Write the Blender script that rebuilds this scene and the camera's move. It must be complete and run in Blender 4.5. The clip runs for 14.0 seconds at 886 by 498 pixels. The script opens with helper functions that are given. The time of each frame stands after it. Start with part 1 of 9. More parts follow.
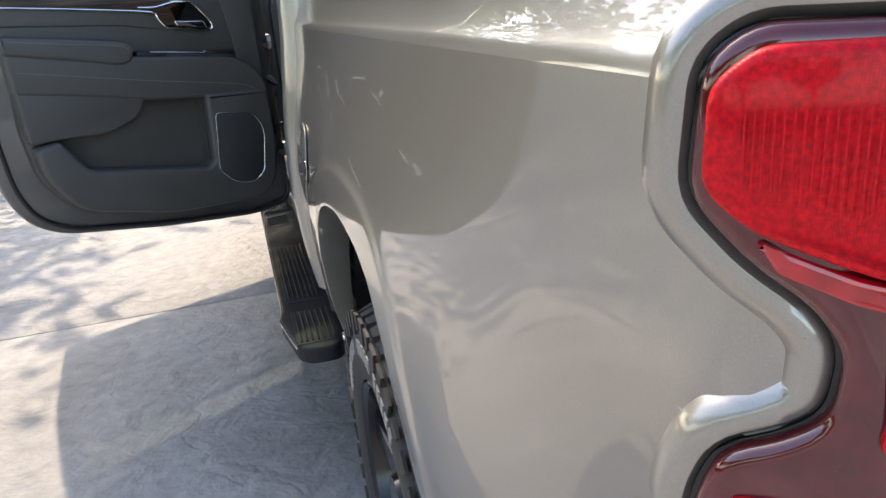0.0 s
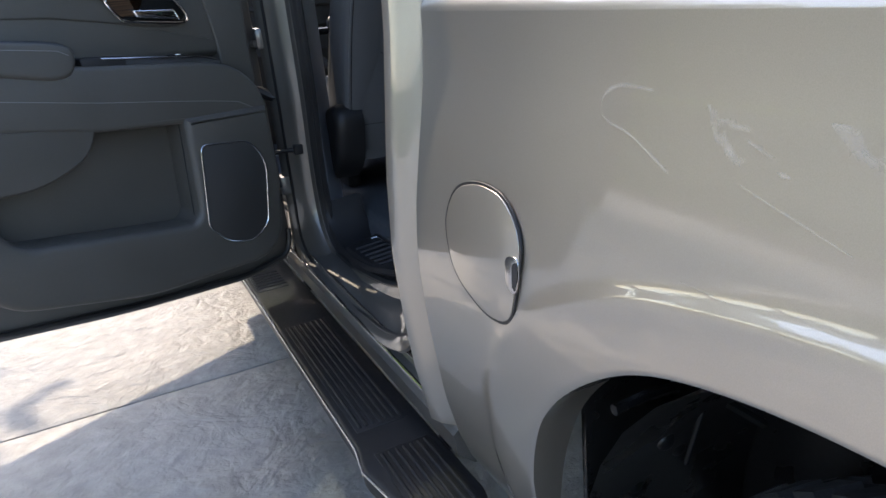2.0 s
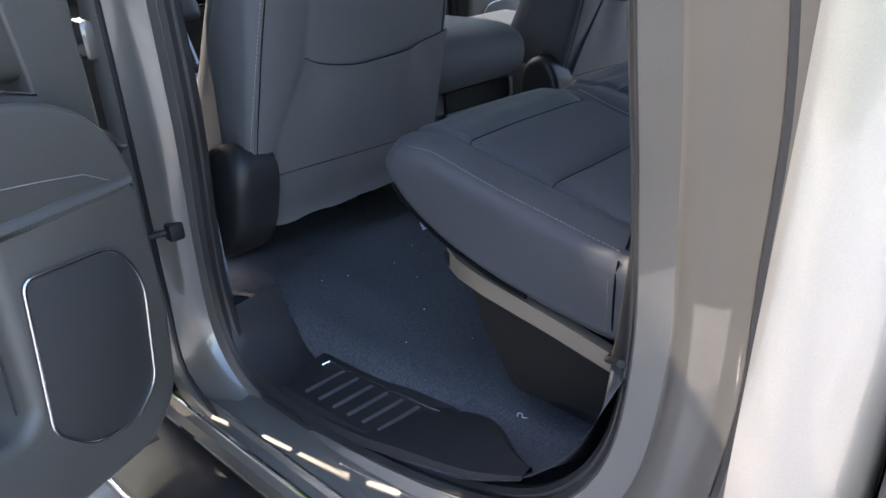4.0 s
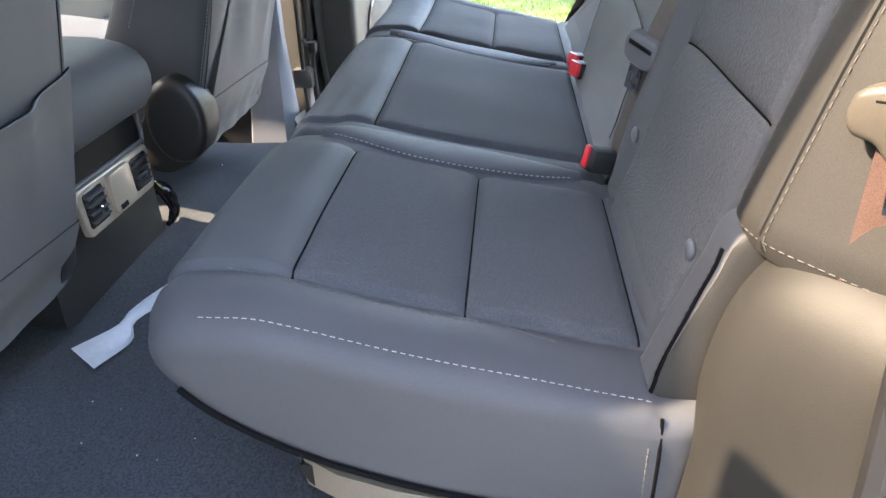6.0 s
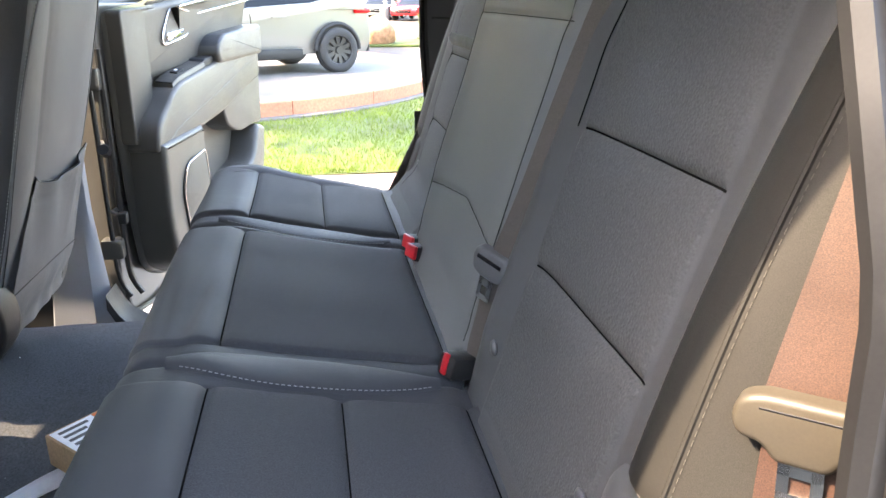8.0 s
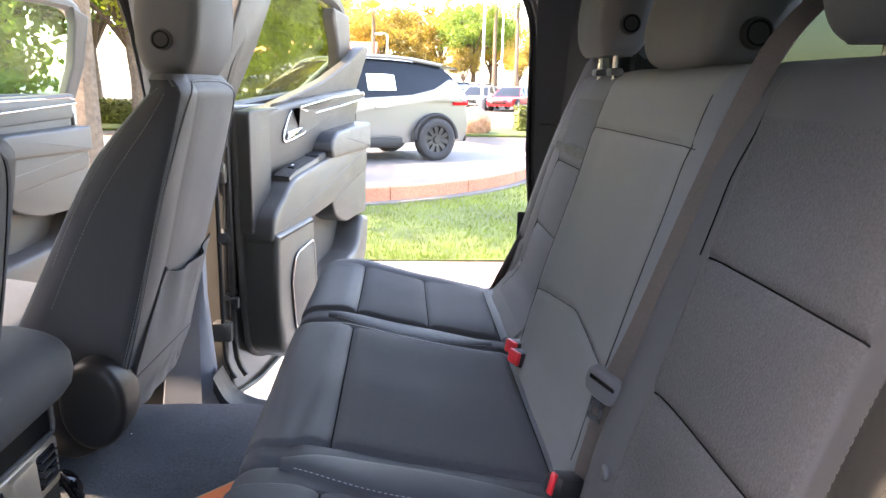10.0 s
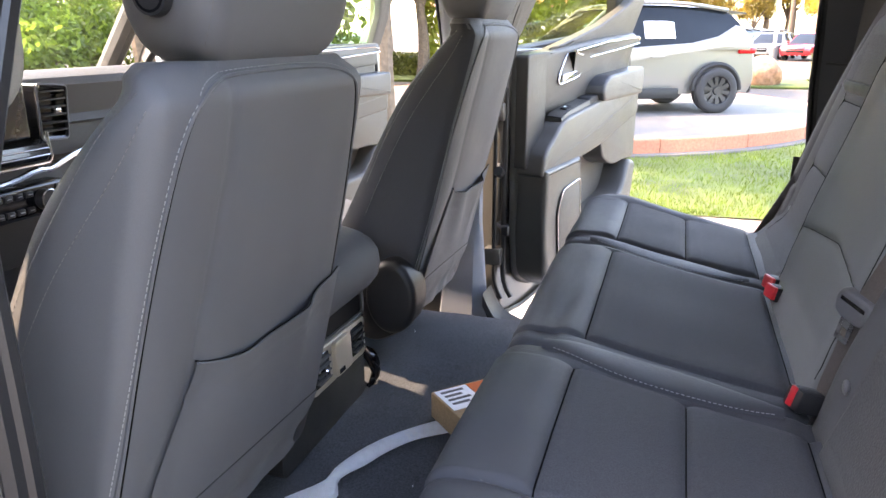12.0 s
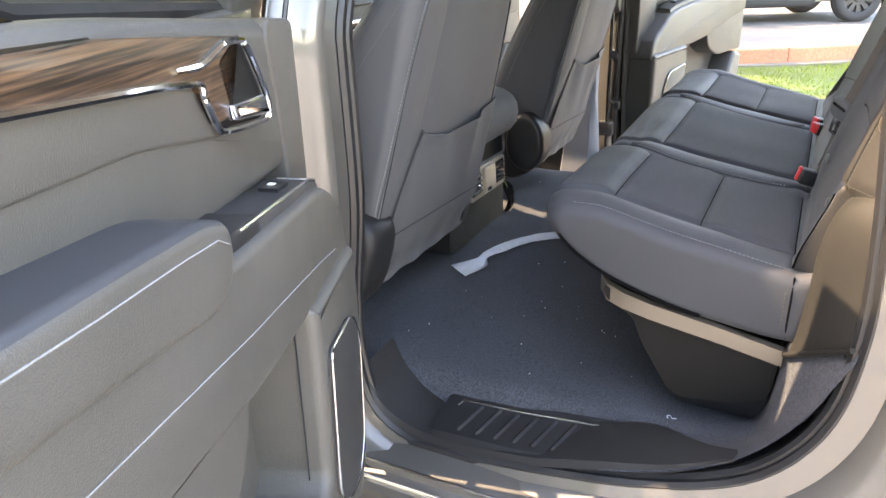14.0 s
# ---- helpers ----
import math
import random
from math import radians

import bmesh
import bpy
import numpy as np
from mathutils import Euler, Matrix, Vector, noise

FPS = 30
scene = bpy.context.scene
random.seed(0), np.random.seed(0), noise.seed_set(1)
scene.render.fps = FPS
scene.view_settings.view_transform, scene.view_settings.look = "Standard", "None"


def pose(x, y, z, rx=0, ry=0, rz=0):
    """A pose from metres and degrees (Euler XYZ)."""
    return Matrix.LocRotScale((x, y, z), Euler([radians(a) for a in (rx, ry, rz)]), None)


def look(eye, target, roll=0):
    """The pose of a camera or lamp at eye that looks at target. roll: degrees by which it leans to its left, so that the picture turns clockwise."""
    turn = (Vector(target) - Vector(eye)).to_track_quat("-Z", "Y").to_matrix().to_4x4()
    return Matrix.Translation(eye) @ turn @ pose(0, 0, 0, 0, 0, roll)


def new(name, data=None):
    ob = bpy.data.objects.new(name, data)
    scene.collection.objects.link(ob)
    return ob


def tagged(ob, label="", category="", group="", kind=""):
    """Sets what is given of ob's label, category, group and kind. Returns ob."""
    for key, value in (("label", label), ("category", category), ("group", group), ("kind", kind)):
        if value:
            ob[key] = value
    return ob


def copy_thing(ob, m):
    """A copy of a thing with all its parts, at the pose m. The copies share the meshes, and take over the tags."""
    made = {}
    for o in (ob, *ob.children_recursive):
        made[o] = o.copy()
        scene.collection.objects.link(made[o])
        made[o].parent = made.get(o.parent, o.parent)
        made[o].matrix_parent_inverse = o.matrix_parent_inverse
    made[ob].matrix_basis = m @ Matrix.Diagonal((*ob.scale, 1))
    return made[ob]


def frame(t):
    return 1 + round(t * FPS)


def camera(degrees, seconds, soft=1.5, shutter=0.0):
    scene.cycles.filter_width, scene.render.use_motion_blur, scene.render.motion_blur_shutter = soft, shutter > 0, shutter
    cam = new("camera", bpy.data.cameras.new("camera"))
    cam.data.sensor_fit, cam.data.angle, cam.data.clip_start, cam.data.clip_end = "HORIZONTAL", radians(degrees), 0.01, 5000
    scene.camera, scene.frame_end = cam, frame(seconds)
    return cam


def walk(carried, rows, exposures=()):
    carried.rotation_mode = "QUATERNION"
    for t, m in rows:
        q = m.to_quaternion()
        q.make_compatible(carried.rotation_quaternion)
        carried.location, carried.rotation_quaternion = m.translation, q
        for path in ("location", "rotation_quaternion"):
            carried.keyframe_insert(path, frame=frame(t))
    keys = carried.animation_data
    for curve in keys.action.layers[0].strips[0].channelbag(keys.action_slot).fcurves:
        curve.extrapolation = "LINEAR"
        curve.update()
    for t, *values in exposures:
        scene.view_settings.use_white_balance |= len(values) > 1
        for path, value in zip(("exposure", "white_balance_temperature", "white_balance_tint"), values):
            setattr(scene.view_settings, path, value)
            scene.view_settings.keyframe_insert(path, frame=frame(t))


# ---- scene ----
from mathutils.bvhtree import BVHTree

cam = camera(62.9, 14.0)
PATH = [
    (0, (-1.161, -1.917, 1.354), (-0.676, -0.091, 0.699), -4.9),
    (0.5, (-1.274, -1.727, 1.363), (-0.662, 0.052, 0.685), -5.0),
    (1, (-1.353, -1.506, 1.379), (-0.652, 0.237, 0.69), -5.3),
    (1.5, (-1.444, -1.229, 1.37), (-0.721, 0.503, 0.678), -5.8),
    (2, (-1.454, -0.962, 1.357), (-0.683, 0.745, 0.657), -5.6),
    (2.5, (-1.421, -0.715, 1.357), (-0.571, 0.957, 0.663), -5.4),
    (2.7, (-1.417, -0.617, 1.354), (-0.538, 1.038, 0.655), -5.5),
    (4.8, (-1.454, 0.345, 1.423), (0.105, 1.169, 0.48), -1.3),
    (5, (-1.43, 0.392, 1.418), (0.176, 1.105, 0.462), -1.4),
    (5.5, (-1.317, 0.492, 1.398), (0.376, 0.927, 0.427), -1.6),
    (6, (-1.19, 0.551, 1.397), (0.559, 0.722, 0.443), -1.6),
    (6.5, (-1.121, 0.582, 1.414), (0.655, 0.572, 0.495), -2.3),
    (7, (-1.093, 0.583, 1.439), (0.707, 0.441, 0.58), -2.9),
    (7.5, (-1.117, 0.604, 1.472), (0.715, 0.299, 0.731), -0.3),
    (7.7, (-1.121, 0.605, 1.486), (0.721, 0.268, 0.785), -0.0),
    (9.8, (-1.123, 0.632, 1.547), (0.82, 0.464, 1.103), 1.1),
    (10, (-1.125, 0.642, 1.546), (0.822, 0.53, 1.102), 1.2),
    (10.5, (-1.123, 0.654, 1.54), (0.822, 0.726, 1.078), 0.9),
    (11, (-1.149, 0.664, 1.535), (0.773, 0.929, 1.049), 0.9),
    (11.5, (-1.196, 0.651, 1.531), (0.684, 1.086, 1.005), 0.5),
    (12, (-1.286, 0.629, 1.525), (0.538, 1.214, 0.952), -0.1),
    (12.5, (-1.459, 0.589, 1.51), (0.304, 1.297, 0.885), -0.7),
    (13, (-1.601, 0.536, 1.503), (0.111, 1.316, 0.825), -1.1),
    (13.5, (-1.761, 0.456, 1.495), (-0.088, 1.271, 0.764), -1.3),
    (14, (-1.9, 0.442, 1.499), (-0.262, 1.295, 0.732), -1.8),
]
walk(cam, [(t, look(eye, target, roll)) for t, eye, target, roll in PATH],
     [(0, 1.78, 7000, 12), (1.0, 1.86, 6800, 12), (2.7, 2.30, 6600, 12), (4.8, 4.17, 6900, 15), (6.0, 4.7, 7600, 14), (7.7, 4.55, 7900, 14), (9.8, 4.3, 7700, 20), (11.0, 4.25, 8000, 22), (12.5, 4.25, 7900, 20), (14.0, 4.45, 8800, 18)])

# ---- light ----
SUN = Vector((-0.135, 1.0, 1.02)).normalized()      # towards the sun: ahead of the truck, a little to its left
world = bpy.data.worlds.new("sky")
scene.world = world
world.use_nodes = True
wn = world.node_tree
sky = wn.nodes.new("ShaderNodeTexSky")
sky.sky_type = "NISHITA"
sky.sun_disc = False
sky.sun_elevation = math.asin(SUN.z)
sky.sun_rotation = math.atan2(SUN.x, SUN.y)
sky.air_density, sky.dust_density, sky.ozone_density = 1.0, 1.6, 1.0
wn.links.new(sky.outputs[0], wn.nodes["Background"].inputs[0])
wn.nodes["Background"].inputs[1].default_value = 0.15
sun = new("sun", bpy.data.lights.new("sun", "SUN"))
sun.data.energy, sun.data.angle, sun.data.color = 1.35, radians(0.55), (1.0, 0.87, 0.69)
sun.matrix_world = look(SUN * 60, (0, 0, 0))


# ---- materials ----
def surface(name, color, rough=0.5, metal=0.0, grain=0.0, scale=200.0, bump=0.0, bump_scale=None, stain=0.0, stain_scale=3.0,
            coat=0.0, spec=0.5, sheen=0.0, rand=0.0, wave=None, detail=4.0, uneven=0.09):
    """A surface with fine grain and broader stains in its colour, relief and gloss."""
    m = bpy.data.materials.new(name)
    m.use_nodes = True
    nt = m.node_tree
    b = nt.nodes["Principled BSDF"]
    b.inputs["Roughness"].default_value = rough
    b.inputs["Metallic"].default_value = metal
    b.inputs["Coat Weight"].default_value = coat
    b.inputs["Coat Roughness"].default_value = 0.03
    b.inputs["Specular IOR Level"].default_value = spec
    b.inputs["Sheen Weight"].default_value = sheen
    b.inputs["Base Color"].default_value = (*color, 1)
    tc = nt.nodes.new("ShaderNodeTexCoord")
    last = None

    def tint(factor, amount, lastcol):
        mix = nt.nodes.new("ShaderNodeMix")
        mix.data_type = "RGBA"
        mix.blend_type = "MULTIPLY"
        mix.inputs[0].default_value = 1.0
        ramp = nt.nodes.new("ShaderNodeMapRange")
        ramp.inputs[3].default_value, ramp.inputs[4].default_value = 1 - amount, 1 + amount
        ramp.inputs[1].default_value, ramp.inputs[2].default_value = 0.3, 0.7
        nt.links.new(factor, ramp.inputs[0])
        if lastcol is None:
            mix.inputs[6].default_value = (*color, 1)
        else:
            nt.links.new(lastcol, mix.inputs[6])
        nt.links.new(ramp.outputs[0], mix.inputs[7])
        return mix.outputs[2]

    def noise_node(s, d=4.0):
        n = nt.nodes.new("ShaderNodeTexNoise")
        n.inputs["Scale"].default_value = s
        n.inputs["Detail"].default_value = d
        nt.links.new(tc.outputs["Object"], n.inputs["Vector"])
        return n.outputs["Fac"]

    if grain:
        last = tint(noise_node(scale, detail), grain, last)
    if stain:
        fac = noise_node(stain_scale, 5.0)
        last = tint(fac, stain, last)
        rr = nt.nodes.new("ShaderNodeMapRange")
        rr.inputs[1].default_value, rr.inputs[2].default_value = 0.3, 0.7
        rr.inputs[3].default_value, rr.inputs[4].default_value = max(rough - uneven, 0.02), min(rough + uneven, 1)
        nt.links.new(fac, rr.inputs[0])
        nt.links.new(rr.outputs[0], b.inputs["Roughness"])
    if rand:
        oi = nt.nodes.new("ShaderNodeObjectInfo")
        last = tint(oi.outputs["Random"], rand, last)
    if last is not None:
        nt.links.new(last, b.inputs["Base Color"])
    if bump:
        bn = nt.nodes.new("ShaderNodeBump")
        bn.inputs["Strength"].default_value = bump
        bn.inputs["Distance"].default_value = 0.002
        if wave:
            w = nt.nodes.new("ShaderNodeTexWave")
            w.inputs["Scale"].default_value = wave[0]
            w.inputs["Distortion"].default_value = wave[1]
            w.bands_direction = wave[2]
            nt.links.new(tc.outputs["Object"], w.inputs["Vector"])
            nt.links.new(w.outputs["Fac"], bn.inputs["Height"])
        else:
            nt.links.new(noise_node(bump_scale or scale, 6.0), bn.inputs["Height"])
        nt.links.new(bn.outputs[0], b.inputs["Normal"])
    return m


def glassy(name, color=(1, 1, 1), rough=0.0, ior=1.45, alpha=None):
    """Thin glass: clear or tinted, with a mirror's share of reflection."""
    m = bpy.data.materials.new(name)
    m.use_nodes = True
    nt = m.node_tree
    nt.nodes.remove(nt.nodes["Principled BSDF"])
    tr, gl, mx = nt.nodes.new("ShaderNodeBsdfTransparent"), nt.nodes.new("ShaderNodeBsdfGlossy"), nt.nodes.new("ShaderNodeMixShader")
    lw, pw, sc = nt.nodes.new("ShaderNodeLayerWeight"), nt.nodes.new("ShaderNodeMath"), nt.nodes.new("ShaderNodeMath")
    pw.operation, sc.operation = "POWER", "MULTIPLY_ADD"
    pw.inputs[1].default_value = 5.0
    sc.inputs[1].default_value, sc.inputs[2].default_value = 0.9, 0.04
    nt.links.new(lw.outputs["Facing"], pw.inputs[0])
    nt.links.new(pw.outputs[0], sc.inputs[0])
    tr.inputs[0].default_value = (*color, 1)
    gl.inputs["Roughness"].default_value = rough
    nt.links.new(sc.outputs[0], mx.inputs[0])
    nt.links.new(tr.outputs[0], mx.inputs[1])
    nt.links.new(gl.outputs[0], mx.inputs[2])
    nt.links.new(mx.outputs[0], nt.nodes["Material Output"].inputs[0])
    return m


def weave(name, color, rough, size, bump, amount, grain=0.16, gscale=700, sheen=0.02):
    """Woven cloth: small crossing threads, soft sheen, slightly worn."""
    m = surface(name, color, rough, grain=grain, scale=gscale, stain=0.12, stain_scale=6, sheen=sheen, spec=0.25)
    nt = m.node_tree
    b = nt.nodes["Principled BSDF"]
    tc = nt.nodes.new("ShaderNodeTexCoord")
    ch = nt.nodes.new("ShaderNodeTexVoronoi")
    ch.inputs["Scale"].default_value = size
    nt.links.new(tc.outputs["Object"], ch.inputs["Vector"])
    bn = nt.nodes.new("ShaderNodeBump")
    bn.inputs["Strength"].default_value, bn.inputs["Distance"].default_value = bump, amount
    nt.links.new(ch.outputs["Distance"], bn.inputs["Height"])
    nt.links.new(bn.outputs[0], b.inputs["Normal"])
    return m


PAINT = surface("champagne_paint", (0.345, 0.318, 0.279), 0.38, 0.72, grain=0.05, scale=900, stain=0.02, stain_scale=2.5, coat=1.0, uneven=0.02)
PAINT.node_tree.nodes["Principled BSDF"].inputs["Coat IOR"].default_value = 1.8
PAINT.node_tree.nodes["Principled BSDF"].inputs["Coat Roughness"].default_value = 0.012
RIM = surface("bin_rim_plastic", (0.14, 0.118, 0.092), 0.38, 0.3, grain=0.08, scale=500)
# The body paint with shade put into its colour: jambs, sills, door shells
DIMPAINT = surface("shade_darkened_body_paint", (0.115, 0.110, 0.102), 0.42, 0.5, grain=0.05, scale=900, stain=0.06, stain_scale=6, coat=1.0, uneven=0.04)
DIRT = surface("road_dirt", (0.52, 0.51, 0.48), 0.7, grain=0.2, scale=300)
DIRT.node_tree.nodes["Principled BSDF"].inputs["Alpha"].default_value = 0.17
GRILLE = surface("speaker_grille", (0.030, 0.029, 0.028), 0.5, spec=0.5, grain=0.3, scale=900, bump=0.5, bump_scale=900)
TRIM = surface("door_trim_plastic", (0.070, 0.0655, 0.058), 0.44, spec=0.5, grain=0.12, scale=700, bump=0.45, bump_scale=650, stain=0.06, stain_scale=7)
# Quarter trim's colour is darkened in place of a shadow cast over it
SHADEDTRIM = surface("shaded_trim_plastic", (0.0145, 0.0138, 0.0125), 0.55, spec=0.3, grain=0.12, scale=900, bump=0.14, bump_scale=1500, stain=0.06, stain_scale=7)
DARK = surface("black_plastic", (0.014, 0.014, 0.015), 0.50, spec=0.35, grain=0.12, scale=700, bump=0.2, bump_scale=1100, stain=0.10, stain_scale=9)
BINBLACK = surface("bin_plastic", (0.008, 0.008, 0.008), 0.55, spec=0.12, grain=0.12, scale=700, bump=0.2, bump_scale=900)
LETTER = surface("worn_lettering", (0.22, 0.22, 0.21), 0.8, grain=0.5, scale=160)
GLOSS = surface("gloss_black", (0.010, 0.010, 0.011), 0.12, grain=0.1, scale=300, stain=0.1, stain_scale=20)
RUBBER = surface("seal_rubber", (0.014, 0.014, 0.015), 0.42, grain=0.15, scale=400, stain=0.15, stain_scale=12)
TYRE = surface("tyre_rubber", (0.022, 0.022, 0.023), 0.72, grain=0.25, scale=260, bump=0.3, bump_scale=500, stain=0.25, stain_scale=14)
LINER = surface("wheel_liner", (0.012, 0.012, 0.012), 0.30, grain=0.2, scale=120, stain=0.3, stain_scale=8)
VINYL = surface("grey_vinyl", (0.047, 0.050, 0.056), 0.66, spec=0.28, sheen=0.03, grain=0.08, scale=1200, bump=0.22, bump_scale=1600, stain=0.06, stain_scale=5)
# Backrest vinyl with shade put into its colour, for sunlit wing and bolster edges
SHADEDVINYL = surface("shaded_wing_vinyl", (0.022, 0.021, 0.0195), 0.62, spec=0.2, grain=0.30, scale=1300, bump=0.12, bump_scale=2200, stain=0.06, stain_scale=5)
VINYLSIDE = surface("side_vinyl", (0.084, 0.086, 0.091), 0.62, spec=0.3, sheen=0.02, grain=0.08, scale=1200, bump=0.22, bump_scale=1600, stain=0.06, stain_scale=5)
CLOTH = surface("cushion_vinyl", (0.044, 0.046, 0.051), 0.60, spec=0.20, sheen=0.02, grain=0.10, scale=1100, bump=0.22, bump_scale=1500, stain=0.07, stain_scale=5)
INSERT = weave("seat_insert_cloth", (0.040, 0.042, 0.047), 0.80, 620, 0.5, 0.0008, 0.25, 600)
BACKVINYL = surface("backrest_vinyl", (0.138, 0.146, 0.153), 0.66, spec=0.3, sheen=0.0, grain=0.08, scale=1200, bump=0.22, bump_scale=1600, stain=0.08, stain_scale=5)
BACKCLOTH = weave("embossed_cloth", (0.073, 0.075, 0.078), 0.80, 300, 0.6, 0.0012, 0.2, 420)
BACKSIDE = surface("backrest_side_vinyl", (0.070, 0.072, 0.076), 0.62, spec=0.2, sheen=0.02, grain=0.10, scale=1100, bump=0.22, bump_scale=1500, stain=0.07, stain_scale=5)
CARPET = weave("floor_carpet", (0.054, 0.058, 0.066), 0.95, 1100, 0.8, 0.0012, 0.45, 260)
SEAM = surface("seam_thread", (0.0035, 0.0035, 0.004), 0.95, grain=0.1, spec=0.05)
STITCH = surface("pale_stitch", (0.22, 0.22, 0.22), 0.7, grain=0.2, scale=600)
FOLD = surface("fold_thread", (0.030, 0.031, 0.033), 0.9, grain=0.1, spec=0.1)
GRAB = surface("grab_handle_plastic", (0.30, 0.285, 0.255), 0.55, grain=0.06, scale=600, stain=0.05)
STITCHMID = surface("mid_stitch", (0.13, 0.125, 0.12), 0.8, grain=0.2, scale=600)
STITCHDIM = surface("dim_stitch", (0.075, 0.07, 0.062), 0.8, grain=0.2, scale=600)
CHROME = surface("chrome", (0.86, 0.86, 0.86), 0.06, 1.0, grain=0.04, scale=60)
STEEL = surface("worn_steel", (0.45, 0.44, 0.43), 0.32, 1.0, grain=0.2, scale=300, stain=0.2, stain_scale=30)
BELT = surface("belt_webbing", (0.062, 0.052, 0.047), 0.5, grain=0.35, scale=900, bump=0.2, bump_scale=1000, stain=0.1, stain_scale=30)
OUTBELT = surface("brown_webbing", (0.050, 0.025, 0.018), 0.55, grain=0.45, scale=1100, bump=0.15, bump_scale=1400, stain=0.1, stain_scale=30)
BEIGE = surface("tongue_plastic", (0.052, 0.045, 0.035), 0.45, grain=0.08, scale=500)
RED = surface("buckle_red", (0.55, 0.02, 0.03), 0.35, grain=0.08, scale=300)
CONSOLE = surface("console_silver", (0.38, 0.33, 0.26), 0.34, 0.2, grain=0.08, scale=500)
PAPER = surface("paper_white", (0.90, 0.92, 0.95), 0.6, grain=0.05, scale=80, stain=0.08, stain_scale=12)
CARD = surface("cardboard", (0.42, 0.28, 0.16), 0.8, grain=0.15, scale=200, stain=0.12, stain_scale=15)
ORANGE = surface("orange_print", (0.72, 0.16, 0.03), 0.5, grain=0.06, scale=200)
INK = surface("grey_ink", (0.10, 0.10, 0.11), 0.6, grain=0.1)
LENS = surface("red_lens", (0.60, 0.004, 0.010), 0.18, spec=0.2, grain=0.25, scale=160, coat=0.5)
LENSDEEP = surface("deep_red_lens", (0.48, 0.007, 0.014), 0.10, grain=0.2, scale=90, coat=1.0)
LENSDARK = surface("dark_red_lens", (0.10, 0.004, 0.008), 0.10, grain=0.2, scale=60, coat=1.0)
LAMPRED = surface("lamp_reflector", (0.62, 0.004, 0.012), 0.42, spec=0.12, grain=0.30, scale=420, bump=0.12, wave=(320.0, 0.6, "X"), coat=0.25, stain=0.15, stain_scale=25)
PILLAR = surface("pillar_plastic", (0.21, 0.225, 0.26), 0.5, grain=0.1, scale=700, bump=0.2, bump_scale=1200, stain=0.06, stain_scale=5)
DARKPILLAR = surface("dark_pillar_plastic", (0.050, 0.054, 0.064), 0.55, grain=0.1, scale=700, bump=0.2, bump_scale=1200, stain=0.06, stain_scale=5)
CLEAR = glassy("clear_glass", (0.93, 0.96, 0.94))
TINT = glassy("tinted_glass", (0.34, 0.37, 0.33))
PRIVACY = glassy("privacy_glass", (0.13, 0.15, 0.13))
GREENGLASS = glassy("green_glass", (0.70, 0.90, 0.78))
WINTINT = glassy("yellow_green_glass", (0.78, 0.82, 0.60))
SCREENGLASS = surface("screen", (0.02, 0.02, 0.02), 0.08, grain=0.05)
SILVERTRIM = surface("satin_silver", (0.55, 0.55, 0.56), 0.22, 1.0, grain=0.05, scale=200)
GREYP = surface("grey_plastic", (0.085, 0.087, 0.092), 0.45, grain=0.1, scale=500)
CREAM = surface("roof_lining", (0.55, 0.53, 0.49), 0.9, grain=0.1, scale=600)
DASHPAD = surface("dashboard_vinyl", (0.040, 0.039, 0.038), 0.55, spec=0.3, grain=0.12, scale=800, bump=0.3, bump_scale=900, stain=0.06, stain_scale=6)
PADTOP = surface("armrest_vinyl", (0.030, 0.031, 0.034), 0.42, grain=0.1, scale=900, bump=0.2, bump_scale=1300, stain=0.06)


def wood():
    m = surface("dark_wood_inlay", (0.08, 0.04, 0.02), 0.42, spec=0.3, coat=0.12)
    nt = m.node_tree
    b = nt.nodes["Principled BSDF"]
    tc, mp, n = nt.nodes.new("ShaderNodeTexCoord"), nt.nodes.new("ShaderNodeMapping"), nt.nodes.new("ShaderNodeTexNoise")
    mp.inputs["Scale"].default_value = (3.0, 3.0, 160.0)
    n.inputs["Scale"].default_value, n.inputs["Detail"].default_value = 2.2, 8.0
    cr = nt.nodes.new("ShaderNodeValToRGB")
    cr.color_ramp.elements[0].position, cr.color_ramp.elements[1].position = 0.36, 0.66
    cr.color_ramp.elements[0].color, cr.color_ramp.elements[1].color = (0.010, 0.006, 0.004, 1), (0.105, 0.058, 0.032, 1)
    nt.links.new(tc.outputs["Object"], mp.inputs[0])
    nt.links.new(mp.outputs[0], n.inputs["Vector"])
    nt.links.new(n.outputs["Fac"], cr.inputs[0])
    nt.links.new(cr.outputs[0], b.inputs["Base Color"])
    return m


WOOD = wood()


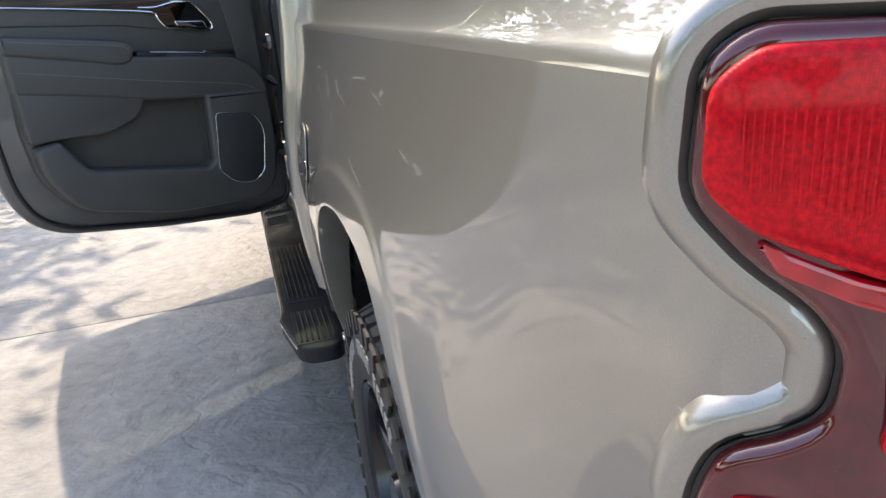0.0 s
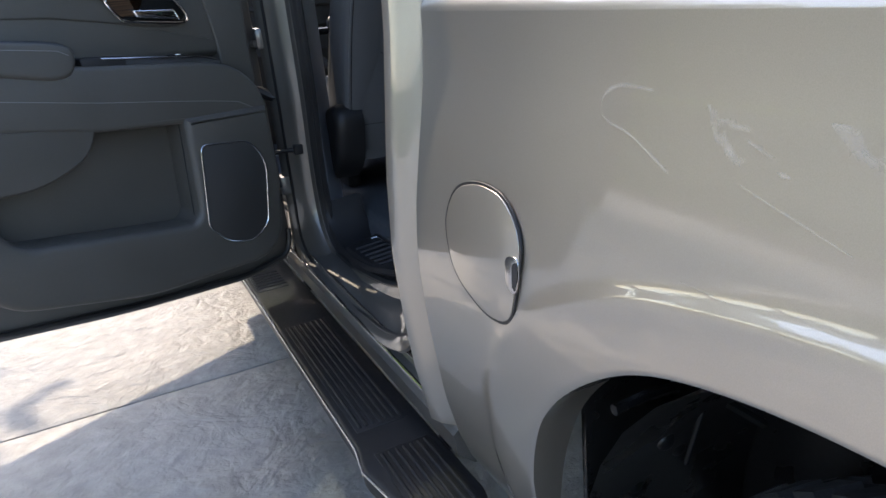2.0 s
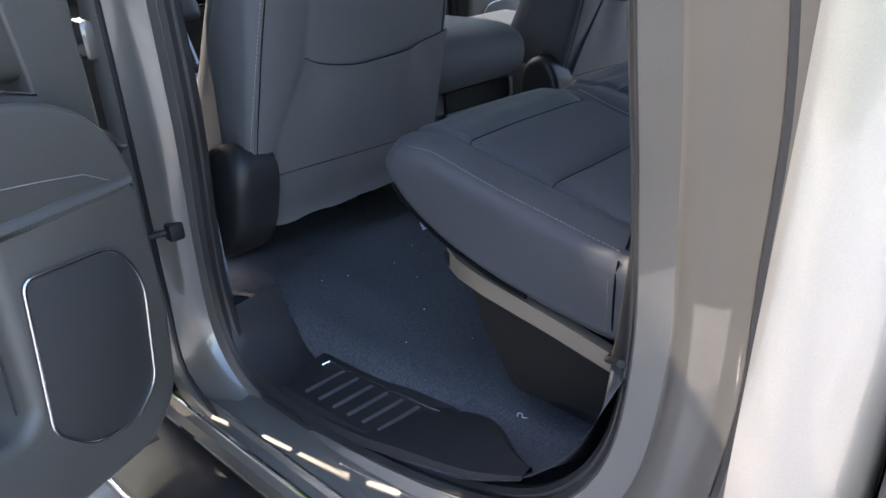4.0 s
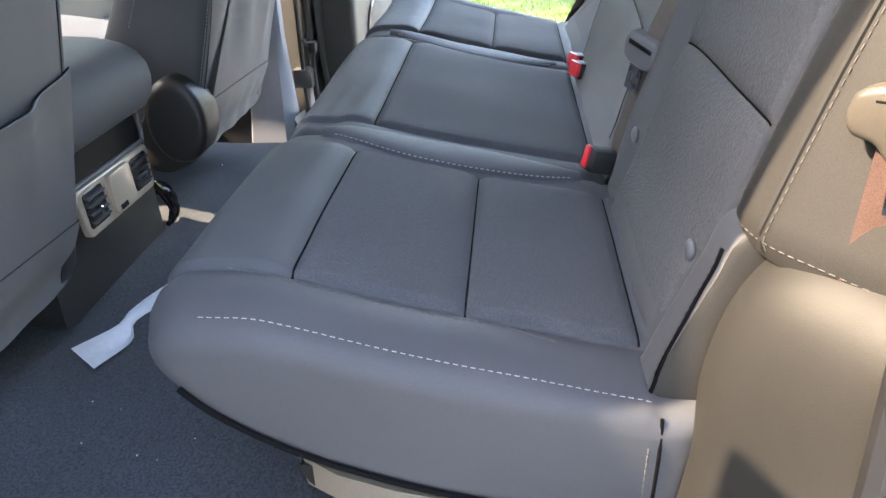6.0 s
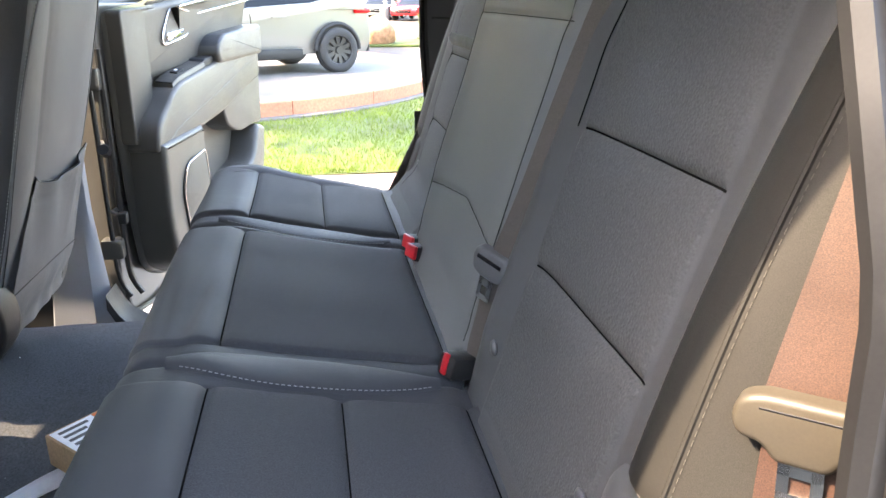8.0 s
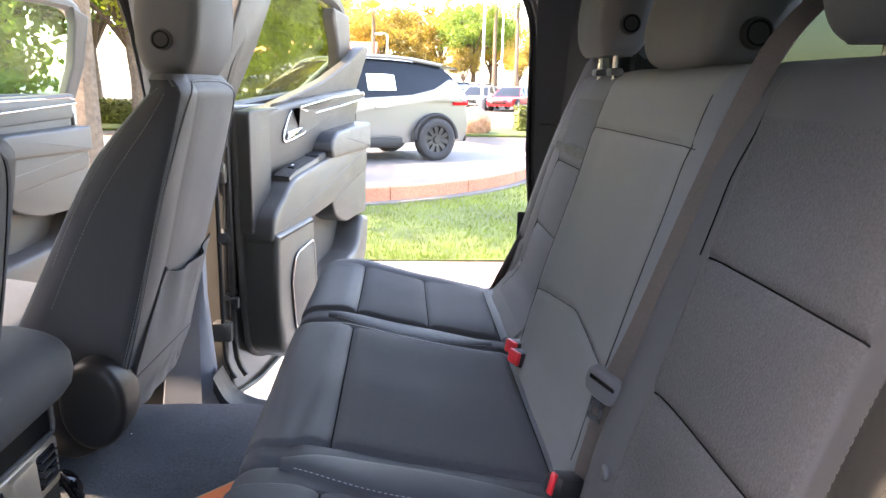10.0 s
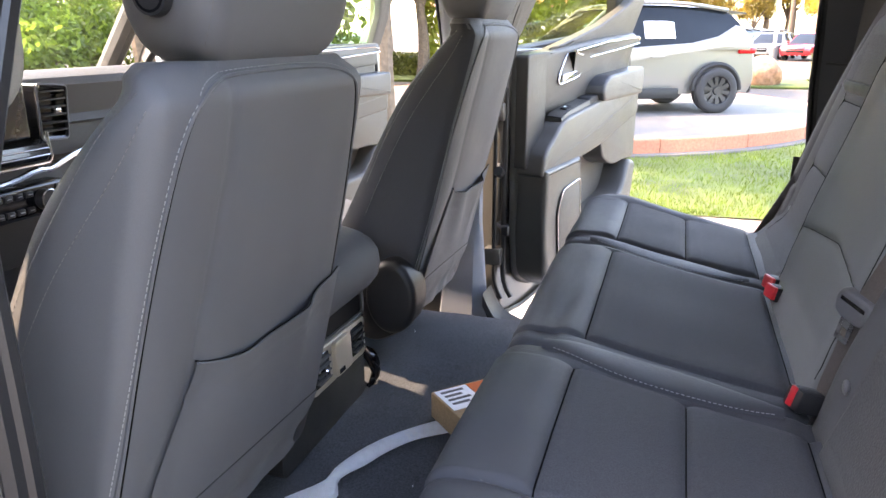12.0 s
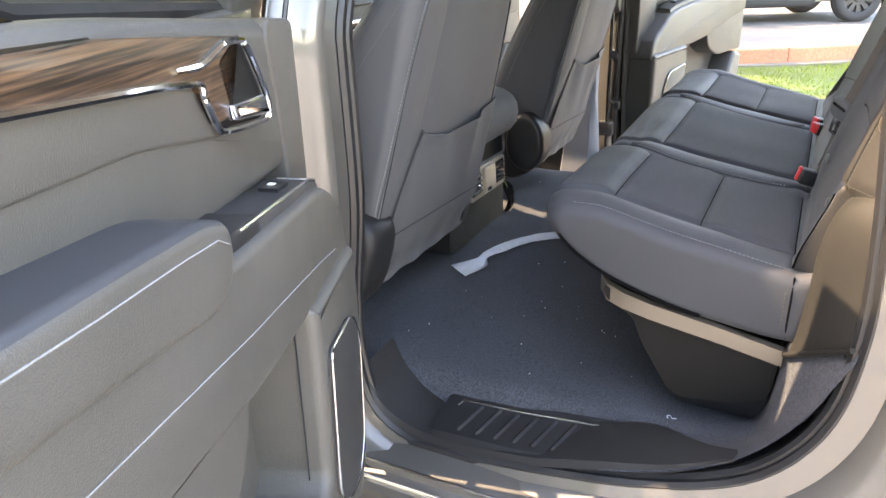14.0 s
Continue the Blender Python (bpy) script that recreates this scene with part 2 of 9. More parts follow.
def stamped():
    """Stamped concrete: broad cracked-slate relief with grey and tan mottling."""
    m = surface("stamped_concrete", (0.31, 0.293, 0.270), 0.62, grain=0.16, scale=14, stain=0.26, stain_scale=1.6)
    nt = m.node_tree
    b = nt.nodes["Principled BSDF"]
    tc = nt.nodes.new("ShaderNodeTexCoord")
    v, n, n2 = nt.nodes.new("ShaderNodeTexNoise"), nt.nodes.new("ShaderNodeTexNoise"), nt.nodes.new("ShaderNodeTexVoronoi")
    v.inputs["Scale"].default_value, v.inputs["Detail"].default_value, v.inputs["Distortion"].default_value = 5.0, 8.0, 1.4
    n.inputs["Scale"].default_value, n.inputs["Detail"].default_value = 34.0, 6.0
    n2.feature = "DISTANCE_TO_EDGE"
    n2.inputs["Scale"].default_value = 2.1
    wig = nt.nodes.new("ShaderNodeTexNoise")
    wig.inputs["Scale"].default_value, wig.inputs["Detail"].default_value = 6.0, 4.0
    add0 = nt.nodes.new("ShaderNodeMix")
    add0.data_type = "VECTOR"
    add0.inputs[0].default_value = 0.16
    nt.links.new(tc.outputs["Object"], wig.inputs["Vector"])
    nt.links.new(tc.outputs["Object"], add0.inputs[4])
    nt.links.new(wig.outputs["Color"], add0.inputs[5])
    nt.links.new(add0.outputs[1], n2.inputs["Vector"])
    for q in (v, n):
        nt.links.new(tc.outputs["Object"], q.inputs["Vector"])
    mr = nt.nodes.new("ShaderNodeMapRange")
    mr.inputs[1].default_value, mr.inputs[2].default_value = 0.0, 0.025
    mr.inputs[3].default_value, mr.inputs[4].default_value = -0.10, 0.0
    nt.links.new(n2.outputs["Distance"], mr.inputs[0])
    a = nt.nodes.new("ShaderNodeMath")
    a.operation = "MULTIPLY_ADD"
    a.inputs[1].default_value = 0.35
    nt.links.new(n.outputs["Fac"], a.inputs[0])
    nt.links.new(v.outputs["Fac"], a.inputs[2])
    a2 = nt.nodes.new("ShaderNodeMath")
    nt.links.new(a.outputs[0], a2.inputs[0])
    nt.links.new(mr.outputs[0], a2.inputs[1])
    bn = nt.nodes.new("ShaderNodeBump")
    bn.inputs["Strength"].default_value, bn.inputs["Distance"].default_value = 0.75, 0.03
    nt.links.new(a2.outputs[0], bn.inputs["Height"])
    nt.links.new(bn.outputs[0], b.inputs["Normal"])
    return m


STAMPED = stamped()
ASPHALT = surface("asphalt", (0.066, 0.052, 0.038), 0.85, grain=0.2, scale=60, bump=0.4, bump_scale=120, stain=0.18, stain_scale=0.4)
CONCRETE = surface("pale_concrete", (0.115, 0.108, 0.100), 0.8, grain=0.12, scale=40, bump=0.3, bump_scale=90, stain=0.14, stain_scale=0.8)
WALK = surface("tan_walk", (0.24, 0.185, 0.145), 0.8, grain=0.15, scale=40, stain=0.14, stain_scale=1.1)
CURB = surface("terracotta_curb", (0.42, 0.16, 0.09), 0.75, grain=0.18, scale=30, bump=0.3, bump_scale=60, stain=0.14, stain_scale=2, rand=0.08)
GRASS = surface("lawn_ground", (0.062, 0.084, 0.015), 0.9, grain=0.4, scale=70, bump=0.8, bump_scale=150, stain=0.35, stain_scale=1.3)
BLADE = surface("grass_blade", (0.078, 0.108, 0.016), 0.6, grain=0.3, scale=8, stain=0.3, stain_scale=1.1)
LEAF = surface("leaf", (0.10, 0.14, 0.028), 0.55, grain=0.35, scale=2.5, stain=0.3, stain_scale=0.7, rand=0.2)
LIME = surface("lime_leaf", (0.24, 0.25, 0.04), 0.55, grain=0.35, scale=2.5, stain=0.3, stain_scale=0.7, rand=0.2)
LEAFY = surface("autumn_leaf", (0.25, 0.18, 0.04), 0.55, grain=0.35, scale=2.5, stain=0.3, stain_scale=0.6, rand=0.2)


def translucent(m, share):
    """Leaves let some of the light through."""
    nt = m.node_tree
    b = nt.nodes["Principled BSDF"]
    tr, mx = nt.nodes.new("ShaderNodeBsdfTranslucent"), nt.nodes.new("ShaderNodeMixShader")
    src = b.inputs["Base Color"].links[0].from_socket
    gain = nt.nodes.new("ShaderNodeMix")
    gain.data_type, gain.blend_type = "RGBA", "MULTIPLY"
    gain.inputs[0].default_value = 1.0
    gain.inputs[7].default_value = (2.2, 2.3, 1.4, 1)
    nt.links.new(src, gain.inputs[6])
    nt.links.new(gain.outputs[2], tr.inputs[0])
    mx.inputs[0].default_value = share
    nt.links.new(b.outputs[0], mx.inputs[1])
    nt.links.new(tr.outputs[0], mx.inputs[2])
    nt.links.new(mx.outputs[0], nt.nodes["Material Output"].inputs[0])


for leaf_mat in (LEAF, LEAFY, LIME, BLADE):
    translucent(leaf_mat, 0.45)
BARK = surface("bark", (0.13, 0.09, 0.06), 0.9, grain=0.3, scale=18, bump=0.8, bump_scale=30, stain=0.2, stain_scale=3)
HEDGE = surface("hedge_leaf", (0.12, 0.13, 0.025), 0.6, grain=0.4, scale=9, stain=0.3, stain_scale=1.5)
ROCK = surface("rust_rock", (0.34, 0.17, 0.09), 0.85, grain=0.3, scale=9, bump=0.8, bump_scale=14, stain=0.25, stain_scale=2.5)
STUCCO = surface("stucco", (0.62, 0.58, 0.54), 0.9, grain=0.08, scale=30, stain=0.08, stain_scale=0.6)
ROOFTILE = surface("roof_tile", (0.42, 0.16, 0.08), 0.8, grain=0.2, scale=6, stain=0.15, stain_scale=1)
WHITECAR = surface("pearl_white_paint", (0.34, 0.34, 0.33), 0.28, 0.1, grain=0.03, scale=600, stain=0.02, coat=1.0)
SILVERCAR = surface("silver_paint", (0.42, 0.43, 0.44), 0.3, 0.6, grain=0.05, scale=600, coat=1.0)
GREYCAR = surface("dark_grey_paint", (0.08, 0.085, 0.09), 0.3, 0.5, grain=0.05, scale=600, coat=1.0)
REDCAR = surface("red_paint", (0.55, 0.015, 0.02), 0.28, 0.1, grain=0.05, scale=600, coat=1.0)
POLE = surface("pole_paint", (0.60, 0.59, 0.56), 0.5, grain=0.08, scale=40)
CARGLASS = surface("dark_car_glass", (0.010, 0.013, 0.016), 0.05, spec=0.22, grain=0.05, scale=5)
SPOKE = surface("dark_alloy", (0.014, 0.014, 0.015), 0.40, 0.0, grain=0.08, scale=300)


# ---- mesh helpers ----
def mesh_object(name, bm, mat, smooth=True, sharp=35):
    bmesh.ops.recalc_face_normals(bm, faces=bm.faces)
    me = bpy.data.meshes.new(name)
    if smooth:
        lim = radians(sharp)
        for f in bm.faces:
            f.smooth = True
        for e in bm.edges:
            if len(e.link_faces) == 2 and e.calc_face_angle(0) > lim:
                e.smooth = False
    bm.to_mesh(me)
    bm.free()
    me.materials.append(mat)
    return new(name, me)


ORIGIN = {}


def thing(name, base, label, category, group="", kind=""):
    """An empty at the base of a thing; its parts hang under it."""
    ob = new(name)
    ob.empty_display_size = 0.05
    ob.location = base
    ORIGIN[ob] = Vector(base)
    return tagged(ob, label, category, group, kind)


def part(name, bm, mat, parent, label="", smooth=True, sharp=35):
    """One mesh under a thing or under a part; its bmesh is in world metres."""
    bmesh.ops.translate(bm, verts=bm.verts, vec=-ORIGIN[parent])
    ob = mesh_object(name, bm, mat, smooth, sharp)
    ob.parent = parent
    ORIGIN[ob] = ORIGIN[parent]
    return tagged(ob, label)


def single(name, bm, mat, base, label, category, group="", kind="", smooth=True, sharp=35):
    """A thing of one mesh."""
    bmesh.ops.translate(bm, verts=bm.verts, vec=-Vector(base))
    ob = mesh_object(name, bm, mat, smooth, sharp)
    ob.location = base
    ORIGIN[ob] = Vector(base)
    return tagged(ob, label, category, group, kind)


def box(lo, hi, r=0.0, seg=2, bm=None, m=None):
    """A block between two corners with rounded edges."""
    bm = bm or bmesh.new()
    lo, hi = Vector(lo), Vector(hi)
    got = bmesh.ops.create_cube(bm, size=1.0, matrix=Matrix.LocRotScale((lo + hi) / 2, None, hi - lo))
    verts = got["verts"]
    if r:
        edges = list({e for v in verts for e in v.link_edges})
        res = bmesh.ops.bevel(bm, geom=edges, offset=min(r, min(hi - lo) * 0.49), segments=seg, profile=0.5, affect="EDGES")
        verts = list({v for f in res["faces"] for v in f.verts} | {v for v in verts if v.is_valid})
    if m is not None:
        bmesh.ops.transform(bm, matrix=m, verts=[v for v in verts if v.is_valid])
    return bm


def loft(rings, closed=True, cap=True, bm=None):
    """Skin over rings of points; a ring is closed on itself when closed is set."""
    bm = bm or bmesh.new()
    rows = [[bm.verts.new(p) for p in ring] for ring in rings]
    n = len(rows[0])
    for a, b in zip(rows, rows[1:]):
        for i in range(n if closed else n - 1):
            j = (i + 1) % n
            try:
                bm.faces.new((a[i], a[j], b[j], b[i]))
            except ValueError:
                pass
    if cap and closed:
        for row in (rows[0], rows[-1]):
            try:
                bm.faces.new(row)
            except ValueError:
                pass
    return bm


def spline(pts, n, closed=False):
    """n points evenly along a smooth curve through pts."""
    P = [Vector(p) for p in pts]
    k = len(P)
    dense = []
    spans = k if closed else k - 1
    for i in range(spans):
        if closed:
            p0, p1, p2, p3 = P[i - 1], P[i], P[(i + 1) % k], P[(i + 2) % k]
        else:
            p0, p1, p2, p3 = P[max(i - 1, 0)], P[i], P[i + 1], P[min(i + 2, k - 1)]
        for s in range(12):
            t = s / 12
            dense.append(0.5 * ((2 * p1) + (p2 - p0) * t + (2 * p0 - 5 * p1 + 4 * p2 - p3) * t * t + (3 * p1 - p0 - 3 * p2 + p3) * t ** 3))
    dense.append(P[0] if closed else P[-1])
    d = [0.0]
    for a, b in zip(dense, dense[1:]):
        d.append(d[-1] + (b - a).length)
    out, j = [], 0
    for i in range(n):
        want = d[-1] * i / (n if closed else n - 1)
        while j < len(d) - 2 and d[j + 1] < want:
            j += 1
        f = (want - d[j]) / max(d[j + 1] - d[j], 1e-9)
        out.append(dense[j].lerp(dense[j + 1], min(max(f, 0), 1)))
    return out


def tube(pts, r, sides=8, closed=False, bm=None, flat=1.0):
    """A round rod along points; flat below 1 squashes it across."""
    bm = bm or bmesh.new()
    P = [Vector(p) for p in pts]
    n = len(P)
    rings, up = [], None
    for i in range(n):
        a, b = (P[i - 1], P[(i + 1) % n]) if closed else (P[max(i - 1, 0)], P[min(i + 1, n - 1)])
        t = (b - a).normalized()
        if up is None:
            up = Vector((0, 0, 1)) if abs(t.z) < 0.9 else Vector((1, 0, 0))
        side = t.cross(up).normalized()
        up = side.cross(t).normalized()
        rad = r[i] if isinstance(r, (list, tuple)) else r
        rings.append([P[i] + side * (math.cos(k * 2 * math.pi / sides) * rad * flat) + up * (math.sin(k * 2 * math.pi / sides) * rad) for k in range(sides)])
    if closed:
        rings.append(rings[0])
    return loft(rings, True, not closed, bm)


def plate(pts, to, thick, r=0.004, seg=2, bm=None):
    """A polygon (u, v) set into space by to(u, v, w), thick along w, with rounded rims; w grows from 0 to thick."""
    bm = bm or bmesh.new()
    c = Vector((sum(p[0] for p in pts) / len(pts), sum(p[1] for p in pts) / len(pts)))

    def inset(d):
        n = len(pts)
        out = []
        for i in range(n):
            a, b, e = Vector(pts[i - 1][:2]), Vector(pts[i][:2]), Vector(pts[(i + 1) % n][:2])
            n1 = Vector((-(b - a).y, (b - a).x)).normalized()
            n2 = Vector((-(e - b).y, (e - b).x)).normalized()
            q = (n1 + n2)
            q = q.normalized() if q.length > 1e-6 else n1
            out.append(b + q * d * turn)
        return out

    area = sum(pts[i - 1][0] * pts[i][1] - pts[i][0] * pts[i - 1][1] for i in range(len(pts)))
    turn = 1 if area > 0 else -1
    rings = [[to(p[0], p[1], 0.0) for p in pts]]
    for k in range(seg + 1):
        a = math.pi / 2 * k / seg
        rings.append([to(p.x, p.y, thick - r + r * math.sin(a)) for p in inset(r * (1 - math.cos(a)))])
    return loft(rings, True, True, bm)


def rounded(pts, r, n=5):
    """A polygon with its corners rounded; r one radius or one per corner."""
    out = []
    k = len(pts)
    for i in range(k):
        a, b, c = Vector(pts[i - 1][:2]), Vector(pts[i][:2]), Vector(pts[(i + 1) % k][:2])
        rr = r[i] if isinstance(r, (list, tuple)) else r
        la, lc = (a - b).length, (c - b).length
        d = min(rr, la * 0.48, lc * 0.48)
        p, q = b + (a - b) / la * d, b + (c - b) / lc * d
        for s in range(n + 1):
            t = s / n
            out.append((p * (1 - t) ** 2 + b * 2 * t * (1 - t) + q * t * t)[:2])
    return out


def smoothstep(a, b, x):
    t = min(max((x - a) / (b - a), 0), 1)
    return t * t * (3 - 2 * t)


def interp(table, x):
    if x <= table[0][0]:
        return table[0][1]
    for (x0, y0), (x1, y1) in zip(table, table[1:]):
        if x <= x1:
            return y0 + (y1 - y0) * (x - x0) / (x1 - x0)
    return table[-1][1]


def bvh(bm):
    bm.normal_update()
    return BVHTree.FromBMesh(bm)


def drape(tree, pts, way, lift=0.001):
    """Points laid onto a surface along a direction."""
    out = []
    way = Vector(way).normalized()
    for p in pts:
        hit, nrm, _, _ = tree.ray_cast(Vector(p) - way * 0.4, way)
        if hit is not None:
            out.append(hit - way * lift)
    return out


def dashes(pts, length=0.0045, gap=0.003, r=0.0011):
    """A row of short raised stitches along a line."""
    bm = bmesh.new()
    d, prev, start = 0.0, None, None
    line = [Vector(p) for p in pts]
    total = [0.0]
    for a, b in zip(line, line[1:]):
        total.append(total[-1] + (b - a).length)

    def at(s):
        for i in range(len(total) - 1):
            if s <= total[i + 1]:
                f = (s - total[i]) / max(total[i + 1] - total[i], 1e-9)
                return line[i].lerp(line[i + 1], f)
        return line[-1]
    s = 0.0
    while s + length < total[-1]:
        tube([at(s), at(s + length)], r, 4, bm=bm)
        s += length + gap
    return bm


# ---- the pickup truck: bed, cab, doors (forward is +y, its left side at x = -1) ----
truck = thing("pickup_truck", (0, 0.4, 0), "champagne grey crew-cab pickup truck with its side doors open", "truck")
CREASE = 1.312
SIDE = [(0.50, 0.962), (0.56, 0.984), (0.65, 1.004), (0.8, 1.021), (0.90, 1.027), (0.96, 1.0255), (1.02, 1.0195), (1.08, 1.0095), (1.14, 0.9985), (1.20, 0.988), (1.25, 0.9815), (1.285, 0.9790), (1.303, 0.9785), (CREASE, 0.9785)]


def side_x(z):
    return interp(SIDE, z)


def end_x(z, y):
    """The bulge of the side fades out towards the rear corner."""
    s = side_x(z)
    return s - max(s - 0.990, 0) * smoothstep(-1.32, -1.635, y) * smoothstep(CREASE, CREASE - 0.03, z)


LIP = [(-0.195, 0.50), (-0.205, 0.62), (-0.230, 0.72), (-0.275, 0.81), (-0.345, 0.887), (-0.44, 0.955), (-0.54, 0.99), (-0.67, 1.010), (-0.80, 1.012),
       (-0.93, 0.998), (-1.03, 0.962), (-1.11, 0.895), (-1.16, 0.80), (-1.18, 0.66), (-1.18, 0.56)]
FLARE = [(-0.115, 0.50), (-0.110, 0.64), (-0.130, 0.77), (-0.185, 0.88), (-0.27, 0.955), (-0.40, 1.022), (-0.51, 1.052), (-0.65, 1.074), (-0.79, 1.080),
         (-0.93, 1.070), (-1.05, 1.035), (-1.15, 0.965), (-1.23, 0.86), (-1.262, 0.70), (-1.265, 0.56)]


def bed_side(sign):
    """The outer panel of the bed with its wheel arch, flare and shoulder crease."""
    n = 72
    lip = spline([(0, *p) for p in LIP], n)
    fl = spline([(0, *p) for p in FLARE], n)
    edge = []
    F, R = 0.087, -1.660
    path = spline([(0, F, 0.50), (0, F, 0.7), (0, F, 0.9), (0, F, 1.1), (0, F, 1.25)], 24) + \
        [Vector((0, F + (R - F) * i / 23, CREASE)) for i in range(24)] + spline([(0, R, 1.27), (0, R, 1.1), (0, R, 0.9), (0, R, 0.7), (0, R, 0.58)], 24)
    rings = []
    sx = -1 if sign < 0 else 1

    def put(p, extra):
        return Vector((sx * (end_x(p.z, p.y) + extra), p.y, p.z))
    inner = [Vector((sx * 0.955, p.y, p.z)) for p in lip]
    rings.append(inner)
    for t, e in ((0.0, 0.0020), (0.04, 0.0032), (0.10, 0.0036), (0.35, 0.0042), (0.65, 0.0047), (0.94, 0.0050), (1.04, 0.0049), (1.10, 0.0040), (1.17, 0.0024), (1.25, 0.0010), (1.36, 0.0003), (1.58, 0.0001)):
        rings.append([put(p.lerp(q, t), e) for p, q in zip(lip, fl)])
    out = [p.lerp(q, 1.58) for p, q in zip(lip, fl)]
    for k in range(1, 15):
        t = k / 14
        rings.append([put(a.lerp(b, t), 0.0) for a, b in zip(out, path)])
    bm = loft(rings, closed=False, cap=False)
    # rim folded in at the front edge of the bed
    ring = [Vector((sx * side_x(z), F, z)) for z in [0.5 + i * 0.055 for i in range(15)] + [CREASE]]
    loft([ring, [v + Vector((-sx * 0.012, 0.006, 0)) for v in ring], [v + Vector((-sx * 0.06, 0.006, 0)) for v in ring]], False, False, bm)
    # shoulder over the crease and the bed rail
    prof = [(0.9785, CREASE), (0.9775, CREASE + 0.006), (0.974, CREASE + 0.013), (0.968, CREASE + 0.020), (0.960, 1.365), (0.948, 1.42), (0.925, 1.452), (0.895, 1.468), (0.84, 1.470), (0.82, 1.455), (0.82, 1.40)]
    ys = [F, F - 0.01, F - 0.3, -0.6, -1.1, R]
    loft([[Vector((sx * x, y, z)) for x, z in prof] for y in ys], False, False, bm)
    # quarter turn round the rear corner, above and below the lamp
    return bm


def corner_ring(sx, z, x0, k=8):
    """The rear corner in plan at one height."""
    c = 0.06
    xs = end_x(z, -1.66) if z <= CREASE else x0
    pts = [Vector((sx * (xs + 0.0003), -1.645, z)), Vector((sx * (xs + 0.0005), -1.660, z)), Vector((sx * (xs * 0.6 + x0 * 0.4 + 0.0004), -1.665, z)), Vector((sx * (x0 + 0.0003), -1.670, z))]
    for i in range(1, k + 1):
        a = math.pi / 2 * i / k
        pts.append(Vector((sx * (x0 - c + c * math.cos(a)), -1.672 - (c - 0.009) * math.sin(a), z)))
    pts.append(Vector((sx * 0.80, -1.728, z)))
    return pts


def bed_corner(sx):
    zs = [0.58 + (CREASE - 0.58) * i / 36 for i in range(37)]
    rings = [corner_ring(sx, z, min(side_x(z), 0.990)) for z in zs]
    rings += [corner_ring(sx, z, x) for x, z in [(0.9775, CREASE + 0.006), (0.974, CREASE + 0.013), (0.968, CREASE + 0.020), (0.960, 1.365), (0.948, 1.42), (0.925, 1.452), (0.895, 1.468)]]
    return loft(rings, False, False)


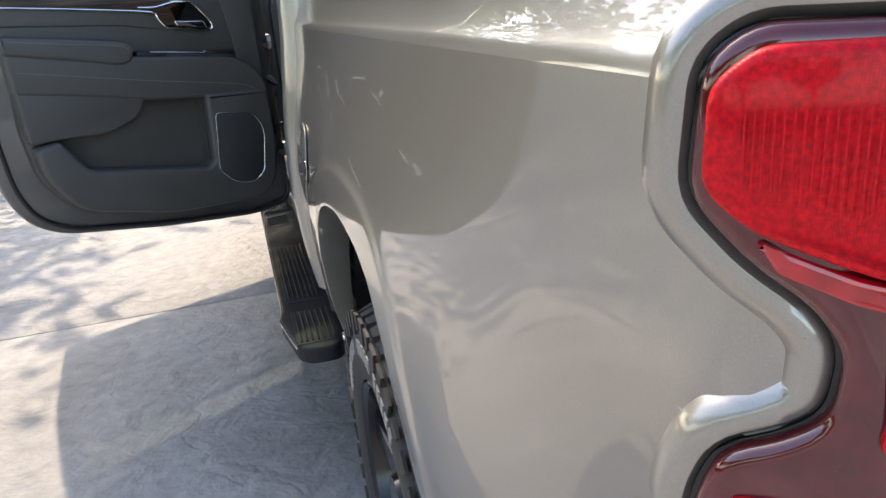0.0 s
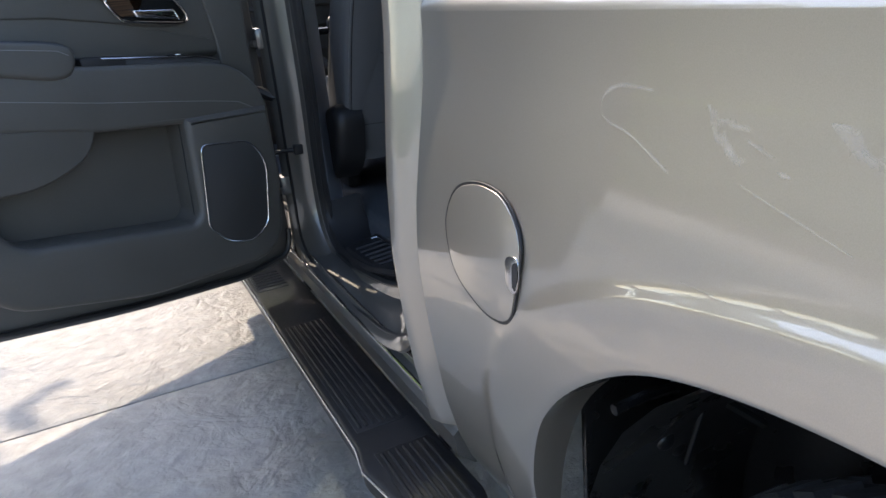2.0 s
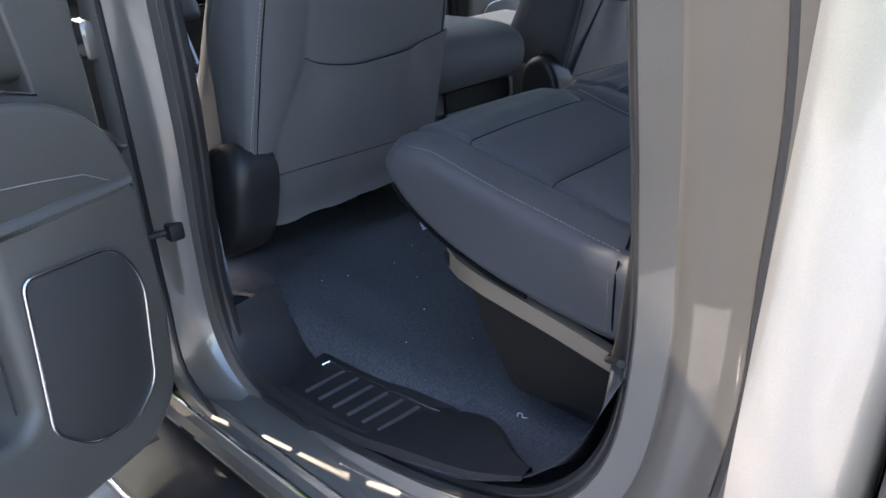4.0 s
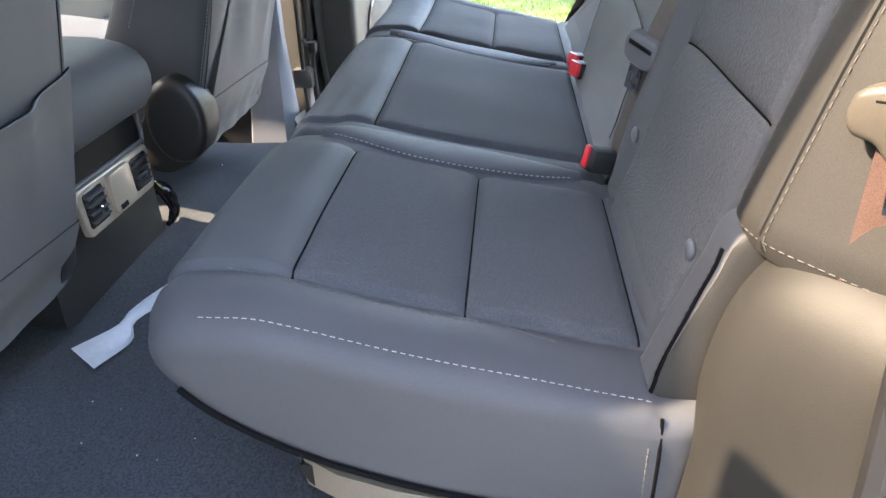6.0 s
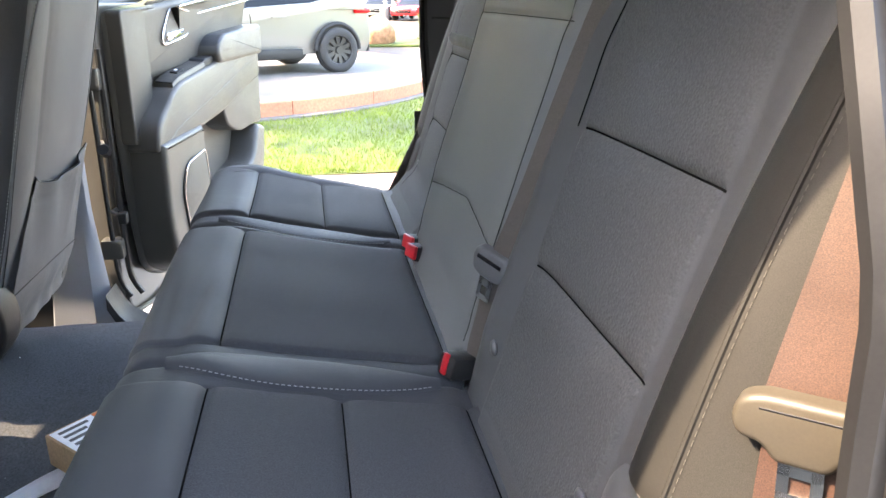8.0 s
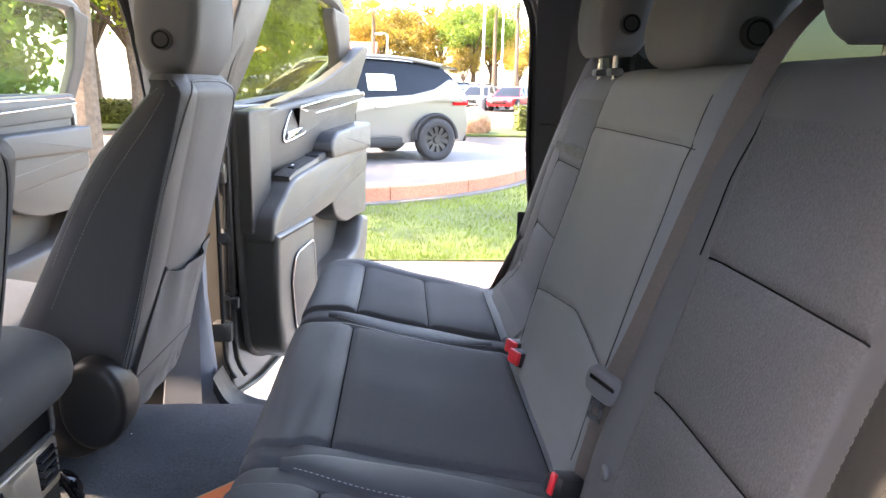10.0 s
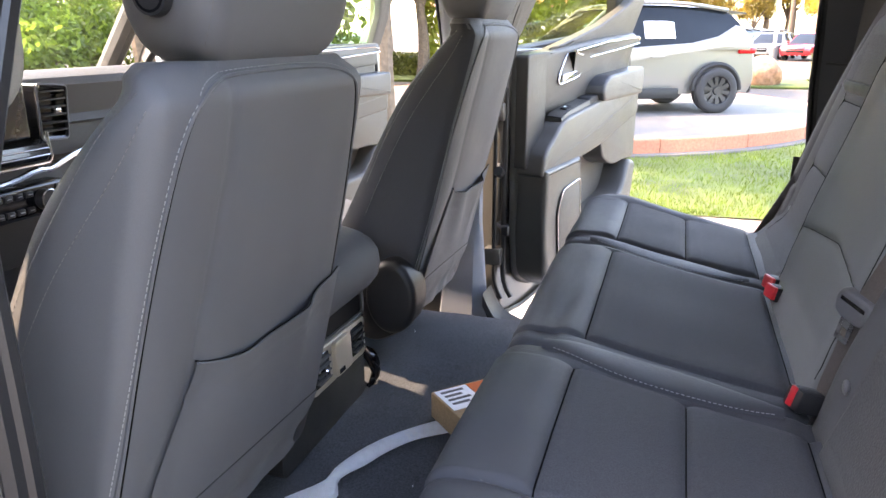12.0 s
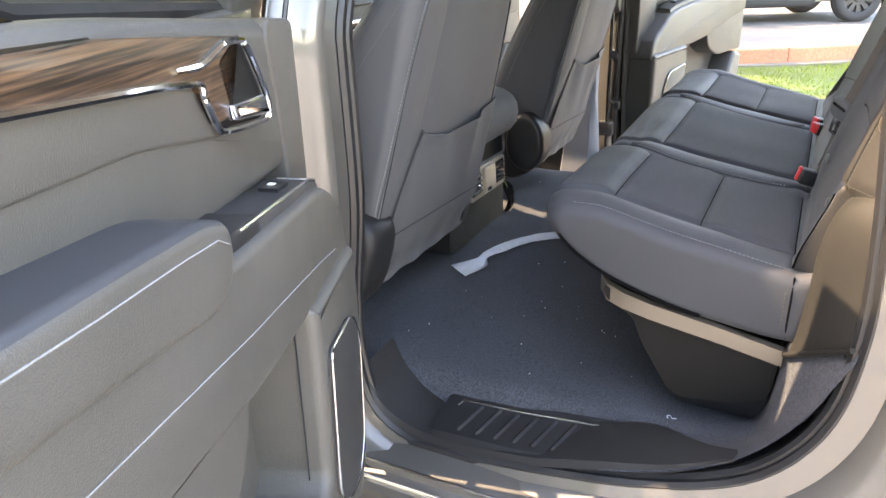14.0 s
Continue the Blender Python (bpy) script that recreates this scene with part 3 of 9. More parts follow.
for sx in (-1, 1):
    side = part("bed_side", bed_side(sx), PAINT, truck, "champagne metallic bed side with scratches and dust", sharp=50)
    corner = part("bed_corner", bed_corner(sx), PAINT, truck, sharp=60)
    # taillight on the chamfered corner
    o = Vector((sx * 0.9985, -1.6815, 0))
    dirw, outw = Vector((-sx * 0.7071, -0.7071, 0)), Vector((sx * 0.7071, -0.7071, 0))

    def on_corner(u, z, w, o=o, dirw=dirw, outw=outw):
        bend = 3.5 * max(u - 0.035, 0) ** 2
        return o + dirw * u + outw * (w - bend) + Vector((0, 0, z))
    outline = rounded([(0.004, 1.325), (0.000, 1.275), (0.024, 1.250), (0.046, 1.236), (0.058, 1.218), (0.055, 1.190), (0.040, 1.178), (0.016, 1.166),
                       (0.006, 1.140), (0.004, 0.98), (0.105, 0.98), (0.115, 1.10), (0.115, 1.335), (0.02, 1.338)], 0.012, 4)
    light = part("taillight", plate([(u - 0.002, z) for u, z in outline], lambda u, z, w: on_corner(u, z, w - 0.004), 0.006, 0.002, 2), GLOSS, truck, "red taillight lens in a black surround")
    lens = [(u + 0.0008, z) for u, z in outline]
    part("lens", plate(lens, lambda u, z, w: on_corner(u, z, w + 0.002), 0.010, 0.006, 4), LENSDARK, light, "deep red outer lens")
    # upper lamp: a bright red block proud of the dark lens, with a flat band under it
    part("reflector", plate(rounded([(0.008, 1.318), (0.0065, 1.281), (0.024, 1.266), (0.060, 1.253), (0.110, 1.238), (0.110, 1.331), (0.024, 1.331)], 0.008, 4),
                            lambda u, z, w: on_corner(u, z, w + 0.0105), 0.008, 0.004, 3), LAMPRED, light, "bright red ribbed lamp reflector")
    part("light_band", plate(rounded([(0.026, 1.262), (0.060, 1.250), (0.112, 1.235), (0.112, 1.224), (0.060, 1.240), (0.034, 1.250)], 0.002, 3),
                             lambda u, z, w: on_corner(u, z, w + 0.0105), 0.004, 0.002, 2), LENSDEEP, light, "smooth red light band")
    part("reflector", plate(rounded([(0.022, 1.150), (0.018, 1.0), (0.09, 1.0), (0.10, 1.135), (0.05, 1.150)], 0.006, 3),
                            lambda u, z, w: on_corner(u, z, w + 0.0105), 0.005, 0.003, 2), LENS, light, "red lower lamp")
    part("reflector", plate(rounded([(0.078, 1.222), (0.072, 1.180), (0.11, 1.172), (0.11, 1.216)], 0.006, 3),
                            lambda u, z, w: on_corner(u, z, w + 0.0105), 0.005, 0.003, 2), LENS, light, "red middle lamp")
    # rounded body lip that frames the lamp
    ring = outline[64:70] + outline[:45]
    cen = [(u, z) for u, z in ring]
    rows = []
    for off, w in ((0.021, -0.007), (0.0185, -0.0012), (0.0165, 0.0012), (0.0135, 0.0040), (0.009, 0.0052), (0.0045, 0.0040), (0.0012, 0.000), (-0.001, -0.010)):
        row = []
        for i, (u, z) in enumerate(cen):
            a, b = Vector(cen[max(i - 1, 0)]), Vector(cen[min(i + 1, len(cen) - 1)])
            t = (b - a).normalized()
            nrm = Vector((t.y, -t.x))
            q = Vector((u, z)) + nrm * off
            row.append(on_corner(q.x, q.y, w))
        rows.append(row)
    part("lamp_rim", loft(rows, False, False), PAINT, truck, "rounded painted edge round the taillight")
    # small wedge-shaped facet pressed into the corner below the lamp
    wx = side_x(1.18)
    part("corner_wedge", loft([[Vector((sx * (min(wx, 0.99) + 0.0002), -1.664, 1.1705)), Vector((sx * 0.9915, -1.678, 1.1665)), Vector((sx * 0.974, -1.699, 1.1840))],
                               [Vector((sx * 0.97, -1.664, 1.174)), Vector((sx * 0.97, -1.678, 1.174)), Vector((sx * 0.955, -1.699, 1.186))]], True, True), PAINT, truck)
    # fine upright ribs inside the upper lamp
    for i in range(26):
        u = 0.021 + i * 0.0031
        zb = 1.283 - 0.30 * max(u - 0.02, 0)
        part("rib", tube([on_corner(u, 1.311, 0.0188), on_corner(u, zb, 0.0188)], 0.0005, 4), LAMPRED, light)

# scuffs of pale dirt on the left bed side
rng = random.Random(5)


def scuff(y, z, length, tilt, w):
    n = 14
    top, bot = [], []
    for i in range(n):
        t = i / (n - 1)
        yy = y + length * (t - 0.5)
        zz = z + tilt * (t - 0.5) + rng.uniform(-1, 1) * w * 0.6
        h = w * math.sin(math.pi * t) * rng.uniform(0.4, 1.1) + 0.0006
        top.append(Vector((-(side_x(zz + h) + 0.0012), yy, zz + h)))
        bot.append(Vector((-(side_x(zz - h) + 0.0012), yy, zz - h)))
    return loft([top, bot], False, False)


# dabs of dried dirt in loose clusters, then long thin scratches
for y, z, l, tilt, w in [(-0.508, 1.226, 0.020, 0.016, 0.006), (-0.520, 1.208, 0.028, 0.020, 0.007), (-0.536, 1.196, 0.022, 0.006, 0.004), (-0.530, 1.222, 0.036, 0.004, 0.003), (-0.560, 1.206, 0.030, 0.010, 0.002), (-0.586, 1.190, 0.014, 0.002, 0.002),
                         (-0.634, 1.224, 0.034, 0.016, 0.007), (-0.650, 1.214, 0.026, 0.010, 0.005), (-0.672, 1.212, 0.050, 0.008, 0.003), (-0.705, 1.206, 0.040, 0.006, 0.0018), (-0.628, 1.232, 0.020, 0.002, 0.002),
                         (-0.820, 1.251, 0.050, -0.004, 0.0012), (-0.850, 1.254, 0.060, -0.002, 0.0012), (-0.893, 1.257, 0.040, -0.001, 0.0022),
                         (-0.802, 1.122, 0.026, 0.006, 0.0034), (-0.826, 1.116, 0.040, 0.008, 0.0024), (-0.852, 1.112, 0.034, 0.004, 0.0018), (-0.873, 1.108, 0.030, 0.002, 0.0055), (-0.892, 1.108, 0.020, 0.000, 0.0020),
                         (-0.980, 1.238, 0.060, 0.012, 0.0030), (-1.010, 1.246, 0.036, -0.004, 0.0045), (-1.140, 1.190, 0.050, 0.006, 0.0030), (-1.200, 1.188, 0.044, 0.004, 0.0050),
                         (-0.600, 1.160, 0.110, 0.030, 0.0007), (-0.709, 1.074, 0.012, 0.004, 0.0012), (-0.550, 1.076, 0.100, 0.002, 0.0006)]:
    part("scuff", scuff(y, z, l, tilt, w), DIRT, truck, "dried pale scuff on the paint")

# one hook-shaped smear
hook = spline([(0, y, z) for y, z in ((-0.43, 1.24), (-0.39, 1.242), (-0.362, 1.232), (-0.358, 1.212), (-0.375, 1.203), (-0.40, 1.198), (-0.44, 1.180), (-0.462, 1.170))], 50)
rows = [[], []]
for i, p in enumerate(hook):
    h = 0.0012 + 0.0028 * abs(noise.noise(Vector((i * 0.17, 2.0, 0)))) * (1 + 2.2 * smoothstep(0.7, 1.0, i / 49))
    for k, sg in enumerate((-1, 1)):
        zz = p.z + sg * h
        rows[k].append(Vector((-(side_x(zz) + 0.0012), p.y + 0.4 * sg * h, zz)))
part("scuff", loft(rows, False, False), DIRT, truck, "hook-shaped pale smear on the paint")

# fuel door on the left side
FUEL = rounded([(-0.115, 1.092), (-0.050, 1.072), (-0.026, 1.015), (-0.058, 0.942), (-0.150, 0.910), (-0.218, 0.922), (-0.240, 1.040), (-0.190, 1.088)], 0.04, 6)


def on_side(lift):
    return lambda y, z, w: Vector((-(side_x(z) + lift + w), y, z))


part("fuel_door_gap", plate([(-0.130 + (y + 0.130) * 1.04, 1.0 + (z - 1.0) * 1.045) for y, z in FUEL], on_side(0.0022), 0.0022, 0.0004, 1), RUBBER, truck)
fuel = part("fuel_door", plate(FUEL, on_side(0.0020), 0.0032, 0.001, 3), PAINT, truck, "rounded fuel filler door")
part("finger_pull", plate(rounded([(-0.202, 1.015), (-0.236, 1.022), (-0.237, 0.995), (-0.232, 0.968), (-0.208, 0.975)], 0.014, 5), on_side(0.0035), 0.0028, 0.001, 2), SILVERTRIM, fuel, "bright finger pull")
part("pull_recess", plate(rounded([(-0.222, 1.010), (-0.236, 1.016), (-0.237, 0.995), (-0.232, 0.974), (-0.224, 0.980)], 0.006, 4), on_side(0.0052), 0.0018, 0.0005, 1), GLOSS, fuel)

# wheels
def wheel(name, x, y, z, R, W, rim_r, out, rim_mat, parent=None, label="", nsp=6, tread=True):
    """A tyre with blocks and a spoked rim; out is +1 or -1, the way its face looks."""
    n = 64
    bm = bmesh.new()
    prof = [(-0.5, rim_r), (-0.52, rim_r + 0.02), (-0.53, (R + rim_r) / 2), (-0.49, R - 0.035), (-0.43, R - 0.024 if tread else R - 0.01), (-0.3, R - (0.018 if tread else 0.004)), (0.0, R - (0.016 if tread else 0.002)), (0.3, R - (0.018 if tread else 0.004)), (0.43, R - 0.024 if tread else R - 0.01), (0.49, R - 0.035),
            (0.53, (R + rim_r) / 2), (0.52, rim_r + 0.02), (0.5, rim_r)]
    rings = [[Vector((x + p * W, y + math.cos(a) * r, z + math.sin(a) * r)) for p, r in prof] for a in [2 * math.pi * i / n for i in range(n + 1)]]
    loft(rings, False, False, bm)
    tyre = part("tyre", bm, TYRE, parent, "", sharp=60)
    if tread:
        bm = bmesh.new()
        count = 46
        for i in range(count):
            a = 2 * math.pi * i / count
            for row, (c, w, ln, sk) in enumerate([(-0.42, 0.15, 0.042, 0.006), (-0.22, 0.17, 0.036, 0.016), (0.0, 0.17, 0.034, -0.012), (0.22, 0.17, 0.036, 0.016), (0.42, 0.15, 0.042, 0.006)]):
                aa = a + (0.5 if row % 2 else 0.0) * 2 * math.pi / count
                rad = R - (0.0145 if abs(c) > 0.4 else 0.006)
                rows = []
                for rr, shrink in ((rad - 0.020, 1.0), (rad + 0.0065, 0.88)):
                    quad = []
                    for dx, da in ((-1, -1), (1, -1), (1, 1), (-1, 1)):
                        th = aa + (da * ln / 2 * shrink + sk * dx) / R
                        xx = x + (c + dx * w / 2 * shrink) * W
                        rr2 = rr - (0.016 if abs(c) > 0.4 and dx * c > 0 else 0)
                        quad.append(Vector((xx, y + math.cos(th) * rr2, z + math.sin(th) * rr2)))
                    rows.append(quad)
                loft(rows, True, True, bm)
            # shoulder lugs on the sidewall
            for sgn in (-1, 1):
                rows = []
                for off in (0.0, 0.006):
                    quad = []
                    for rr, da in ((R - 0.065 if i % 2 else R - 0.05, -0.6), (R - 0.018, -1), (R - 0.018, 1), (R - 0.065 if i % 2 else R - 0.05, 0.6)):
                        th = a + da * 0.018 / R
                        quad.append(Vector((x + sgn * (0.515 * W + off), y + math.cos(th) * rr, z + math.sin(th) * rr)))
                    rows.append(quad)
                loft(rows, True, True, bm)
        part("tread", bm, TYRE, tyre, smooth=False)["kind"] = "stuff"
        # raised pale lettering as plain bars round the sidewall
        if x < 0 and y < 0:
            for i in range(44):
                if i % 22 in (8, 9, 15, 21):
                    continue
                th0 = math.radians(20) + (i // 22) * math.pi + (i % 22) * 0.088
                rows = []
                for off in (0.0, 0.0028):
                    rows.append([Vector((x + out * (0.528 * W + off), y + math.cos(th0 + dth) * rr, z + math.sin(th0 + dth) * rr)) for rr, dth in ((R - 0.105, 0), (R - 0.075, 0), (R - 0.075, 0.055), (R - 0.105, 0.055))])
                part("letter_bar", loft(rows, True, True), LETTER, tyre, "raised worn bar of unreadable lettering")
    # rim
    bm = bmesh.new()
    prof = [(0.47, rim_r + 0.004), (0.50, rim_r - 0.004), (0.47, rim_r - 0.018), (0.30, rim_r - 0.03), (0.0, rim_r - 0.035), (-0.45, rim_r - 0.02)]
    loft([[Vector((x + out * p * W, y + math.cos(a) * r, z + math.sin(a) * r)) for p, r in prof] for a in [2 * math.pi * i / n for i in range(n + 1)]], False, False, bm)
    rim = part("rim", bm, rim_mat, parent)
    for i in range(nsp):
        a = 2 * math.pi * i / nsp + 0.2
        bm = bmesh.new()
        rows = []
        for r, w, d in ((0.05, 0.045, 0.36), (rim_r * 0.6, 0.034, 0.40), (rim_r - 0.012, 0.05, 0.42)):
            ring = []
            for da, dd in ((-w, d - 0.10), (w, d - 0.10), (w * 0.8, d), (-w * 0.8, d)):
                ring.append(Vector((x + out * dd * W, y + math.cos(a) * r - math.sin(a) * da, z + math.sin(a) * r + math.cos(a) * da)))
            rows.append(ring)
        part("spoke", loft(rows, True, True, bm), rim_mat, rim)
    bm = bmesh.new()
    bmesh.ops.create_cone(bm, cap_ends=True, segments=24, radius1=0.075, radius2=0.06, depth=0.05, matrix=Matrix.Translation((x + out * 0.36 * W, y, z)) @ Matrix.Rotation(radians(90) * out, 4, "Y"))
    part("hub_cap", bm, rim_mat, rim)
    bm = bmesh.new()
    bmesh.ops.create_cone(bm, cap_ends=True, segments=32, radius1=rim_r - 0.04, radius2=rim_r - 0.04, depth=0.02, matrix=Matrix.Translation((x - out * 0.1 * W, y, z)) @ Matrix.Rotation(radians(90), 4, "Y"))
    part("brake_disc", bm, STEEL if tread else DARK, rim)


AXLE = -0.735
for sx in (-1, 1):
    for yy in (AXLE, 3.01):
        wheel("wheel", sx * 0.862, yy, 0.415, 0.415, 0.275, 0.255, sx, GLOSS, truck)

# wheel well liners
for sx in (-1, 1):
    for yy in (AXLE, 3.01):
        bm = bmesh.new()
        arc = [(yy + math.cos(a) * 0.52 * (1 - 0.06 * abs(math.cos(a))), 0.46 + math.sin(a) * 0.545) for a in [math.pi * (1.12 - 1.24 * i / 22) for i in range(23)]]
        loft([[Vector((sx * x, y, z)) for y, z in arc] for x in (0.957, 0.90, 0.80, 0.62)], False, False, bm)
        loft([[Vector((sx * 0.62, y, z)) for y, z in arc], [Vector((sx * 0.62, y, 0.42)) for y, z in arc]], False, False, bm)
        liner = part("wheel_liner", bm, LINER, truck, "glossy black plastic wheel well liner")
        if sx < 0 and yy == AXLE:
            for (a, x, r, s) in ((0.50, 0.84, 0.016, 1.0), (0.30, 0.86, 0.020, 1.0), (0.06, 0.85, 0.020, 1.0), (0.10, 0.78, 0.013, 1.0), (0.42, 0.80, 0.014, 1.0)):
                bm = bmesh.new()
                c = Vector((-x, yy + math.cos(a) * 0.495, 0.46 + math.sin(a) * 0.535))
                bmesh.ops.create_uvsphere(bm, u_segments=14, v_segments=8, radius=r, matrix=Matrix.Translation(c) @ Matrix.Diagonal((1, 0.6, 1, 1)))
                part("liner_boss", bm, LINER, liner)
            part("liner_rib", tube(spline([(-0.93, -0.30, 0.80), (-0.80, -0.30, 0.79), (-0.68, -0.33, 0.70)], 12), 0.008, 6), LINER, liner)
            part("liner_seam", tube(spline([(-0.80, -0.42, 0.94), (-0.79, -0.345, 0.84), (-0.80, -0.30, 0.66)], 14), 0.004, 6), DARK, liner)
            part("liner_panel", box((-0.93, -0.235, 0.50), (-0.70, -0.222, 0.80), 0.01), LINER, liner)
            part("shock_absorber", tube([(-0.62, -0.70, 0.45), (-0.60, -0.55, 0.95)], 0.032, 12), DARK, truck)
part("rear_axle", tube([(-0.75, AXLE, 0.42), (0.75, AXLE, 0.42)], 0.06, 12), DARK, truck)
part("chassis_rail", box((-0.56, -1.75, 0.5), (-0.46, 3.7, 0.62), 0.01), DARK, truck)
part("chassis_rail", box((0.46, -1.75, 0.5), (0.56, 3.7, 0.62), 0.01), DARK, truck)
part("mud_flap", loft([[Vector((x, y, z)) for x, y in ((-0.985, -0.200), (-0.76, -0.200), (-0.76, -0.212), (-0.985, -0.212))] for z in (0.30, 0.45, 0.56)], True, True), DARK, truck, "black mud flap ahead of the rear tyre")
part("arch_clip", box((-0.994, -0.225, 0.548), (-0.980, -0.195, 0.560), 0.003), CHROME, truck)

# bed floor, walls, tailgate, bumper
part("bed_floor", box((-0.80, -1.74, 0.86), (0.80, 0.05, 0.90), 0.01), DARK, truck)
part("bed_front_wall", box((-0.84, 0.02, 0.60), (0.84, 0.055, 1.44), 0.01), PAINT, truck)
for sx in (-1, 1):
    part("bed_inner_wall", box((min(sx * 0.80, sx * 0.84), -1.70, 0.9), (max(sx * 0.80, sx * 0.84), 0.02, 1.45), 0.01), DARK, truck)
gate = part("tailgate", box((-0.80, -1.775, 0.72), (0.80, -1.70, 1.455), 0.02, 3), PAINT, truck, "champagne metallic tailgate")
part("handle", box((-0.12, -1.80, 1.28), (0.12, -1.772, 1.36), 0.012), DARK, gate)
part("rear_bumper", box((-0.96, -1.92, 0.50), (0.96, -1.70, 0.70), 0.04, 3), CHROME, truck, "chrome rear bumper")

# ---- cab ----
OPEN = [(0.46, 1.80), (0.75, 1.822), (1.02, 1.822), (1.115, 1.77), (1.142, 1.62), (1.15, 1.40), (1.148, 1.10), (1.168, 0.90), (1.168, 0.76), (1.135, 0.655), (1.05, 0.603), (0.90, 0.605),
        (0.66, 0.640), (0.50, 0.688), (0.405, 0.755), (0.345, 0.86), (0.325, 1.0), (0.330, 1.15), (0.345, 1.32), (0.362, 1.55), (0.385, 1.73)]
OUTER = [(0.40, 1.865), (0.75, 1.885), (1.08, 1.885), (1.20, 1.80), (1.215, 1.62), (1.222, 1.40), (1.225, 1.10), (1.225, 0.90), (1.225, 0.74), (1.22, 0.60), (1.08, 0.545), (0.90, 0.545),
         (0.66, 0.556), (0.45, 0.575), (0.30, 0.64), (0.20, 0.80), (0.155, 1.0), (0.15, 1.15), (0.15, 1.32), (0.20, 1.58), (0.28, 1.78)]


def lean(z):
    """How far the cab side leans in above the belt line."""
    return 0.0 if z < 1.38 else (z - 1.38) * 0.335


def aperture(sx, dy=0.0, inner=OPEN, outer=OUTER):
    n = 120
    a = spline([(0, *p) for p in inner], n, True)
    b = spline([(0, *p) for p in outer], n, True)
    rings = []
    for t, x in ((1.0, 0.978), (0.96, 0.982), (0.80, 0.975), (0.70, 0.955), (0.45, 0.935), (0.30, 0.925), (0.22, 0.905), (0.0, 0.898), (-0.05, 0.87)):
        rings.append([Vector((sx * (x - lean(p.lerp(q, t).z)), p.lerp(q, t).y + dy, p.lerp(q, t).z)) for p, q in zip(a, b)])
    return loft(rings, True, False)


def ring_line(x, t, sx, n=140, dy=0.0, inner=OPEN, outer=OUTER):
    a = spline([(0, *p) for p in inner], n, True)
    b = spline([(0, *p) for p in outer], n, True)
    return [Vector((sx * (x - lean(p.lerp(q, t).z)), p.lerp(q, t).y + dy, p.lerp(q, t).z)) for p, q in zip(a, b)]


FOPEN = [(1.40, 1.822), (1.75, 1.81), (2.02, 1.72), (2.28, 1.52), (2.44, 1.36), (2.47, 1.10), (2.46, 0.85), (2.42, 0.70), (2.30, 0.61), (1.95, 0.603), (1.60, 0.603),
         (1.38, 0.625), (1.33, 0.72), (1.315, 0.95), (1.31, 1.25), (1.31, 1.55), (1.33, 1.74)]
FOUTER = [(1.36, 1.885), (1.76, 1.872), (2.08, 1.78), (2.36, 1.57), (2.53, 1.39), (2.55, 1.10), (2.55, 0.85), (2.52, 0.66), (2.34, 0.545), (1.95, 0.545), (1.60, 0.545),
          (1.30, 0.55), (1.232, 0.66), (1.228, 0.95), (1.225, 1.25), (1.22, 1.55), (1.24, 1.80)]
def back_off(line, ahead):
    """The same outline with its rear edge farther back and its front edge a little farther ahead."""
    return [(y - 0.06 * smoothstep(0.62, 0.36, y) + ahead * smoothstep(0.95, 1.10, y), z) for y, z in line]


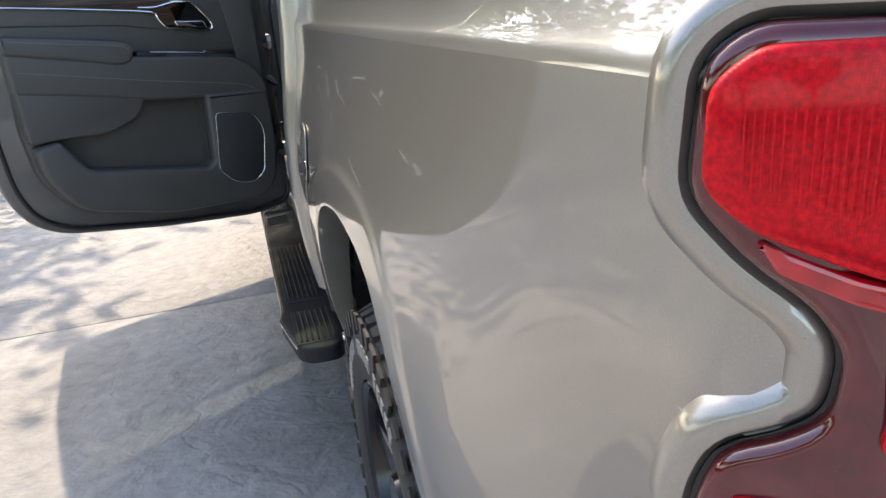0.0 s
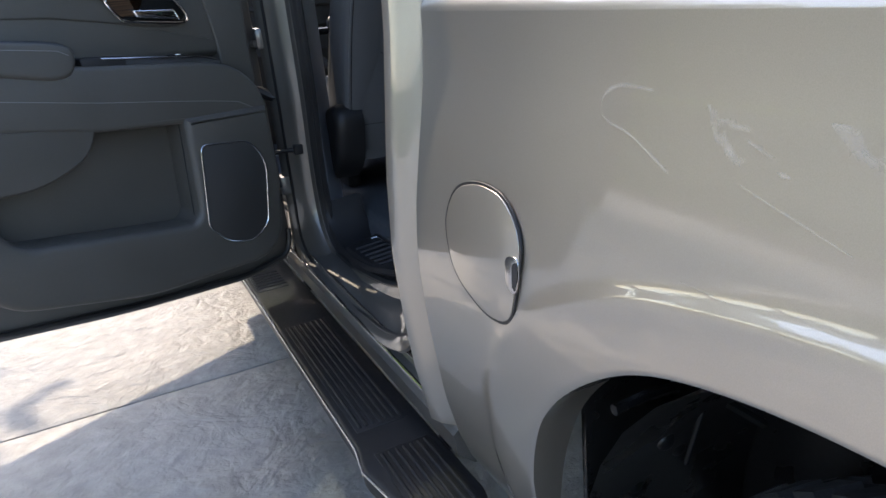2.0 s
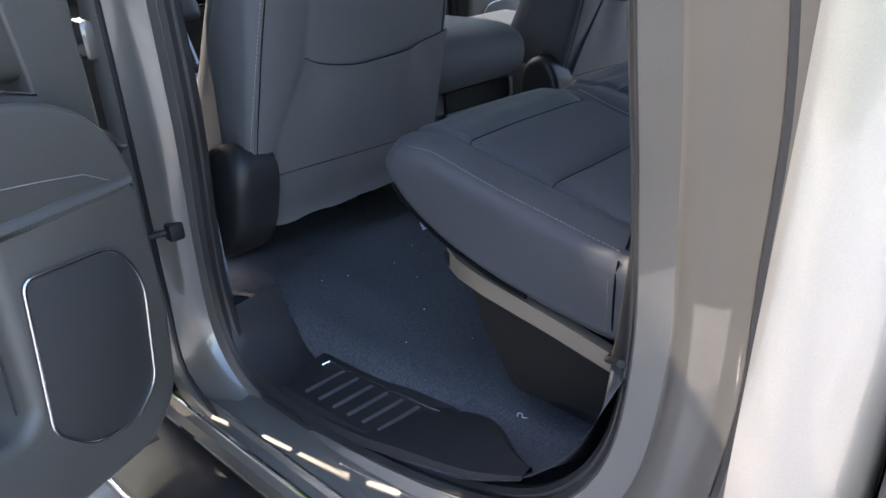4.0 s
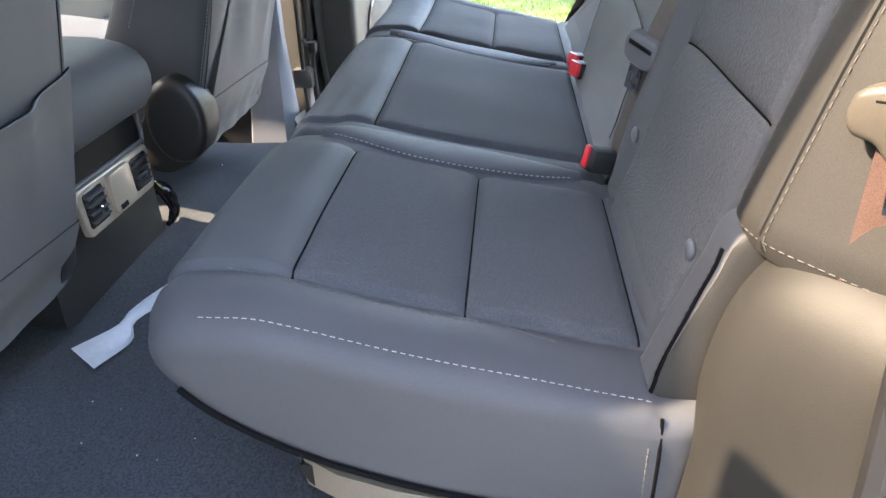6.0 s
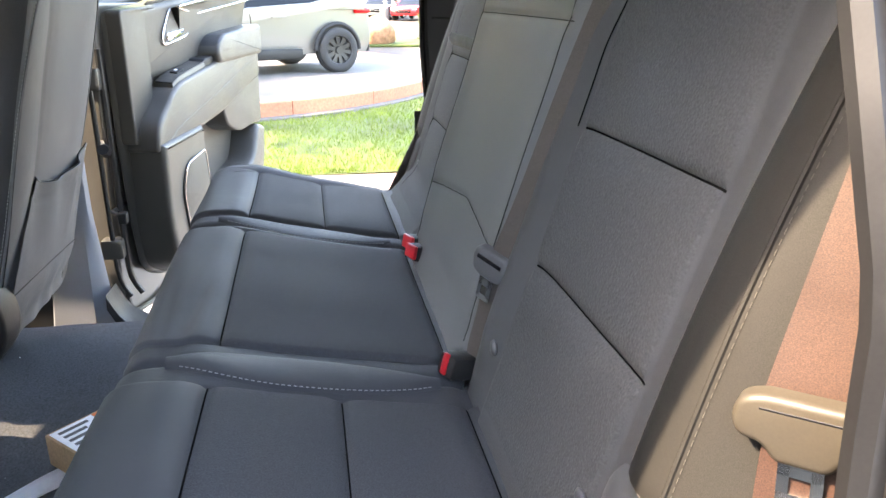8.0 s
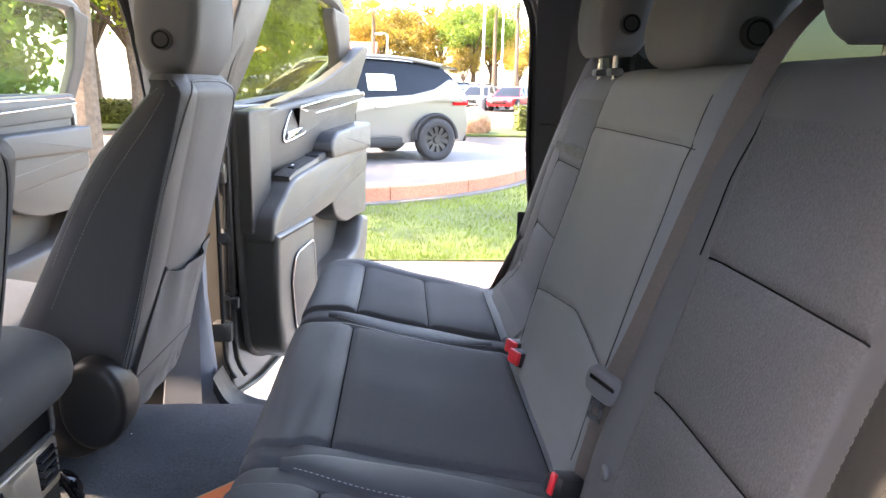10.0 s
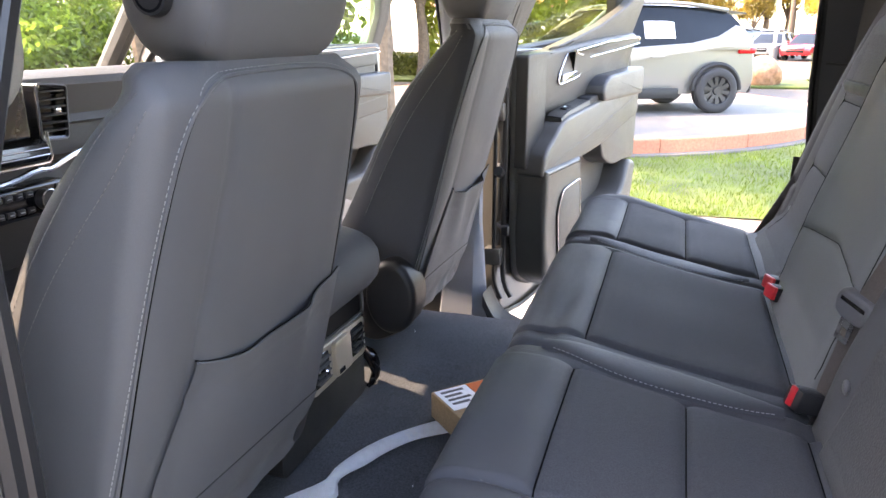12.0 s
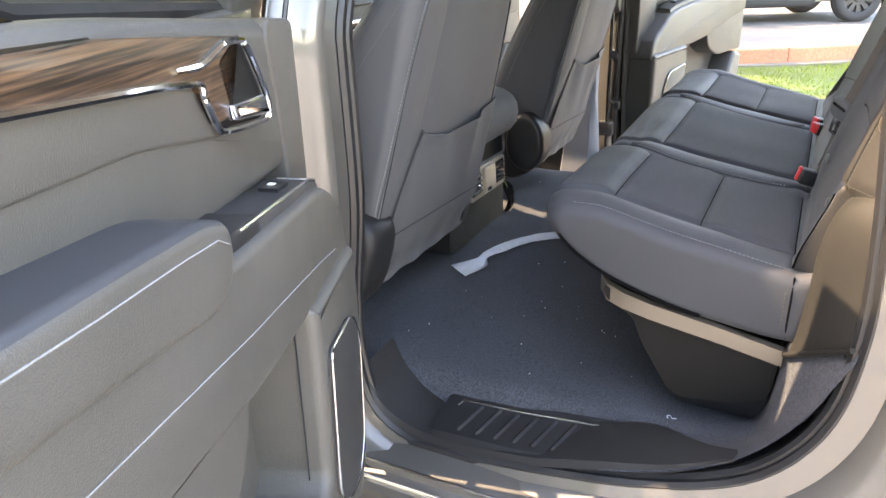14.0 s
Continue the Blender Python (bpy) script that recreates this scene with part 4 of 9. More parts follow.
for sx in (-1, 1):
    OPN, OUT = (OPEN, OUTER) if sx < 0 else (back_off(OPEN, 0.056), back_off(OUTER, 0.025))
    rear = 0.0 if sx < 0 else 0.06
    jamb = part("door_jamb", aperture(sx, 0.0, OPN, OUT), DIMPAINT, truck, "painted rear door jamb", sharp=40)
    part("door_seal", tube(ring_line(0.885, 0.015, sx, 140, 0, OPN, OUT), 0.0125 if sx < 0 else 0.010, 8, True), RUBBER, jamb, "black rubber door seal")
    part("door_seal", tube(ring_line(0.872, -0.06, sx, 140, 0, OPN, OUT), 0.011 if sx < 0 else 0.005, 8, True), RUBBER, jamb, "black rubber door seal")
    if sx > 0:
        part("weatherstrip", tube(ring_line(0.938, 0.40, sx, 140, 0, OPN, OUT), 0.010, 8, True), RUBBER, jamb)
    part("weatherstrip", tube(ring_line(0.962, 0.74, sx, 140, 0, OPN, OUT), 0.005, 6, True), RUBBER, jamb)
    fj = part("door_jamb", aperture(sx, 0, FOPEN, FOUTER), DIMPAINT, truck, "painted front door jamb", sharp=40)
    part("door_seal", tube(ring_line(0.885, 0.015, sx, 140, 0, FOPEN, FOUTER), 0.0125, 8, True), RUBBER, fj, "black rubber door seal")
    # rocker: stepped sill with bright edges under the doors
    prof = [(0.90, 0.60), (0.955, 0.588), (0.962, 0.575), (0.975, 0.568), (0.980, 0.555), (0.990, 0.545), (0.985, 0.50), (0.95, 0.47), (0.85, 0.47), (0.80, 0.55), (0.85, 0.60)]
    part("rocker_panel", loft([[Vector((sx * x, y, z)) for x, z in prof] for y in (0.10, 0.5, 1.2, 2.0, 2.55)], True, True), DIMPAINT, truck, "stepped painted sill under the doors", sharp=20)
    for x, z in ((0.958, 0.5895), (0.979, 0.566)):
        part("sill_strip", tube([(sx * x, 0.16, z), (sx * x, 2.5, z)], 0.0035, 6), CHROME if z < 0.57 else SILVERTRIM, truck)
    # pillar between cab opening and bed, rounded at the corner
    prof = [(0.09, 0.0), (0.10, 0.012), (0.16, 0.012), (0.185, 0.0), (0.19, -0.02)]
    rows = []
    for z in [0.56 + 0.06 * i for i in range(22)]:
        bx = interp([(0.56, 0.980), (0.70, 1.004), (0.90, 1.018), (1.05, 1.010), (1.20, 0.994), (1.30, 0.983), (1.44, 0.978)], z) - max(z - 1.44, 0) * 0.335
        rows.append([Vector((sx * (bx - 0.06), 0.100, z)), Vector((sx * (bx - 0.018), 0.100, z)), Vector((sx * (bx - 0.008), 0.103, z)), Vector((sx * (bx + 0.018), 0.132, z)), Vector((sx * (bx + 0.028), 0.158, z)),
                     Vector((sx * (bx + 0.022), 0.178, z)), Vector((sx * (bx - 0.01), 0.184, z)), Vector((sx * (bx - 0.045), 0.184, z))])
    part("rear_pillar", loft(rows, False, False), PAINT, truck, "bright painted strip of the cab corner", sharp=60)
    # B pillar inside trim, C pillar inside trim
    rows = []
    for i in range(26):
        z = 0.62 + i * 0.048
        w = 0.0 if z > 0.95 else (0.95 - z) * 0.25
        k = lean(z)
        if sx > 0:
            rows.append([Vector((0.874 - k, 1.190 - 0.3 * w, z)), Vector((0.858 - k, 1.196 - 0.25 * w, z)), Vector((0.850 - k - 0.3 * w, 1.21, z)), Vector((0.850 - k - 0.3 * w, 1.285 + 0.4 * w, z)), Vector((0.858 - k, 1.300 + 0.4 * w, z)), Vector((0.874 - k, 1.31 + 0.4 * w, z))])
            continue
        rows.append([Vector((sx * (0.874 - k), 1.158, z)), Vector((sx * (0.858 - k), 1.166, z)), Vector((sx * (0.842 - k), 1.215, z)),
                     Vector((sx * (0.768 - k), 1.335, z)), Vector((sx * (0.775 - k), 1.355, z)), Vector((sx * (0.874 - k), 1.358, z))])
    part("pillar_trim", loft(rows, False, False), PILLAR, truck, "dark plastic middle pillar trim")
    rows = []
    for i in range(20):
        z = 1.06 + i * 0.043
        k = lean(z)
        rows.append([Vector((sx * (0.876 - k), 0.335 - rear + max(z - 1.3, 0) * 0.08, z)), Vector((sx * (0.866 - k), 0.28 - rear, z)), Vector((sx * (0.80 - k), 0.22 - rear, z)), Vector((sx * (0.76 - k), 0.16 - rear * 0.6, z))])
    part("pillar_trim", loft(rows, False, False), DARKPILLAR, truck, "dark plastic rear pillar trim")
    part("pillar_trim_seam", tube([(sx * 0.846, 0.335 - rear, 1.445), (sx * 0.776, 0.222 - rear, 1.445), (sx * 0.736, 0.162 - rear * 0.6, 1.445)], 0.003, 6), RUBBER, truck)

# upright rubber strips at the hinge side of the far opening
for x, y, r in ((0.972, 1.176, 0.007), (0.996, 1.150, 0.009)):
    part("weatherstrip", tube(spline([(x, y - 0.03, 0.66), (x, y - 0.004, 0.72), (x, y, 0.85), (x, y, 1.10), (x - 0.002, y, 1.36)], 24), r, 8), RUBBER, truck)

# grab handle on the near middle pillar
for sx in (-1,):
    grip = spline([(sx * 0.74, 1.30, 1.79), (sx * 0.70, 1.318, 1.74), (sx * 0.672, 1.325, 1.64), (sx * 0.660, 1.326, 1.54), (sx * 0.668, 1.324, 1.48), (sx * 0.712, 1.318, 1.445), (sx * 0.752, 1.31, 1.43)], 34)
    gh = part("grab_handle", tube(grip, [0.017 + 0.006 * math.sin(math.pi * i / 33) for i in range(34)], 12, flat=0.8), GRAB, truck, "pale plastic grab handle on the pillar")
    part("handle_foot", box((min(sx * 0.735, sx * 0.775), 1.29, 1.415), (max(sx * 0.735, sx * 0.775), 1.335, 1.465), 0.012, 3), GRAB, gh)

# sill kick plates, carpet and cab floor
def cab_floor():
    bm = bmesh.new()
    nx, ny = 80, 70
    rows = []
    for j in range(ny):
        y = 0.16 + (2.5 - 0.16) * j / (ny - 1)
        row = []
        for i in range(nx):
            x = -0.872 + 1.744 * i / (nx - 1)
            z = 0.682
            a = abs(x)
            z -= 0.055 * smoothstep(0.745, 0.80, a) * smoothstep(0.50, 0.66, y)
            z += 0.03 * smoothstep(0.16, 0.06, a) * smoothstep(1.22, 1.34, y)                 # tunnel
            z += 0.20 * smoothstep(0.46, 0.22, y)                                            # rise under the bench
            z += 0.10 * smoothstep(0.74, 0.86, a) * smoothstep(0.42, 0.34, y)
            z += noise.noise(Vector((x * 5, y * 5, 0))) * 0.005 + noise.noise(Vector((x * 14, y * 14, 3))) * 0.0018
            d = math.hypot((x - 0.30) / 0.22, (y - 1.33) / 0.07)                              # crease of bunched carpet
            z += 0.022 * math.exp(-d * d)
            row.append(Vector((x, y, z)))
        rows.append(row)
    return loft(rows, False, False, bm)


carpet_bm = cab_floor()
carpet_tree = bvh(carpet_bm)
part("carpet", carpet_bm, CARPET, truck, "dusty charcoal cabin carpet with crumbs", sharp=60)
for sx in (-1, 1):
    part("floor_trim", loft([[Vector((sx * x, y, z)) for x, z in ((0.886, 0.62), (0.882, 0.655 + k), (0.874, 0.664 + k), (0.862, 0.660 + k), (0.852, 0.640 + k), (0.840, 0.64), (0.834, 0.60))] for y, k in ((1.20, 0.02), (1.26, 0.10), (1.32, 0.16), (1.42, 0.16), (1.50, 0.10), (1.62, 0.02), (2.4, 0.0))], False, False), DARK, truck, "black moulded trim at the foot of the pillar")
part("underfloor", box((-0.90, 0.10, 0.56), (0.90, 2.55, 0.61), 0.01), DARK, truck)
for sx in (-1, 1):
    # moulded sill cover: a swept lip inside the seal with a ribbed kick plate in its middle
    inner_line = [(1.16, 0.74), (1.12, 0.668), (1.04, 0.630), (0.90, 0.630), (0.76, 0.648), (0.66, 0.665), (0.56, 0.694), (0.47, 0.737)]
    A = spline([(0, *p) for p in inner_line], 50)
    rows = []
    for x, up in ((0.890, -0.016), (0.882, -0.003), (0.860, 0.0), (0.81, 0.004), (0.778, 0.008), (0.764, 0.004), (0.758, -0.03)):
        rows.append([Vector((sx * (0.884 - (0.884 - x) * (0.10 + 0.90 * smoothstep(0.44, 0.64, p.y))), p.y - 0.02 * (0.884 - x), p.z + up * smoothstep(0.34, 0.60, p.y) + 0.015 * smoothstep(0.82, 0.66, p.y))) for p in A])
    part("sill_cover", loft(rows, False, False), DARK, truck, "black moulded sill cover")
    kp = part("kick_plate", loft([[Vector((sx * x, y, z)) for x, z in ((0.884, 0.626 + k), (0.872, 0.637 + k), (0.80, 0.651 + k), (0.765, 0.660 + k), (0.757, 0.640 + k), (0.80, 0.630 + k))]
                                  for y, k in ((0.665, 0.020), (0.70, 0.016), (0.85, 0.0), (1.01, -0.006), (1.02, -0.008))], True, True), DARK, truck, "ribbed black kick plate", sharp=30)
    for i in range(7):
        y = 0.72 + i * 0.038
        k = interp([(0.665, 0.020), (0.70, 0.016), (0.85, 0.0), (1.01, -0.006)], y)
        part("rib", loft([[Vector((sx * (0.868 - 0.006), y + 0.012 + d, 0.6385 + k)), Vector((sx * 0.79, y - 0.012 + d, 0.6545 + k))] for d in (0.0,)] +
                         [[Vector((sx * (0.868 - 0.006), y + 0.017, 0.6420 + k)), Vector((sx * 0.79, y - 0.007, 0.6580 + k))],
                          [Vector((sx * (0.868 - 0.006), y + 0.022, 0.6385 + k)), Vector((sx * 0.79, y - 0.002, 0.6545 + k))]], False, False), DARK, kp)
    part("plate_line", tube([(sx * 0.785, 0.70, 0.673), (sx * 0.785, 0.85, 0.657), (sx * 0.785, 0.985, 0.650), (sx * 0.80, 0.992, 0.647)], 0.0022, 6), SILVERTRIM, kp)

# lower rear quarter trim beside the bench
TRIM_PROF = [(0.425, 0.885), (0.418, 0.93), (0.412, 1.00), (0.408, 1.06), (0.400, 1.105), (0.385, 1.140), (0.36, 1.165), (0.33, 1.175), (0.29, 1.178), (0.22, 1.178)]


def quarter_trim(sx):
    """A moulded panel: its foot rises towards the door, its top rolls over."""
    rows = []
    P = spline([(0, *p) for p in TRIM_PROF], 26)
    for x, rnd in ((0.886, 0.010), (0.872, 0.004), (0.850, 0.0), (0.825, 0.0), (0.80, 0.0), (0.785, 0.0), (0.772, 0.001), (0.762, 0.006), (0.755, 0.016), (0.750, 0.04)):
        f = max(x - 0.765, 0) / 0.12
        row = []
        for p in P:
            v = (p.z - 0.885) / 0.293
            row.append(Vector((sx * (x - 0.026 * smoothstep(0.78, 0.755, x) * smoothstep(0.99, 1.05, p.z)), p.y - (0.0 if sx < 0 else 0.05) - 0.080 * f - rnd, 0.885 + 0.088 * f + (1.178 + 0.012 * f - 0.885 - 0.088 * f) * v)))
        rows.append(row)
    return loft(rows, False, False)


def side_carpet(sx):
    inner = [(0.68, 0.684), (0.56, 0.685), (0.475, 0.694), (0.442, 0.730), (0.430, 0.80), (0.418, 0.905)]
    outer = [(0.68, 0.662), (0.56, 0.698), (0.46, 0.755), (0.395, 0.835), (0.358, 0.92), (0.325, 1.00)]
    a, b = spline([(0, *p) for p in inner], 20), spline([(0, *p) for p in outer], 20)
    rows = []
    for x in (0.70, 0.735, 0.765, 0.80, 0.84, 0.880, 0.892):
        f = max(x - 0.765, 0) / 0.115
        rows.append([Vector((sx * x, p.y, p.z)) for p in (u.lerp(w, f) for u, w in zip(a, b))])
    return loft(rows, False, False)


for sx in (-1, 1):
    qt = part("quarter_trim", quarter_trim(sx), SHADEDTRIM, truck, "grained plastic trim beside the bench, colour darkened as shade")
    part("trim_foot", tube([(sx * 0.752, 0.424, 0.884), (sx * 0.77, 0.424, 0.885), (sx * 0.885, 0.344, 0.974)], 0.0045, 8), SHADEDTRIM, qt)
    part("side_carpet", side_carpet(sx), CARPET, truck)
    part("inner_quarter", loft([[Vector((sx * (0.868), y, z)) for z in (0.95, 1.05, 1.2)] for y in (0.32, 0.26, 0.16)], False, False), DARK, truck)

# roof, lining, back wall with window, front of the cab
roof_rows, lin_rows = [], []
for i in range(21):
    x = -0.80 + 1.6 * i / 20
    roof_rows.append([Vector((x, y, z - 0.055 * (x / 0.8) ** 4 - 0.018 * (x / 0.8) ** 2)) for y, z in ((0.14, 1.83), (0.20, 1.895), (0.6, 1.925), (1.3, 1.925), (1.85, 1.90), (2.12, 1.850), (2.24, 1.800))])
    lin_rows.append([Vector((x * 0.93, y, z - 0.03 * (x / 0.8) ** 4)) for y, z in ((0.20, 1.80), (0.30, 1.84), (0.6, 1.855), (1.3, 1.855), (1.85, 1.84), (2.10, 1.80), (2.22, 1.755))])
part("roof", loft(roof_rows, False, False), PAINT, truck, "champagne metallic cab roof")
part("roof_lining", loft(lin_rows, False, False), CREAM, truck, "pale grey roof lining")
part("back_wall", box((-0.80, 0.095, 0.62), (0.80, 0.115, 1.44), 0.005), DARK, truck)
part("back_wall_top", box((-0.74, 0.12, 1.78), (0.74, 0.16, 1.86), 0.01), DARK, truck)
for sx in (-1, 1):
    part("back_wall_side", box((min(sx * 0.62, sx * 0.80), 0.11, 1.44), (max(sx * 0.62, sx * 0.80), 0.16, 1.80), 0.01), DARK, truck)
pane = part("rear_window", box((-0.64, 0.125, 1.43), (0.64, 0.131, 1.79)), PRIVACY, truck, "tinted rear window")
pane.visible_shadow = False
part("parcel_shelf", box((-0.74, 0.13, 1.38), (0.74, 0.26, 1.42), 0.015), DARK, truck)

# windscreen, A pillars, bonnet, wings, nose
ws = loft([[Vector((x, 2.23, 1.79 - 0.06 * x * x)), Vector((x * 1.08, 2.42 - 0.06 * x * x, 1.50)), Vector((x * 1.14, 2.74 - 0.12 * x * x, 1.27))] for x in [-0.68 + 1.36 * i / 12 for i in range(13)]], False, False)
wso = part("windscreen", ws, CLEAR, truck, "clear windscreen")
wso.visible_shadow = False
for sx in (-1, 1):
    part("front_pillar", tube([(sx * 0.72, 2.18, 1.77), (sx * 0.77, 2.40, 1.52), (sx * 0.84, 2.62, 1.29)], 0.035, 10), TRIM, truck)
rows = []
for i in range(17):
    x = -0.93 + 1.86 * i / 16
    rows.append([Vector((x, y, z - 0.07 * abs(x / 0.93) ** 3)) for y, z in ((2.60, 1.22), (2.76, 1.25), (3.2, 1.24), (3.7, 1.20), (3.92, 1.14), (3.96, 1.02))])
part("bonnet", loft(rows, False, False), PAINT, truck, "champagne metallic bonnet")
for sx in (-1, 1):
    arch = [(3.01 + math.cos(a) * 0.47, 0.50 + math.sin(a) * 0.50) for a in [math.pi * i / 24 for i in range(25)]]
    top = [(3.95 - (3.95 - 2.55) * i / 24, 1.10) for i in range(25)]
    rows = [[Vector((sx * (0.985 - 0.03 * t), y0 + (y1 - y0) * t, z0 + (z1 - z0) * t)) for (y0, z0), (y1, z1) in zip(arch, top)] for t in (0, 0.25, 0.5, 0.75, 1.0)]
    rows.append([Vector((sx * 0.92, y, 1.16)) for y, z in top])
    part("front_wing", loft(rows, False, False), PAINT, truck)
    part("front_wing_lower", box((min(sx * 0.9, sx * 0.975), 2.52, 0.5), (max(sx * 0.9, sx * 0.975), 2.60, 1.12), 0.02), PAINT, truck)
part("grille", box((-0.70, 3.93, 0.72), (0.70, 3.99, 1.06), 0.03), GLOSS, truck, "black front grille")
part("front_bumper", box((-0.96, 3.86, 0.46), (0.96, 4.06, 0.72), 0.05, 3), CHROME, truck, "chrome front bumper")
for sx in (-1, 1):
    part("headlight", box((min(sx * 0.70, sx * 0.94), 3.86, 0.86), (max(sx * 0.70, sx * 0.94), 3.97, 1.05), 0.03, 3), CLEAR, truck)
part("engine_cover", box((-0.85, 2.6, 0.6), (0.85, 3.85, 1.05), 0.03), DARK, truck)

# running boards
for sx in (-1, 1):
    bd = [(1.50, 0.97), (1.50, 1.12), (1.44, 1.138), (0.30, 1.118), (0.24, 1.135), (0.02, 1.098), (-0.012, 1.07), (-0.02, 0.985), (0.06, 0.962), (0.10, 0.952)]
    bd2 = rounded([(y, x) for y, x in bd], 0.02, 3)
    # long board: the front half is mirrored past the front door
    full = rounded([(2.52, 0.96), (2.54, 1.06), (2.50, 1.12), (0.31, 1.122), (0.24, 1.136), (0.02, 1.100), (-0.015, 1.07), (-0.02, 0.985), (0.05, 0.955)], [0.03, 0.03, 0.03, 0.01, 0.02, 0.02, 0.03, 0.03, 0.02], 4)
    board = part("running_board", plate(full, lambda y, x, w, sx=sx: Vector((sx * x, y, 0.395 + w)), 0.048, 0.008, 3), DARK, truck, "black running board with ribbed step pads")
    part("board_edge", tube([(sx * 1.1235, 2.48, 0.432), (sx * 1.1235, 0.32, 0.432), (sx * 1.137, 0.24, 0.432), (sx * 1.102, 0.025, 0.430)], 0.004, 6), SILVERTRIM, board)
    for y0, y1, xa, xb in ((0.02, 0.27, 0.975, 1.10), (0.36, 0.98, 0.985, 1.105), (1.30, 1.46, 1.005, 1.11), (1.55, 2.40, 0.985, 1.105)):
        long_way = True
        count = 7
        pad = part("step_pad", box((min(sx * xa, sx * xb), y0, 0.441), (max(sx * xa, sx * xb), y1, 0.4455), 0.002), DARK, board)
        if y0 == 1.30:
            for i in range(6):
                yy = y0 + 0.02 + i * 0.025
                part("step_rib", box((min(sx * xa, sx * xb) + 0.006, yy, 0.444), (max(sx * xa, sx * xb) - 0.006, yy + 0.009, 0.4495), 0.002, 1), DARK, pad)
            continue
        for i in range(count):
            xx = xa + 0.010 + (xb - xa - 0.026) * i / (count - 1)
            part("step_rib", box((min(sx * xx, sx * (xx + 0.007)), y0 + 0.012, 0.444), (max(sx * xx, sx * (xx + 0.007)), y1 - 0.012, 0.4500), 0.002, 1), DARK, pad)
    for yy in (0.25, 1.3, 2.3):
        part("board_bracket", tube([(sx * 1.0, yy, 0.41), (sx * 0.6, yy, 0.52)], 0.02, 8), DARK, board)

# ---- ground ----
ground_bm = bmesh.new()
bmesh.ops.create_grid(ground_bm, x_segments=40, y_segments=40, size=400.0, matrix=Matrix.Translation((60, 0, -0.03)))
single("ground", ground_bm, ASPHALT, (0, 0, -0.03), "pale asphalt ground of the car lot reaching to the horizon", "ground", kind="structure")
pave = thing("pavement", (-1, 1, -0.02), "grey stamped concrete pavement with straight joints", "pavement", kind="structure")
slab_bm = box((0, 0, -0.02), (2.992, 2.992, 0.0), 0.006, 2)
slab = mesh_object("slab", slab_bm, STAMPED)
slab.parent = pave
first = True
for i in range(-4, 3):
    for j in range(-4, 5):
        ob = slab if first else slab.copy()
        if not first:
            scene.collection.objects.link(ob)
        first = False
        ob.location = (-0.6 + 3.0 * i + 1.0 + 0.004, 1.664 + 3.0 * j - 1.0, 0.02)

